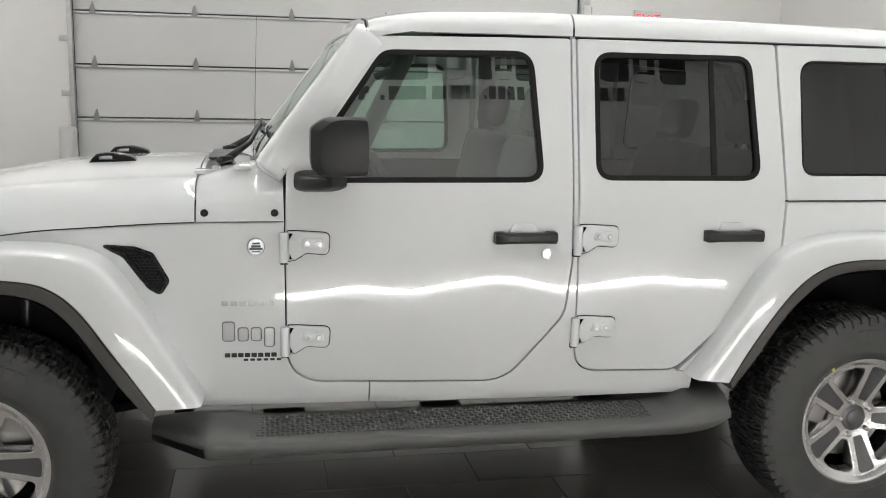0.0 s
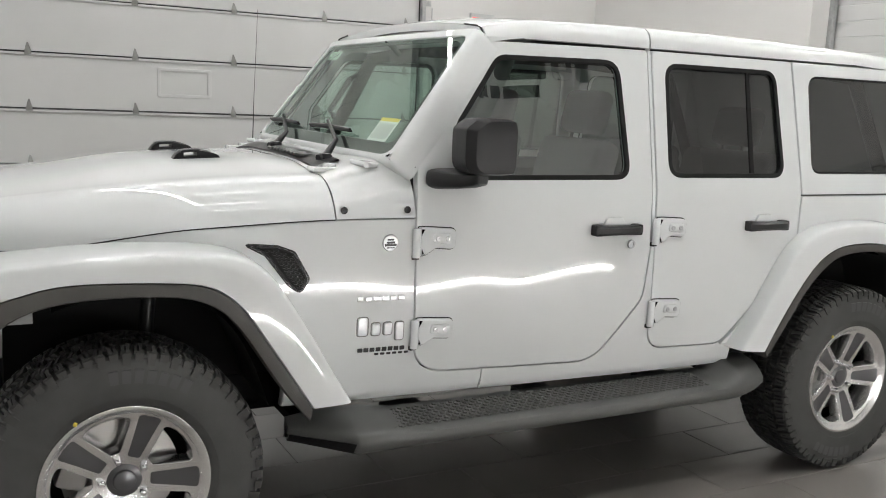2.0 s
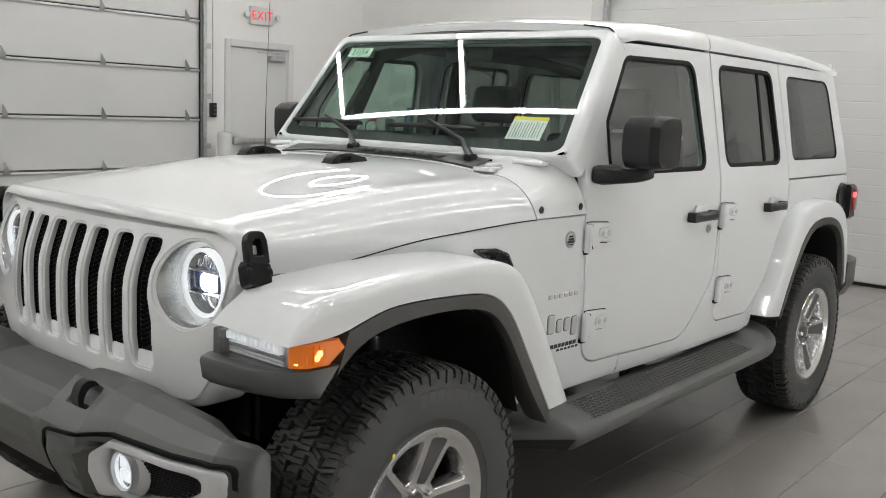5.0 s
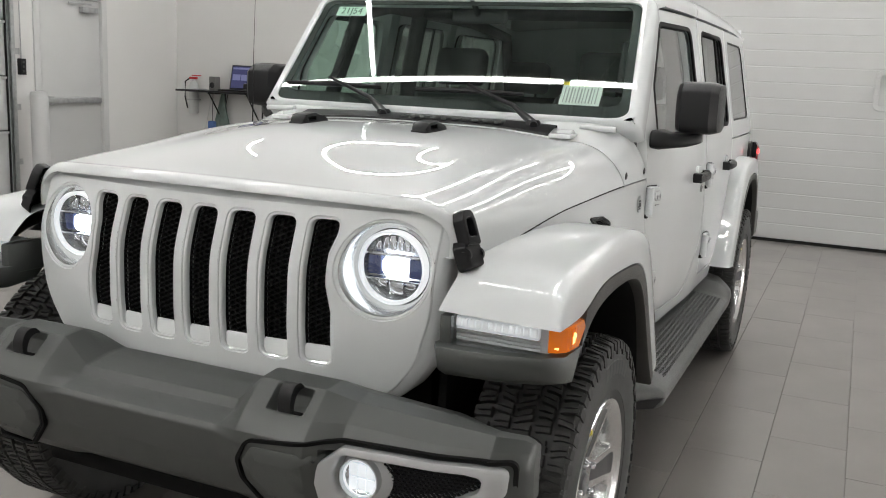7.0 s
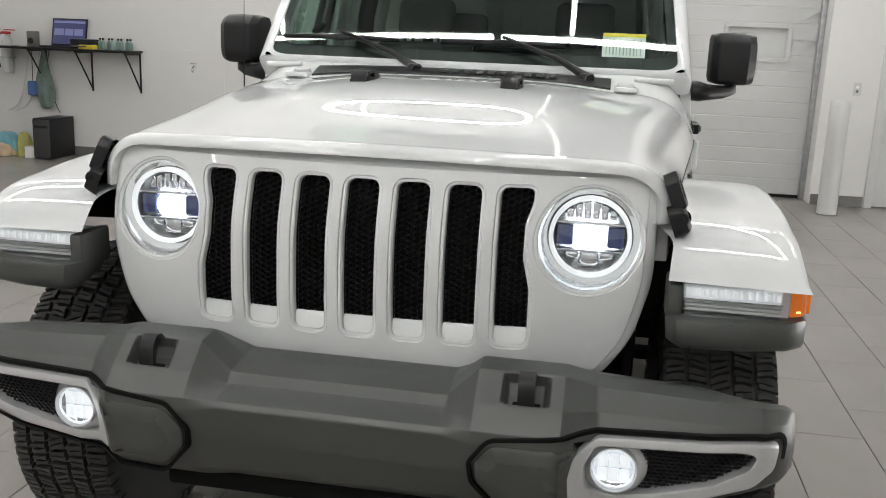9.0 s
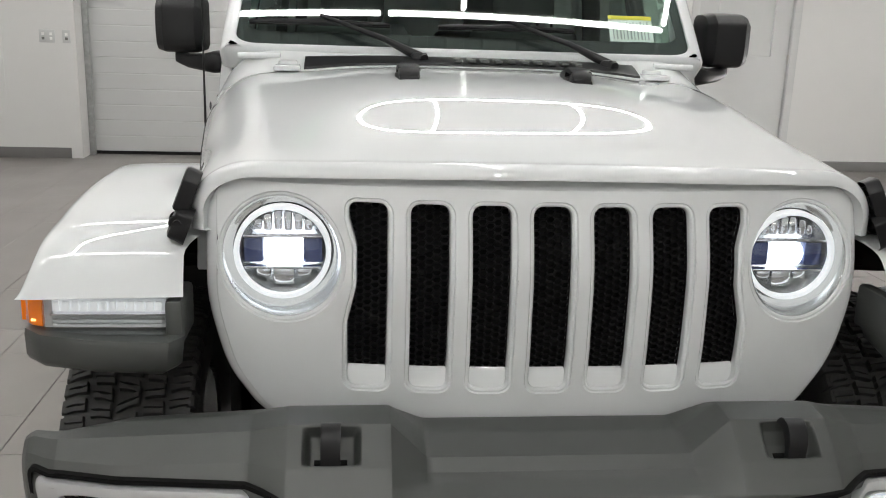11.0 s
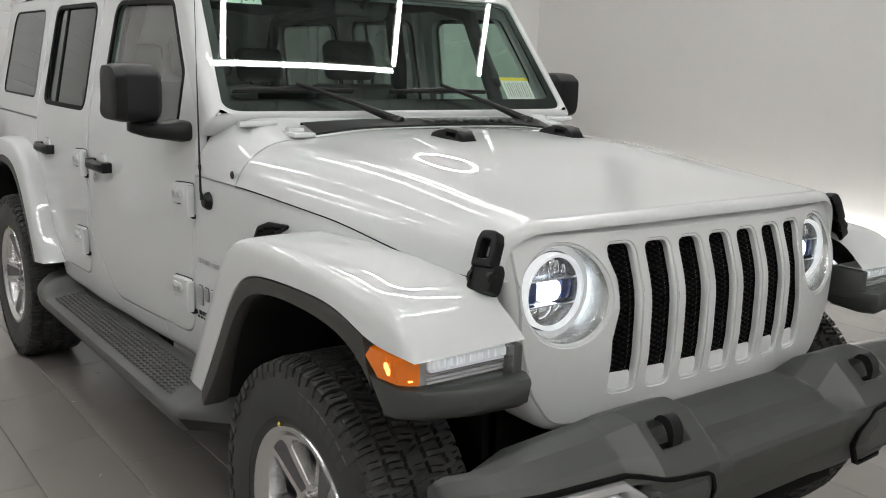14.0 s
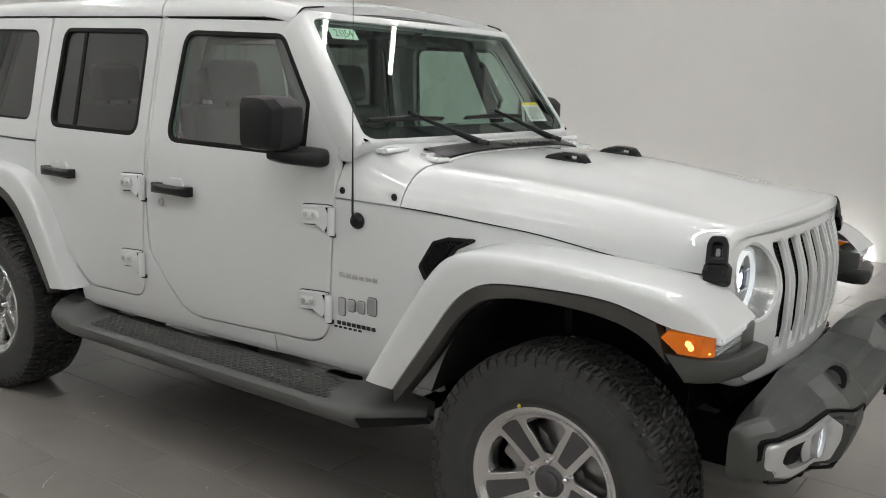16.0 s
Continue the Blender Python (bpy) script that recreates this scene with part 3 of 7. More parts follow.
def office_door():
    d = thing("door_4", "white office door with frosted pane and lever handle", "door", kind="structure")
    y0, y1 = 2.94, 3.99
    out = rpoly([(y0 + 0.05, 0.012, 0), (y1 - 0.05, 0.012, 0), (y1 - 0.05, 2.07, 0), (y0 + 0.05, 2.07, 0)], dense=0.5)
    hole = rpoly([(3.2, 1.13, 0.005), (3.76, 1.13, 0.005), (3.76, 1.9, 0.005), (3.2, 1.9, 0.005)], dense=0.5)
    panel_geo(out, [hole], lambda u, v, dep: (XR - 0.02 - dep, u, v), edge=((0.003, 0), (0, 0.003), (0, 0.045)), cut=1.0).done("leaf", DOORPAINT, d)
    f = loop_offset(hole, -0.02)
    panel_geo(f, [hole], lambda u, v, dep: (XR - 0.012 - dep, u, v), edge=((0.003, 0), (0, 0.003), (0, 0.008)), cut=1.0).done("pane_bead", DOORPAINT, d)
    box("pane", (XR - 0.045, 3.19, 1.12), (XR - 0.038, 3.77, 1.91), OPAQUEPANE, d)
    for lo, hi in (((XR - 0.12, y0 - 0.03, 0), (XR + 0.02, y0 + 0.045, 2.15)), ((XR - 0.12, y1 - 0.045, 0), (XR + 0.02, y1 + 0.03, 2.15)),
                   ((XR - 0.12, y0 + 0.046, 2.075), (XR + 0.02, y1 - 0.046, 2.15))):
        box("frame", lo, hi, DOORPAINT, d, bevel=0.004)
    g = Geo().lathe([(0.0, 0.012), (0.03, 0.012), (0.032, 0.006), (0.032, 0)], (XR - 0.02, 3.03, 0.95), "x", 24)
    g.tube([(XR - 0.01, 3.03, 0.95), (XR + 0.04, 3.03, 0.95), (XR + 0.045, 3.045, 0.95), (XR + 0.045, 3.14, 0.945)], 0.01, 10)
    g.done("lever_handle", BRASS, d)
    for z in (0.25, 1.1, 1.85):
        box("hinge", (XR - 0.022, y1 - 0.058, z - 0.05), (XR - 0.006, y1 - 0.038, z + 0.05), BRASS, d, bevel=0.004)


office_door()


def bollard(x, y, h=1.0):
    b = thing("bollard", "white round steel safety post by a doorway", "bollard", "bollards", at=(x, y, 0))
    Geo().lathe([(0.085, 0), (0.085, h - 0.05), (0.082, h - 0.02), (0.07, h - 0.004), (0.0, h)], (0, 0, 0), "z", 40).done("post", DOORPAINT, b)
    Geo().lathe([(0.0855, 0.0), (0.0965, 0.0), (0.0965, 0.006), (0.0855, 0.01)], (0, 0, 0), "z", 40).done("base_ring", BASEGREY, b)


bollard(-4.8, 2.47, 1.02)
bollard(-2.97, -6.0, 1.12)
bollard(2.51, -6.0, 1.18)


def text_obj(name, body, size, m, mat, parent=None, extrude=0.001, label=""):
    cu = bpy.data.curves.new(name, "FONT")
    cu.body, cu.size, cu.extrude = body, size, extrude
    cu.align_x, cu.align_y = "CENTER", "CENTER"
    tmp = bpy.data.objects.new(name, cu)
    scene.collection.objects.link(tmp)
    dg = bpy.context.evaluated_depsgraph_get()
    me = bpy.data.meshes.new_from_object(tmp.evaluated_get(dg))
    bpy.data.objects.remove(tmp)
    me.transform(m)
    me.materials.clear()
    me.materials.append(mat)
    ob = new(name, me)
    if parent:
        ob.parent = parent
    return tagged(ob, label)


# exit sign over the steel door
e = thing("exit_sign", "white wall exit sign with red letters and side lamps", "exit sign", at=(-3.68, YR, 2.44))
box("sign_case", (-0.16, 0.0, -0.1), (0.16, 0.05, 0.1), DOORPAINT, e, bevel=0.006)
text_obj("sign_letters", "EXIT", 0.15, Matrix.Translation((0, 0.0525, -0.004)) @ Matrix.Rotation(math.pi, 4, "Z") @ Matrix.Rotation(math.pi / 2, 4, "X"), REDPLASTIC, e)
for sx in (-1, 1):
    g = Geo().tube([(sx * 0.16, 0.025, 0), (sx * 0.21, 0.03, 0.0)], 0.006, 8)
    g.lathe([(0.0, -0.03), (0.02, -0.03), (0.034, 0.02), (0.03, 0.024), (0, 0.02)], (sx * 0.225, 0.05, 0.0), "y", 20)
    g.done("side_lamp", DOORPAINT, e)


# wall lettering, as plain blocks high on the photo wall
sign = thing("wall_sign", "row of large black sign blocks high on the wall", "wall sign", at=(0, YL, 0))
for k in range(14):
    x = -3.45 + k * 0.425
    lp = rpoly([(x, 3.70, 0.05 + 0.08 * (k % 2)), (x + 0.35, 3.70, 0.08), (x + 0.35, 4.20, 0.05 + 0.1 * (k % 3)), (x, 4.20, 0.06)], 5, 0.2)
    hole = [loop_offset(lp, 0.11)] if k % 2 else []
    panel_geo(lp, hole, lambda u, v, d: (u, -0.012 + d, v), edge=((0.002, 0), (0, 0.002), (0, 0.012)), cut=0.5).done("block", WALLINK, sign)
for k in range(22):
    x = -2.5 + k * 0.19
    box("small_block", (x, -0.010, 3.505), (x + (0.05 if k % 5 == 4 else 0.14), 0.0, 3.545 if k % 5 == 4 else 3.635), WALLINK, sign, bevel=0.002)



# ---- shelf corner ----
def wall_shelf():
    z, y0, y1 = 1.13, -6.02, -4.43
    s_ = thing("wall_shelf", "black wall shelf on three folding steel brackets", "shelf")
    box("shelf_board", (XR, y0, z), (XR + 0.36, y1, z + 0.025), GLOSSBLACK, s_, bevel=0.004)
    for y in (y0 + 0.46, y0 + 1.0, y1 - 0.03):
        g = Geo().tube([(XR + 0.012, y, z - 0.01), (XR + 0.33, y, z - 0.01)], 0.011, 6)
        g.tube([(XR + 0.012, y, z - 0.005), (XR + 0.012, y, z - 0.42)], 0.011, 6)
        g.tube([(XR + 0.31, y, z - 0.015), (XR + 0.012, y, z - 0.40)], 0.009, 6)
        g.done("bracket", GLOSSBLACK, s_)


wall_shelf()
SZ = 1.155


def laptop():
    t = thing("laptop", "open black laptop showing a dark blue screen on the shelf", "laptop", at=(XR + 0.2, -5.23, SZ))
    box("base", (-0.12, -0.19, 0), (0.13, 0.19, 0.022), GLOSSBLACK, t, bevel=0.004)
    lid = part("lid", box_bm((-0.012, -0.2, 0.0), (0.006, 0.2, 0.29), 0.004), GLOSSBLACK, t)
    scr = part("screen", box_bm((0.006, -0.185, 0.018), (0.0075, 0.185, 0.275)), LCD, lid, "lit dark blue screen")
    for a, b, c, d in ((-0.17, -0.06, 0.11, 0.18), (-0.05, 0.05, 0.11, 0.18), (0.06, 0.16, 0.11, 0.18), (-0.18, 0.18, 0.24, 0.262)):
        part("screen_block", box_bm((0.0075, a, c), (0.008, b, d)), LCDLIGHT, scr)
    lid.matrix_basis = pose(-0.10, 0, 0.02, 0, -12, 0)


laptop()


def speaker(y):
    t = thing("desktop_speaker", "small grey desktop loudspeaker on the shelf", "speaker", at=(XR + 0.16, y, SZ))
    box("cabinet", (-0.05, -0.045, 0), (0.05, 0.045, 0.16), BASEGREY, t, bevel=0.008)
    Geo().lathe([(0.0, 0.002), (0.02, 0.003), (0.03, 0.006), (0.034, 0.0)], (0.05, 0, 0.06), "x", 20).done("cone", GLOSSBLACK, t)


speaker(-5.6)
t = thing("printer", "low black office machine on the shelf", "printer", at=(XR + 0.18, -4.98, SZ))
box("case", (-0.12, -0.11, 0), (0.12, 0.11, 0.10), GLOSSBLACK, t, bevel=0.012)
box("tray", (0.12, -0.09, 0.02), (0.15, 0.09, 0.035), TRIM, t, bevel=0.003)
for k in range(8):
    t = thing("spray_bottle", "small pale green plastic bottle in a row on the shelf", "bottle", "bottles on the shelf", at=(XR + 0.12 + 0.03 * (k % 2), -4.85 + k * 0.052, SZ))
    Geo().lathe([(0.0, 0), (0.021, 0.0), (0.023, 0.005), (0.023, 0.075), (0.010, 0.09), (0.009, 0.1)], (0, 0, 0), "z", 16).done("body", GREENPLASTIC, t)
    Geo().lathe([(0.012, 0.1), (0.012, 0.118), (0.0, 0.12)], (0, 0, 0), "z", 12).done("cap", GLOSSBLACK, t)
t = thing("sponge", "yellow cleaning sponge on the shelf edge", "sponge", at=(XR + 0.27, -4.9, SZ))
box("foam", (-0.05, -0.085, 0), (0.05, 0.085, 0.045), YELLOWPLASTIC, t, bevel=0.012)


def extinguisher():
    t = thing("fire_extinguisher", "white fire extinguisher with red top on the wall", "fire extinguisher", at=(XR + 0.09, -5.97, 0.86))
    Geo().lathe([(0.0, 0), (0.05, 0.0), (0.058, 0.012), (0.058, 0.33), (0.045, 0.37), (0.02, 0.39), (0.018, 0.41)], (0, 0, 0), "z", 24).done("cylinder", DOORPAINT, t)
    box("valve", (-0.02, -0.05, 0.41), (0.02, 0.05, 0.44), REDPAINT, t, bevel=0.006)
    ob = box("lever", (-0.012, -0.02, 0.45), (0.012, 0.11, 0.462), REDPAINT, t, bevel=0.003)
    Geo().tube([(0.0, -0.05, 0.425), (0.03, -0.10, 0.38), (0.03, -0.105, 0.2), (0.02, -0.075, 0.06)], 0.009, 8).done("hose", GLOSSBLACK, t)
    box("strap", (-0.062, -0.06, 0.16), (0.06, 0.06, 0.175), GALV, t)


extinguisher()
t = thing("computer_tower", "black desktop computer tower standing on the floor", "computer", at=(XR + 0.26, -5.35, 0))
box("case", (-0.22, -0.1, 0.01), (0.22, 0.1, 0.43), GLOSSBLACK, t, bevel=0.008)
box("front_panel", (0.22, -0.095, 0.02), (0.232, 0.095, 0.42), CABIN, t, bevel=0.004)
box("drive_bay", (0.232, -0.075, 0.33), (0.235, 0.075, 0.36), GLOSSBLACK, t)
t = thing("paper_box", "small white box beside the computer tower", "box", at=(XR + 0.36, -5.53, 0))
box("carton", (-0.08, -0.06, 0), (0.08, 0.06, 0.12), LABELWHITE, t, bevel=0.003)


def heap(name, label, category, mat, x, y, rx, ry, h, seed):
    """A crumpled soft heap on the floor."""
    t = thing(name, label, category, at=(x, y, 0))
    r = random.Random(seed)
    ph = [r.uniform(0, 6.28) for _ in range(6)]
    rows = []
    for k in range(9):
        q = k / 8
        rad, z = math.cos(q * math.pi / 2) ** 0.7, h * math.sin(q * math.pi / 2)
        rows.append([(rx * rad * math.cos(a) * (1 + 0.22 * math.sin(3 * a + ph[0]) + 0.12 * math.sin(7 * a + ph[1] + 5 * q)), ry * rad * math.sin(a) * (1 + 0.2 * math.sin(2 * a + ph[2]) + 0.12 * math.sin(6 * a + ph[3] - 4 * q)),
                      max(0.001, z * (1 + 0.25 * math.sin(4 * a + ph[4] + 3 * q) * (1 - q)))) for a in np.linspace(0, 2 * math.pi, 28, endpoint=False)])
    Geo().grid(rows, close_u=True, cap=True).done("folds", mat, t, sharp=25)


t = thing("cardboard_box", "small brown cardboard box on the floor by the wall", "box", at=(XR + 0.16, -6.14, 0))
box("carton", (-0.1, -0.14, 0.0), (0.1, 0.14, 0.14), CARDBOARD, t, bevel=0.003)
box("flap", (-0.1, -0.14, 0.14), (0.02, 0.14, 0.144), CARDBOARD, t)
heap("packing_paper", "crumpled brown packing paper heap on the floor", "paper", KRAFT, XR + 0.30, -5.95, 0.12, 0.2, 0.13, 3)
heap("floor_cloth", "pale blue cloth dropped on the paper heap", "cloth", TEALCLOTH, XR + 0.24, -5.92, 0.11, 0.13, 0.24, 5)
heap("yellow_bag", "olive yellow plastic bag slumped on the floor", "bag", OLIVE, XR + 0.27, -5.70, 0.10, 0.1, 0.25, 8)
t = thing("hanging_cloth", "grey green cloth hanging under the shelf", "cloth", at=(XR + 0.1, -5.53, 0.5))
rows = []
for r, z in ((0.015, 0.63), (0.03, 0.56), (0.055, 0.44), (0.085, 0.32), (0.10, 0.2), (0.095, 0.1), (0.06, 0.02), (0.03, 0.0)):
    rows.append([(0.55 * r * math.cos(a) * (1 + 0.3 * math.sin(5 * a + z * 4)), r * math.sin(a) * (1 + 0.22 * math.cos(3 * a + z * 9)), z) for a in np.linspace(0, 2 * math.pi, 26, endpoint=False)])
Geo().grid(rows, close_u=True, cap=True).done("cloth_body", GREYCLOTH, t, sharp=30)
t = thing("cloth_pouch", "small blue cloth pouch hanging under the shelf", "pouch", at=(XR + 0.14, -5.65, 0.64))
box("pouch_body", (-0.03, -0.05, 0), (0.03, 0.05, 0.15), BLUECLOTH, t, bevel=0.015)
Geo().tube([(0, 0, 0.145), (0, 0.01, 0.49)], 0.004, 6).done("strap", GLOSSBLACK, t)
t = thing("shelf_cable", "loose white cables hanging from the shelf", "cable")
for k, (ya, yb) in enumerate(((-5.75, -6.05), (-5.62, -5.95), (-5.5, -5.42))):
    pts = smooth_curve([(XR + 0.02, ya, 1.17), (XR + 0.03, ya - 0.05, 0.85), (XR + 0.03, (ya + yb) / 2, 0.55), (XR + 0.02, yb, 0.45)], 6)
    Geo().tube(pts, 0.004, 6).done("cord", DOORPAINT if k < 2 else GLOSSBLACK, t)
t = thing("floor_mat", "flat black rubber scrap lying on the floor tiles", "mat", at=(XR + 0.6, -4.5, 0.0))
box("sheet", (-0.12, -0.28, 0), (0.14, 0.3, 0.012), GLOSSBLACK, t, bevel=0.004)
t = thing("door_control", "black push-button box beside the roll-up door", "switch box", at=(GX0 - 0.12, YR, 1.35))
box("case", (-0.035, 0, -0.08), (0.035, 0.05, 0.08), GLOSSBLACK, t, bevel=0.006)
for k in range(3):
    Geo().lathe([(0.012, 0.0), (0.012, 0.008), (0.0, 0.009)], (0, 0.05, 0.045 - 0.045 * k), "y", 14).done("button", LETTER, t)
Geo().tube([(0.0, 0.02, 0.08), (0.0, 0.015, 1.2)], 0.006, 6).done("conduit", GALV, t)


def plate(x, y, z, n, axis):
    t = thing("wall_outlet", "white wall outlet plate", "outlet", "wall plates", at=(x, y, z))
    w = 0.035 * n
    if axis == "x":
        box("plate", (0, -w, -0.058), (0.006, w, 0.058), DOORPAINT, t, bevel=0.002)
        for k in range(n):
            for dz in (-0.02, 0.02):
                yy = -w + 0.035 + 0.07 * k
                box("socket", (0.006, yy - 0.012, dz - 0.012), (0.0075, yy + 0.012, dz + 0.012), BASEGREY if (k + (dz > 0)) % 3 == 0 else LABELWHITE, t)
    else:
        box("plate", (-w, 0 if y < 0 else -0.006, -0.058), (w, 0.006 if y < 0 else 0, 0.058), DOORPAINT, t, bevel=0.002)
        box("socket", (-0.012, 0.006 if y < 0 else -0.0075, -0.02), (0.012, 0.0075 if y < 0 else -0.006, 0.02), LABELWHITE, t)


plate(XR, -2.95, 1.12, 1, "x")
plate(XR, -3.12, 1.12, 2, "x")
plate(XR, 2.72, 1.10, 1, "x")
t = thing("hose_tap", "small chrome hose tap on the wall", "tap", at=(XR, -3.84, 1.02))
g = Geo().tube([(0, 0, 0), (0.05, 0, 0), (0.07, 0, -0.02), (0.07, 0, -0.06)], 0.012, 10)
g.done("spout", CHROME, t)
Geo().tube([(0.045, -0.035, 0.03), (0.045, 0.035, 0.03)], 0.007, 8).done("handle", CHROME, t)
t = thing("wall_access_panel", "white flush access panel in the end wall", "access panel", at=(XR, -3.85, 0))
panel_geo(rpoly([(-0.38, 0.42, 0), (0.33, 0.42, 0), (0.33, 1.18, 0), (-0.38, 1.18, 0)], dense=0.4), [], lambda u, v, d: (0.004 - d, u, v), edge=((0.002, 0), (0, 0.002), (0, 0.004)), cut=1.0).done("cover", WALLPAINT, t)
t = thing("wire_cover", "outlet and black plug low on the end wall", "outlet", at=(XR, -6.22, 0.55))
box("plate", (0, -0.035, -0.058), (0.006, 0.035, 0.058), DOORPAINT, t, bevel=0.002)
box("plug", (0.006, -0.02, -0.03), (0.05, 0.02, 0.02), GLOSSBLACK, t, bevel=0.004)
# ---- the car: x forward, y to its left side, z up ----
car = thing("suv", "white four-door off-road suv with black trim and lit lamps", "car")
HALF = [(-2.3, 0.835), (-2.0, 0.85), (-1.2, 0.855), (-0.43, 0.845), (0.55, 0.79), (0.82, 0.775), (1.2, 0.735), (1.9, 0.640), (2.1, 0.61)]


WAVES = [(-1.2, 0.0), (-0.95, 0.002), (-0.67, 0.010), (-0.4, -0.002), (-0.16, 0.015), (0.193, -0.005), (0.297, 0.002), (0.545, -0.011), (0.8, -0.005)]


def side(x, z):
    """Half width of the body at x and height z."""
    b = lerp_table(HALF, x) + 0.005
    if z < 0.80:
        b -= 0.035 * ((0.80 - z) / 0.3) ** 2
    else:
        b -= 0.09 * (min(z, 1.17) - 0.80) ** 2
    if -1.35 < x < 0.8:
        fade = min(1.0, (x + 1.35) / 0.3, (0.8 - x) / 0.2)
        b += fade * fade * (3 - 2 * fade) * lerp_table(WAVES, x) * 0.2 * math.tanh((z - 0.93) / 0.2)     # slight waves of pressed sheet
    if z > 1.17:
        t = z - 1.17
        b -= 0.215 * t * t / (t + 0.09) if t < 0.12 else 0.215 * 0.12 * 0.12 / 0.21 + (t - 0.12) * 0.185
    return b


def on_side(u, v, dep):
    return (u, side(u, v) - dep, v)


def on_sill(u, v, dep):
    t = max(0.0, 0.545 - v)
    return (u, side(u, v) - dep - 9.0 * t * t, v)


EDGE = ((0.005, 0), (0.0015, 0.0012), (0, 0.004), (0, 0.035))


def seam_z(x):
    """Height of the long seam under the bonnet."""
    return lerp_table([(0.55, 1.135), (0.83, 1.132), (1.24, 1.108), (1.6, 1.082), (1.9, 1.058)], x)


DOOR_F = [(0.548, 0.60, 0.13), (-0.18, 0.585, 0.16), (-0.38, 0.82, 0.12), (-0.402, 1.0, 0.1), (-0.402, 1.742, 0.015), (0.262, 1.735, 0.03), (0.546, 1.335, 0.05), (0.552, 1.1, 0.1)]
WIN_F = [(0.405, 1.262, 0.05), (-0.302, 1.268, 0.06), (-0.268, 1.695, 0.07), (0.232, 1.688, 0.07), (0.395, 1.452, 0.05)]
DOOR_R = [(-0.425, 0.615, 0.09), (-0.80, 0.605, 0.10), (-1.165, 0.965, 0.12), (-1.18, 1.2, 0.1), (-1.148, 1.742, 0.015), (-0.425, 1.742, 0.015)]
WIN_R = [(-0.485, 1.275, 0.06), (-1.085, 1.275, 0.06), (-1.055, 1.698, 0.06), (-0.485, 1.698, 0.06)]
WIN_Q = [(-1.245, 1.29, 0.05), (-1.94, 1.29, 0.05), (-1.87, 1.69, 0.09), (-1.245, 1.69, 0.06)]


def hinge(parent, x, z, s):
    """A painted strap hinge with two screws, at the front edge of a door."""
    y = side(x, z)

    def pl(u, v, dep):
        return (x - u, side(x - u, z + v) + 0.016 - dep, z + v)
    strap = rpoly([(0.0, -0.055, 0.004), (0.025, -0.05, 0.01), (0.06, -0.028, 0.02), (0.13, -0.034, 0.02), (0.135, 0.036, 0.02), (0.03, 0.042, 0.006), (0.0, 0.042, 0.004)], dense=0.05)
    g = panel_geo(strap, [], pl, edge=((0.006, 0), (0.002, 0.003), (0, 0.008), (0, 0.026)), cut=0.05)
    # dark sheet under the strap, standing in for its shade on the body
    under_ = panel_geo(loop_offset(strap, -0.0035), [], lambda u, v, dep: (x - u, side(x - u, z + v) + 0.0012 - dep, z + v), edge=((0.001, 0), (0, 0.0), (0, 0.002)), cut=0.05)
    ridge = rpoly([(0.04, -0.008, 0.012), (0.115, -0.016, 0.016), (0.118, 0.022, 0.016), (0.05, 0.022, 0.012)], dense=0.05)
    g2 = panel_geo(ridge, [], lambda u, v, dep: (x - u, side(x - u, z + v) + 0.0215 - dep, z + v), edge=((0.005, 0), (0.001, 0.002), (0, 0.006)), cut=0.05)
    o = len(g.v)
    g.v += g2.v
    g.f += [tuple(i + o for i in f) for f in g2.f]
    ob = g.done("hinge", PAINT, parent, s=s)
    under_.done("hinge_gasket", RUBBERGAP, parent, s=s)
    # dark block put in for the shaded gap below the barrel
    box("hinge_gap_shade", (x + 0.0005, y - 0.01, z - 0.066), (x + 0.0235, y + 0.010, z - 0.052), RUBBERGAP, parent, s=s)
    Geo().lathe([(0.0, 0.046), (0.012, 0.046), (0.014, 0.042), (0.014, -0.052), (0.0, -0.054)], (x + 0.012, y + 0.014, z - 0.006), "z", 16).done("hinge_barrel", PAINT, parent, s=s)
    for u in (0.062, 0.098):
        yy = side(x - u, z) + 0.021
        Geo().lathe([(0.0, 0.002), (0.003, 0.002), (0.0035, 0.0035), (0.0085, 0.0035), (0.0095, 0.0)], (x - u, yy, z + 0.004), "y", 16).done("hinge_screw", SILVER, parent, s=s)


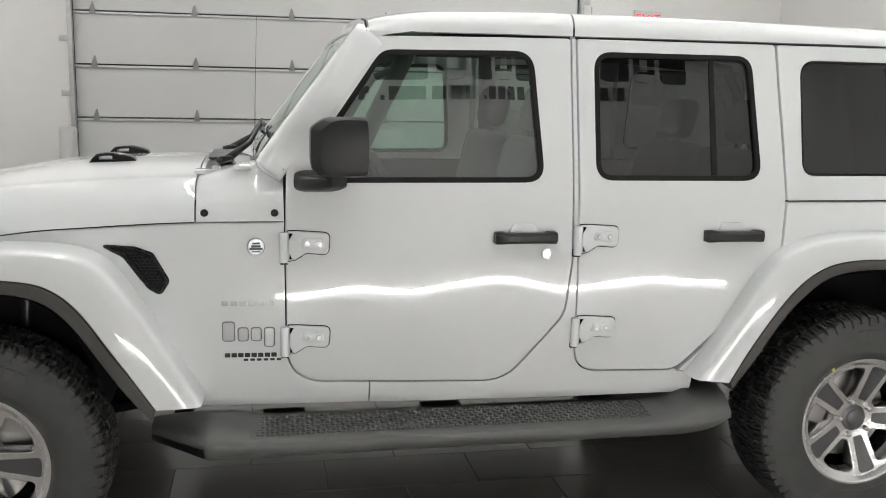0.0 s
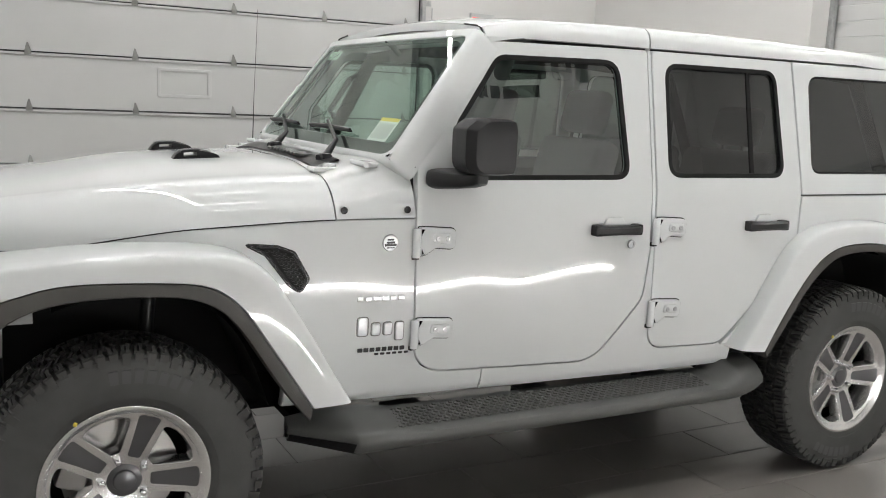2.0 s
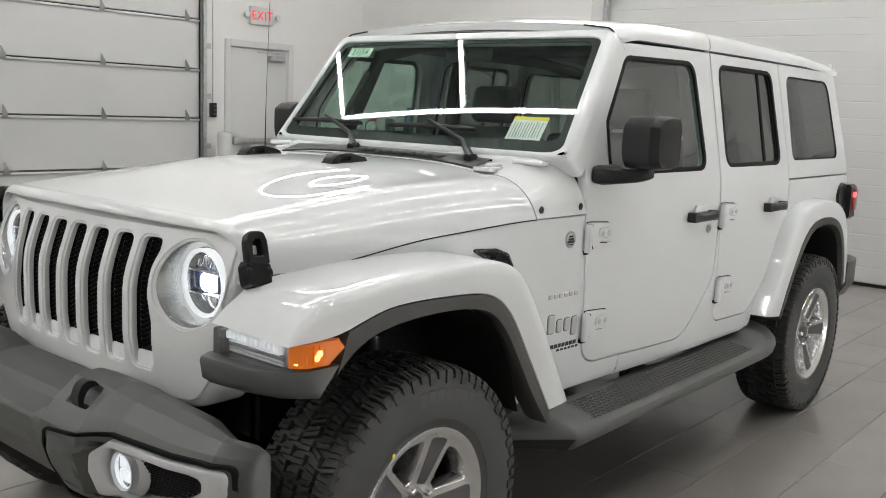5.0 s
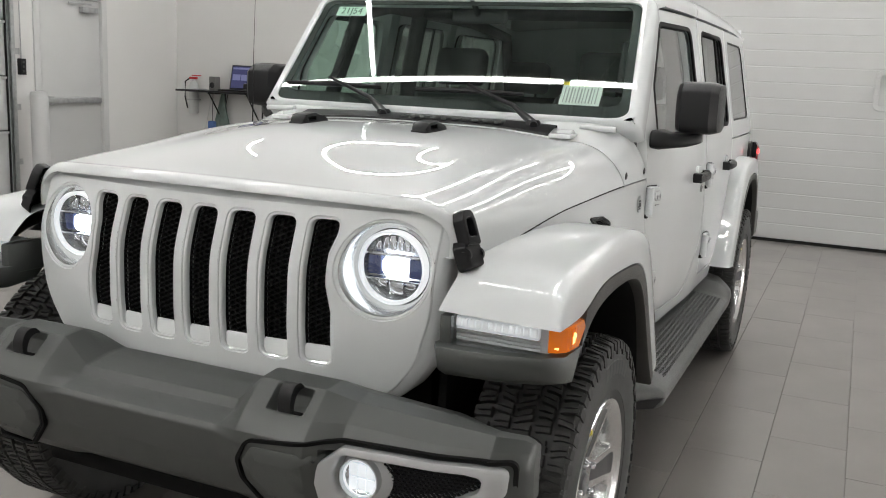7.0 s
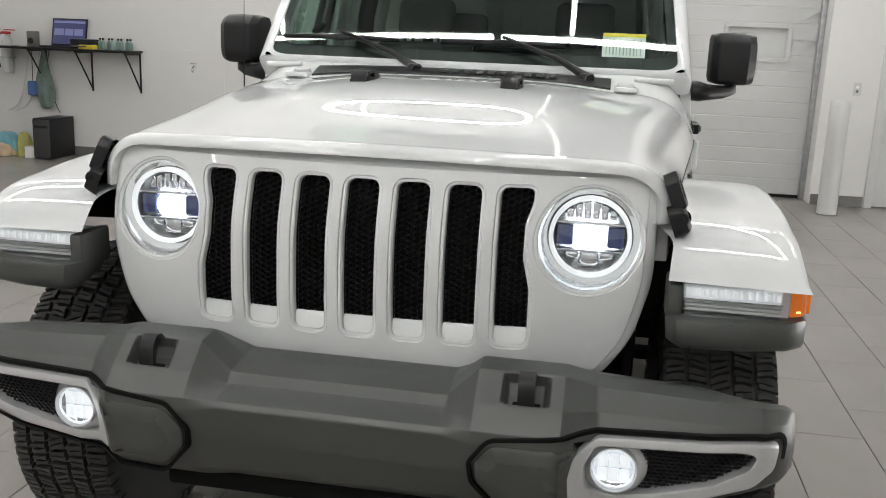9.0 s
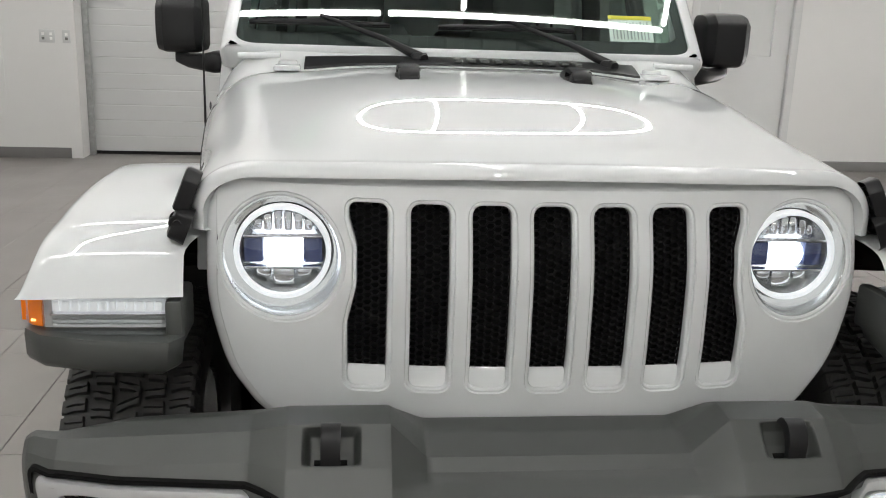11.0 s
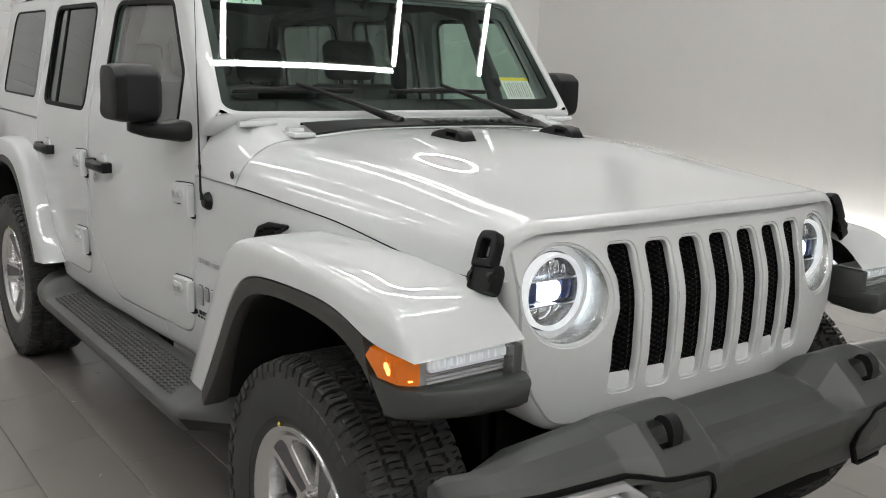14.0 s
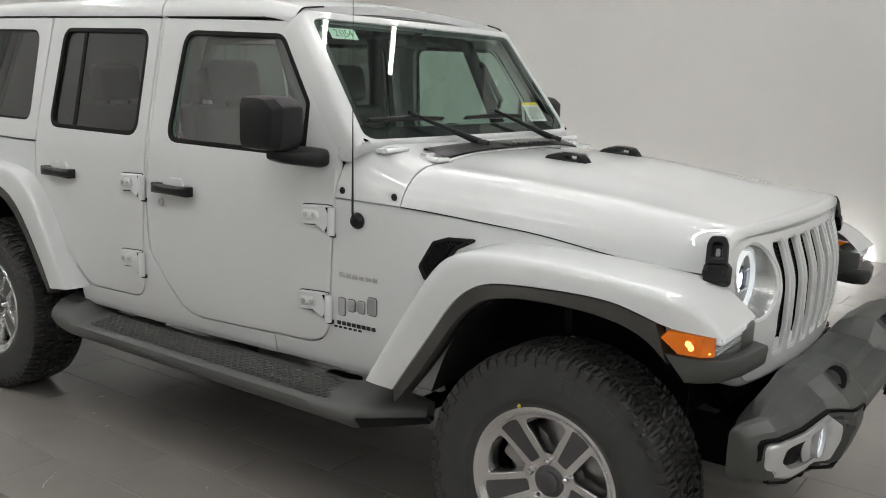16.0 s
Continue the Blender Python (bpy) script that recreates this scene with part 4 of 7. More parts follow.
def door_handle(parent, x, z, s):
    """Recessed cup, fixed grip and push button."""
    y = side(x, z)
    cup = rpoly([(x - 0.05, z + 0.008, 0.01), (x + 0.06, z + 0.008, 0.01), (x + 0.040, z + 0.042, 0.014), (x - 0.030, z + 0.042, 0.014)], dense=0.03)
    panel_geo(cup, [], lambda u, v, dep: (u, side(u, v) + 0.010 - dep, v), edge=((0.006, 0), (0.002, 0.003), (0, 0.012)), cut=0.05).done("handle_cup", PAINT, parent, s=s)
    g = Geo()
    rows = []
    for t in np.linspace(-1, 1, 17):
        u = x + 0.107 * t
        hz = 0.0165 + 0.0045 * abs(t) ** 3 - 0.004 * abs(t) ** 8
        out = 0.047 - 0.016 * abs(t) ** 4
        zc = z - 0.004
        rows.append([(u, y + out - 0.03, zc + hz), (u, y + out - 0.008, zc + hz * 1.0), (u, y + out, zc + hz * 0.55), (u, y + out + 0.001, zc - hz * 0.5),
                     (u, y + out - 0.008, zc - hz), (u, y + out - 0.03, zc - hz)])
    g.grid(rows, close_u=True, cap=True)
    g.done("door_handle", TRIMDARK, parent, "black textured grab handle", s=s)
    for sg in (-1, 1):
        box("handle_foot", (x + sg * 0.088 - 0.018, y - 0.005, z - 0.024), (x + sg * 0.088 + 0.018, y + 0.034, z + 0.016), TRIMDARK, parent, bevel=0.005, s=s)


def glass_pane(name, outline, mat, parent, s, inset=0.012, dep=0.012):
    lo = loop_offset(outline, -0.004)
    return panel_geo(lo, [], lambda u, v, d: (u, side(u, v) - dep - d, v), edge=((0.001, 0), (0, 0.0), (0, 0.004)), cut=0.1).done(name, mat, parent, s=s)


def seal(outline, parent, s, w=0.015, proud=0.002):
    panel_geo(loop_offset(outline, -0.003), [loop_offset(outline, w)], lambda u, v, d: (u, side(u, v) + proud - d, v),
              edge=((0.004, 0), (0.0, 0.003), (0, 0.012)), cut=0.15).done("window_seal", RUBBERGAP, parent, "black rubber window surround", s=s)


for s in (1, -1):
    # front door
    wf = rpoly(WIN_F, 8, 0.05)
    fd = panel_geo(rpoly(DOOR_F, 10, 0.05), [wf], on_side, edge=EDGE, cut=0.06).done("front_door", PAINT, car, s=s)
    seal(wf, fd, s)
    glass_pane("door_glass", wf, SIDEGLASS, fd, s)
    hinge(fd, 0.545, 1.062, s)
    hinge(fd, 0.545, 0.752, s)
    door_handle(fd, -0.235, 1.088, s)
    yk = side(-0.30, 1.03)
    Geo().lathe([(0.0, 0.003), (0.008, 0.003), (0.009, 0.006), (0.016, 0.006), (0.0175, 0.0)], (-0.312, yk, 1.027), "y", 24).done("key_lock", SILVER, fd, s=s)
    # dark strip laid on the surface as the shade of the door gap
    slant = [(0.5535, 1.30), (0.553, 1.345), (0.272, 1.739), (0.283, 1.745), (0.564, 1.35), (0.564, 1.30)]
    panel_geo(rpoly([(u, v, 0) for u, v in slant], 2, 0.05), [], lambda u, v, d: (u, side(u, v) + 0.001 - d, v), edge=((0.001, 0), (0, 0.001), (0, 0.02)), cut=0.1).done("pillar_seal", RUBBERGAP, car, s=s)
    # rear door
    wr = rpoly(WIN_R, 8, 0.05)
    rd = panel_geo(rpoly(DOOR_R, 10, 0.05), [wr], on_side, edge=EDGE, cut=0.06).done("rear_door", PAINT, car, s=s)
    seal(wr, rd, s)
    glass_pane("door_glass", wr, PRIVACY, rd, s)
    panel_geo(rpoly([(-0.926, 1.272, 0), (-0.904, 1.272, 0), (-0.900, 1.70, 0), (-0.918, 1.70, 0)], 3, 0.05), [], lambda u, v, d: (u, side(u, v) - 0.007 - d, v), edge=((0.002, 0), (0, 0.002), (0, 0.008)), cut=0.1).done("window_divider", RUBBERGAP, rd, s=s)
    hinge(rd, -0.428, 1.082, s)
    hinge(rd, -0.428, 0.768, s)
    door_handle(rd, -0.98, 1.088, s)
    panel_geo(rpoly([(-0.4065, 1.04, 0), (-0.4215, 1.04, 0), (-0.4205, 1.742, 0), (-0.4065, 1.742, 0)], 3, 0.05), [], lambda u, v, d: (u, side(u, v) - 0.003 - d, v), edge=((0.002, 0), (0.0005, 0.001), (0, 0.003), (0, 0.02)), cut=0.06).done("pillar_strip", PAINT, car, s=s)
    # hardtop quarter above the belt, quarter panel below
    wq = rpoly(WIN_Q, 8, 0.05)
    qp = panel_geo(rpoly([(-1.156, 1.742, 0.01), (-1.186, 1.204, 0.01), (-2.1, 1.204, 0.02), (-1.98, 1.742, 0.05)], 6, 0.05), [wq], on_side, edge=EDGE, cut=0.08).done("hardtop_side", PAINT, car, s=s)
    seal(wq, qp, s, 0.008, -0.002)
    glass_pane("quarter_glass", wq, PRIVACY, qp, s, dep=0.006)
    quarter = rpoly([(-0.812, 0.598, 0.0), (-1.171, 0.956, 0.12), (-1.186, 1.197, 0.01), (-2.1, 1.197, 0.03), (-2.12, 0.60, 0.05), (-1.92, 0.60, 0), (-1.86, 0.86, 0), (-1.70, 0.98, 0),
                     (-1.30, 0.98, 0), (-1.14, 0.86, 0), (-0.97, 0.595, 0)], 8, 0.05)
    panel_geo(quarter, [], on_side, edge=EDGE, cut=0.08).done("quarter_panel", PAINT, car, s=s)
    # lower body: front wing with its sill, and centre pillar with its sill
    door_f = loop_offset(rpoly(DOOR_F, 10, 0.05), -0.0045)
    door_r = loop_offset(rpoly(DOOR_R, 10, 0.05), -0.0045)
    k0 = min(range(len(door_f)), key=lambda i: abs(door_f[i][0] - 0.30) + abs(door_f[i][1] - 0.59))
    n = len(door_f)
    step = 1 if door_f[(k0 + 1) % n][0] > door_f[k0][0] else -1
    cut = [door_f[k0]]
    i = k0
    while door_f[i][1] < 1.122:
        i = (i + step) % n
        cut.append(door_f[i])
    cut = [p for p in cut if p[1] < 1.122]
    under = [np.array((x, seam_z(x) - 0.002)) for x in np.arange(0.88, 1.79, 0.05)] + [np.array(p) for p in ((1.80, 1.064), (1.80, 0.95), (1.74, 0.955), (1.60, 0.98), (1.33, 0.98), (1.2, 0.90), (0.99, 0.58), (0.99, 0.512))]
    wing = [np.array((door_f[k0][0], 0.512))] + cut + [np.array((0.5545, 1.132)), np.array((0.83, 1.130))] + under
    dense = []
    for i in range(len(wing)):
        p, q = wing[i], wing[(i + 1) % len(wing)]
        m_ = max(1, math.ceil(np.linalg.norm(q - p) / 0.05))
        dense += [p + (q - p) * t / m_ for t in range(m_)]
    ROLL = ((0.004, 0), (0.001, 0.0014), (0, 0.004), (0, 0.035))
    panel_geo(dense, [], on_sill, edge=ROLL, cut=0.06, cuts_v=(0.52, 0.528, 0.536, 0.545)).done("front_wing", PAINT, car, s=s)
    i = k0
    low = []
    while door_f[i][1] < 1.05:
        low.append(door_f[i])
        i = (i - step) % n
    j0 = min(range(len(door_r)), key=lambda q: abs(door_r[q][0] + 0.42) + abs(door_r[q][1] - 1.05))
    nr = len(door_r)
    stp_ = 1 if door_r[(j0 + 1) % nr][1] < door_r[j0][1] else -1
    back_ = []
    j = j0
    while door_r[j][0] > -0.80:
        back_.append(door_r[j])
        j = (j + stp_) % nr
    shape = [np.array((low[0][0] - 0.003, 0.512)), low[0] + np.array((-0.003, 0))] + low[1:] + back_ + [np.array((-0.81, 0.598)), np.array((-0.87, 0.594)), np.array((-0.87, 0.512))]
    dense = []
    for i in range(len(shape)):
        p, q = shape[i], shape[(i + 1) % len(shape)]
        m_ = max(1, math.ceil(np.linalg.norm(q - p) / 0.05))
        dense += [p + (q - p) * t / m_ for t in range(m_)]
    panel_geo(dense, [], on_sill, edge=((0.0012, 0), (0, 0.0012), (0, 0.03)), cut=0.06, cuts_v=(0.52, 0.528, 0.536, 0.545)).done("centre_pillar", PAINT, car, s=s)



# bonnet and cowl, one swept section
TOP = poly_fit([(0.84, 1.292), (1.0, 1.293), (1.2, 1.288), (1.45, 1.268), (1.65, 1.243), (1.78, 1.222), (1.86, 1.207), (1.91, 1.196)], 3)
SHOULDER = poly_fit([(0.84, 1.262), (1.2, 1.248), (1.6, 1.205), (1.8, 1.178), (1.91, 1.16)], 2)
NSEC = 76


def body_section(x):
    """Half section from the centre line out and down to the side seam."""
    ye, zs = side(x, 1.1) + 0.001, seam_z(x) + 0.002
    q = max(0.0, min(1.15, (0.836 - x) / 0.18))
    top, sh = TOP(max(x, 0.836)) + 0.022 * q, SHOULDER(max(x, 0.836)) + 0.052 * q
    d = top - sh
    ctrl = [(-0.2 * ye, top), (0, top), (0.2 * ye, top - 0.015 * d), (0.4 * ye, top - 0.12 * d), (0.52 * ye, top - 0.40 * d), (0.62 * ye, top - 0.74 * d), (0.70 * ye, top - 0.94 * d)]
    am = math.radians(74)
    for k in range(9):      # a broad rounded shoulder down to the seam
        a = k / 8 * am
        ctrl.append((0.76 * ye + 0.24 * ye * math.sin(a) / math.sin(am), zs + (sh - zs) * (math.cos(a) - math.cos(am)) / (1 - math.cos(am))))
    ctrl += [(ye, zs), (ye, zs)]
    return resample(bspline(ctrl, 10), NSEC)


def cowl_z(x, y):
    sec = body_section(x)
    return float(np.interp(abs(y), [p[0] for p in sec], [p[1] for p in sec]))


def arch_point(t, d):
    """The rounded arch over the grille, d outside it."""
    if t < 0.72:
        k = t / 0.72
        return (0.53 * k, 1.161 - 0.010 * k * k + d)
    q = (t - 0.72) / 0.28
    if q < 0.6:
        a = q / 0.6 * math.pi / 2
        return (0.53 + 0.098 * math.sin(a) + d * math.sin(a), 1.151 - 0.070 * (1 - math.cos(a)) + d * math.cos(a))
    return (0.628 + d, 1.081 - (q - 0.6) / 0.4 * 0.032)


def arch_section(d):
    return resample([arch_point(t, d) for t in np.linspace(0, 1, 120)], NSEC)


def whole(x, half):
    return [(x, -p[0], p[1]) for p in reversed(half[1:])] + [(x, p[0], p[1]) for p in half]


def nose_bend(p):
    """The nose sweeps back towards the sides."""
    x, y, z = p
    if x > 1.5:
        k = (x - 1.5) / 0.45
        x -= k * k * 0.075 * (abs(y) / 0.65) ** 2.2
    return (x, y, z)


g = Geo()
rows = []
for x in np.linspace(0.836, 1.925, 66):
    w = max(0.0, min(1.0, (x - 1.2) / 0.725))
    w = w ** 3 * (w * (6 * w - 15) + 10)
    arch = arch_section(0.026 + (1.925 - x) * 0.10)
    rows.append(whole(x, [p + (a - p) * w for p, a in zip(body_section(x), arch)]))
for a in (12, 24, 36, 48, 60, 72, 84, 90):      # rolled nose
    rows.append(whole(1.925 + 0.036 * math.sin(radians(a)), arch_section(0.026 * math.cos(radians(a)) + 0.001)))
rows = [[nose_bend(p) for p in r] for r in rows]
g.grid(rows)
g.grid([rows[0], [(p[0] + 0.0015, p[1], p[2] - 0.004) for p in rows[0]], [(p[0] + 0.003, p[1] * 0.985, p[2] - 0.03) for p in rows[0]]])
g.grid([rows[-1], [(p[0] - 0.03, p[1] * 0.985, p[2]) for p in rows[-1]]])
for e in (0, -1):
    g.grid([[r[e] for r in rows], [(r[e][0], r[e][1] * 0.96, r[e][2] + 0.002) for r in rows]])
bonnet = g.done("bonnet", PAINT, car, "white bonnet with raised centre")
# dark thread along the bonnet's lower edge, in place of the seam's shade
edge_ = [(r[-1][0], r[-1][1] + 0.0002, r[-1][2] - 0.002) for r in rows if r[-1][0] < 1.84]
for s in (1, -1):
    Geo().tube(edge_, 0.0019, 6).done("bonnet_seal", RUBBERGAP, bonnet, "thin dark strip standing in for bonnet seam shade", s=s)

g = Geo()
rows = [whole(x, body_section(x)) for x in np.linspace(0.8315, 0.556, 16)]
g.grid(rows)
g.grid([rows[0], [(p[0] - 0.0015, p[1], p[2] - 0.004) for p in rows[0]], [(p[0] - 0.003, p[1] * 0.985, p[2] - 0.03) for p in rows[0]]])
for e in (0, -1):
    g.grid([[r[e] for r in rows], [(r[e][0], r[e][1] * 0.96, r[e][2] + 0.002) for r in rows]])
scuttle = g.done("scuttle", PAINT, car, "white cowl panel below the windscreen")
for s in (1, -1):
    for x in (0.805, 0.585):
        Geo().lathe([(0.0, 0.001), (0.005, 0.001), (0.007, 0.003), (0.0115, 0.002), (0.0125, 0.0)], (x, side(x, 1.157) - 0.001, 1.162), "y", 20).done("cowl_bolt", GLOSSBLACK, scuttle, "black recessed bolt", s=s)

for s in (1, -1):
    # rubber bump stops: a foot plate, a sloped rear block and a raised bar with an opening under it
    def stop_ring(x, w, z0, z1):
        zb = cowl_z(x, 0.22) - 0.003
        return [(x, 0.22 - w, zb + z0), (x, 0.22 - w * 0.92, zb + z1 * 0.8 + z0 * 0.2), (x, 0.22 - w * 0.6, zb + z1), (x, 0.22 + w * 0.6, zb + z1), (x, 0.22 + w * 0.92, zb + z1 * 0.8 + z0 * 0.2), (x, 0.22 + w, zb + z0)]
    g = Geo()
    g.grid([stop_ring(1.155 + 0.08 * t, 0.034 - 0.008 * t * t, 0, h) for t, h in ((-1, 0.006), (-0.95, 0.011), (0, 0.012), (0.95, 0.011), (1, 0.006))], close_u=True, cap=True)
    g.grid([stop_ring(1.155 + 0.08 * t, 0.030 - 0.004 * t * t, 0.004, h) for t, h in ((-0.95, 0.012), (-0.8, 0.019), (-0.5, 0.027), (-0.15, 0.034), (0.0, 0.034))], close_u=True, cap=True)
    g.grid([stop_ring(1.155 + 0.08 * t, 0.029, lo_, h) for t, lo_, h in ((-0.1, 0.024, 0.034), (0.3, 0.024, 0.035), (0.62, 0.023, 0.033), (0.7, 0.022, 0.031))], close_u=True, cap=True)
    g.grid([stop_ring(1.155 + 0.08 * t, 0.029 - 0.003 * k_, 0.004, h) for t, k_, h in ((0.58, 0, 0.033), (0.72, 0, 0.031), (0.88, 1, 0.020), (0.95, 2, 0.012))], close_u=True, cap=True)
    g.done("bonnet_bumper", GLOSSBLACK, bonnet, "black rubber bonnet stop with an opening", s=s)
    # bonnet catch: a strap with an opening on a pivot block
    base = Vector((1.868, 0.656, 1.082))
    up, fore = Vector((-0.12, -0.36, 0.93)).normalized(), Vector((0.985, -0.14, 0.07))
    fore = (fore - up * fore.dot(up)).normalized()
    outw = up.cross(fore)
    outw = outw if outw.y > 0 else -outw

    def on_catch(off):
        return lambda u, v, dep: tuple(base + fore * (u * 1.12) + up * (v * 1.12) + outw * (off - dep))
    strap = rpoly([(-0.027, -0.006, 0.006), (0.027, -0.006, 0.006), (0.0265, 0.046, 0.012), (0.019, 0.068, 0.016), (-0.019, 0.068, 0.016), (-0.0265, 0.046, 0.012)], 5, 0.03)
    gap = rpoly([(-0.013, 0.012, 0.005), (0.013, 0.012, 0.005), (0.0115, 0.050, 0.010), (-0.0115, 0.050, 0.010)], 5, 0.03)
    latch = panel_geo(strap, [gap], on_catch(0.031), edge=((0.006, 0), (0.002, 0.002), (0, 0.007), (0.002, 0.03)), hole_edge=((0.004, 0), (0.001, 0.002), (0, 0.006), (0, 0.026)), cut=0.05).done("bonnet_catch", GLOSSBLACK, car, "black rubber bonnet catch", s=s)
    panel_geo(loop_offset(gap, -0.006), [], on_catch(0.008), edge=((0.002, 0), (0, 0.0), (0, 0.006)), cut=0.05).done("catch_back", GLOSSBLACK, latch, s=s)
    panel_geo(rpoly([(-0.006, 0.018, 0.003), (0.006, 0.018, 0.003), (0.005, 0.038, 0.003), (-0.005, 0.038, 0.003)], 3, 0.03), [], on_catch(0.013), edge=((0.002, 0), (0, 0.002), (0, 0.006)), cut=0.05).done("catch_tongue", SILVER, latch, s=s)
    foot = rpoly([(-0.031, -0.052, 0.012), (0.031, -0.052, 0.012), (0.032, -0.008, 0.010), (0.024, 0.004, 0.006), (-0.024, 0.004, 0.006), (-0.032, -0.008, 0.010)], 5, 0.03)
    panel_geo(foot, [], on_catch(0.024), edge=((0.008, 0), (0.002, 0.003), (0, 0.010), (-0.003, 0.034)), cut=0.05).done("catch_block", GLOSSBLACK, latch, s=s)
    for sg in (-1, 1):
        c = base + up * -0.026 + outw * 0.012 + fore * (sg * 0.031)
        Geo().lathe([(0.0, 0.005), (0.007, 0.005), (0.008, 0.003), (0.014, 0.003), (0.0165, 0.0), (0.0165, -0.01)], c, "x", 20, sgn=sg).done("catch_pivot", GLOSSBLACK, latch, s=s)


# grille panel
def grille_x(y, z):
    x = 2.0
    x -= 0.36 * 0.018 * math.log(1 + math.exp(min(40, (z - 1.0) / 0.018)))
    if z < 0.85:
        x -= (0.85 - z) * 0.12
    return x - 0.085 * (abs(y) / 0.62) ** 2.4


def on_grille(u, v, dep):
    return (grille_x(u, v) - dep, u, v)


LAMP_Y, LAMP_Z, LAMP_R = 0.487, 1.011, 0.107
outline = rpoly([(-0.622, 1.1595, 0.11), (0.622, 1.1595, 0.11), (0.620, 1.06, 0.05), (0.619, 0.92, 0.3), (0.585, 0.79, 0.2), (0.515, 0.694, 0.09), (-0.515, 0.694, 0.09), (-0.585, 0.79, 0.2), (-0.619, 0.92, 0.3), (-0.620, 1.06, 0.05)], 10, 0.03)
holes = []
SLOTS = []
for i in range(7):
    c = (i - 3) * 0.1105
    if abs(i - 3) < 3:
        sl = [(c - 0.034, 0.777, 0.018), (c + 0.034, 0.777, 0.018), (c + 0.035, 1.113, 0.02), (c - 0.035, 1.113, 0.02)]
    elif c > 0:
        sl = [(c - 0.034, 0.777, 0.018), (c + 0.036, 0.777, 0.018), (c + 0.036, 0.90, 0.03), (c + 0.020, 0.97, 0.05), (c + 0.020, 1.04, 0.05), (c + 0.034, 1.085, 0.03), (c + 0.034, 1.113, 0.02), (c - 0.035, 1.113, 0.02)]
    else:
        sl = [(c - 0.036, 0.777, 0.018), (c + 0.034, 0.777, 0.018), (c + 0.035, 1.113, 0.02), (c - 0.034, 1.113, 0.02), (c - 0.034, 1.085, 0.03), (c - 0.020, 1.04, 0.05), (c - 0.020, 0.97, 0.05), (c - 0.036, 0.90, 0.03)]
    lp = rpoly(sl, 6, 0.03)
    holes.append(lp)
    SLOTS.append(lp)
for sg in (-1, 1):
    holes.append([np.array((sg * LAMP_Y + LAMP_R * math.cos(2 * math.pi * k / 48), LAMP_Z + LAMP_R * math.sin(2 * math.pi * k / 48))) for k in range(48)])
g = panel_geo(outline, holes, on_grille, edge=((0.018, 0), (0.0168, 0.0006), (0.0145, 0.006), (0.007, 0.008), (0.0, 0.014), (-0.006, 0.024), (-0.008, 0.04), (-0.008, 0.20)), hole_edge=((0.011, 0), (0.0095, 0.0004), (0.0075, 0.0040), (0.004, 0.0040), (0.001, 0.0065), (0.0, 0.011), (-0.003, 0.055)), cut=0.05, cuts_v=[0.97, 0.98, 0.99, 1.0, 1.01, 1.02, 1.03])
grille = g.done("grille", PAINT, car, "white seven-slot grille")
# dark honeycomb inserts over white ledges
for i, lp in enumerate(SLOTS):
    c = (i - 3) * 0.1105
    g = Geo()
    g.grid([[(grille_x(y, z) - d, y, z) for y in np.linspace(c - 0.038, c + 0.038, 5)] for z, d in ((0.773, 0.008), (0.778, 0.0115), (0.810, 0.017), (0.815, 0.022))])
    g.done("slot_ledge", PAINT, grille, s=1, sharp=60)
    g = Geo()
    rx, rz = 0.0092, 0.0074
    col = 0
    y = c - 0.042
    while y < c + 0.043:
        z = 0.812 + (col % 2) * rz * 0.866
        while z < 1.12:
            g.grid([[(grille_x(y, z) - 0.024 - d, y + k_ * rx * math.cos(k * math.pi / 3), z + k_ * rz * math.sin(k * math.pi / 3)) for k in range(6)] for k_, d in ((1.0, 0.003), (0.93, 0.0), (0.84, 0.0), (0.79, 0.012))], close_u=True)
            z += rz * 1.732
        y += rx * 1.5
        col += 1
    g.done("honeycomb", HEX, grille, "black honeycomb insert", sharp=20)
    liner = loop_offset(lp, 0.0013)
    Geo().grid([[on_grille(p[0], p[1], dp) for p in liner] for dp in (0.0185, 0.040)], close_u=True).done("slot_liner", DARK, grille)
    panel_geo(loop_offset(lp, -0.006), [], lambda u, v, d: on_grille(u, v, 0.033 + d), edge=((0.001, 0), (0, 0.0), (0, 0.006)), cut=0.06).done("slot_backing", DARK, grille)

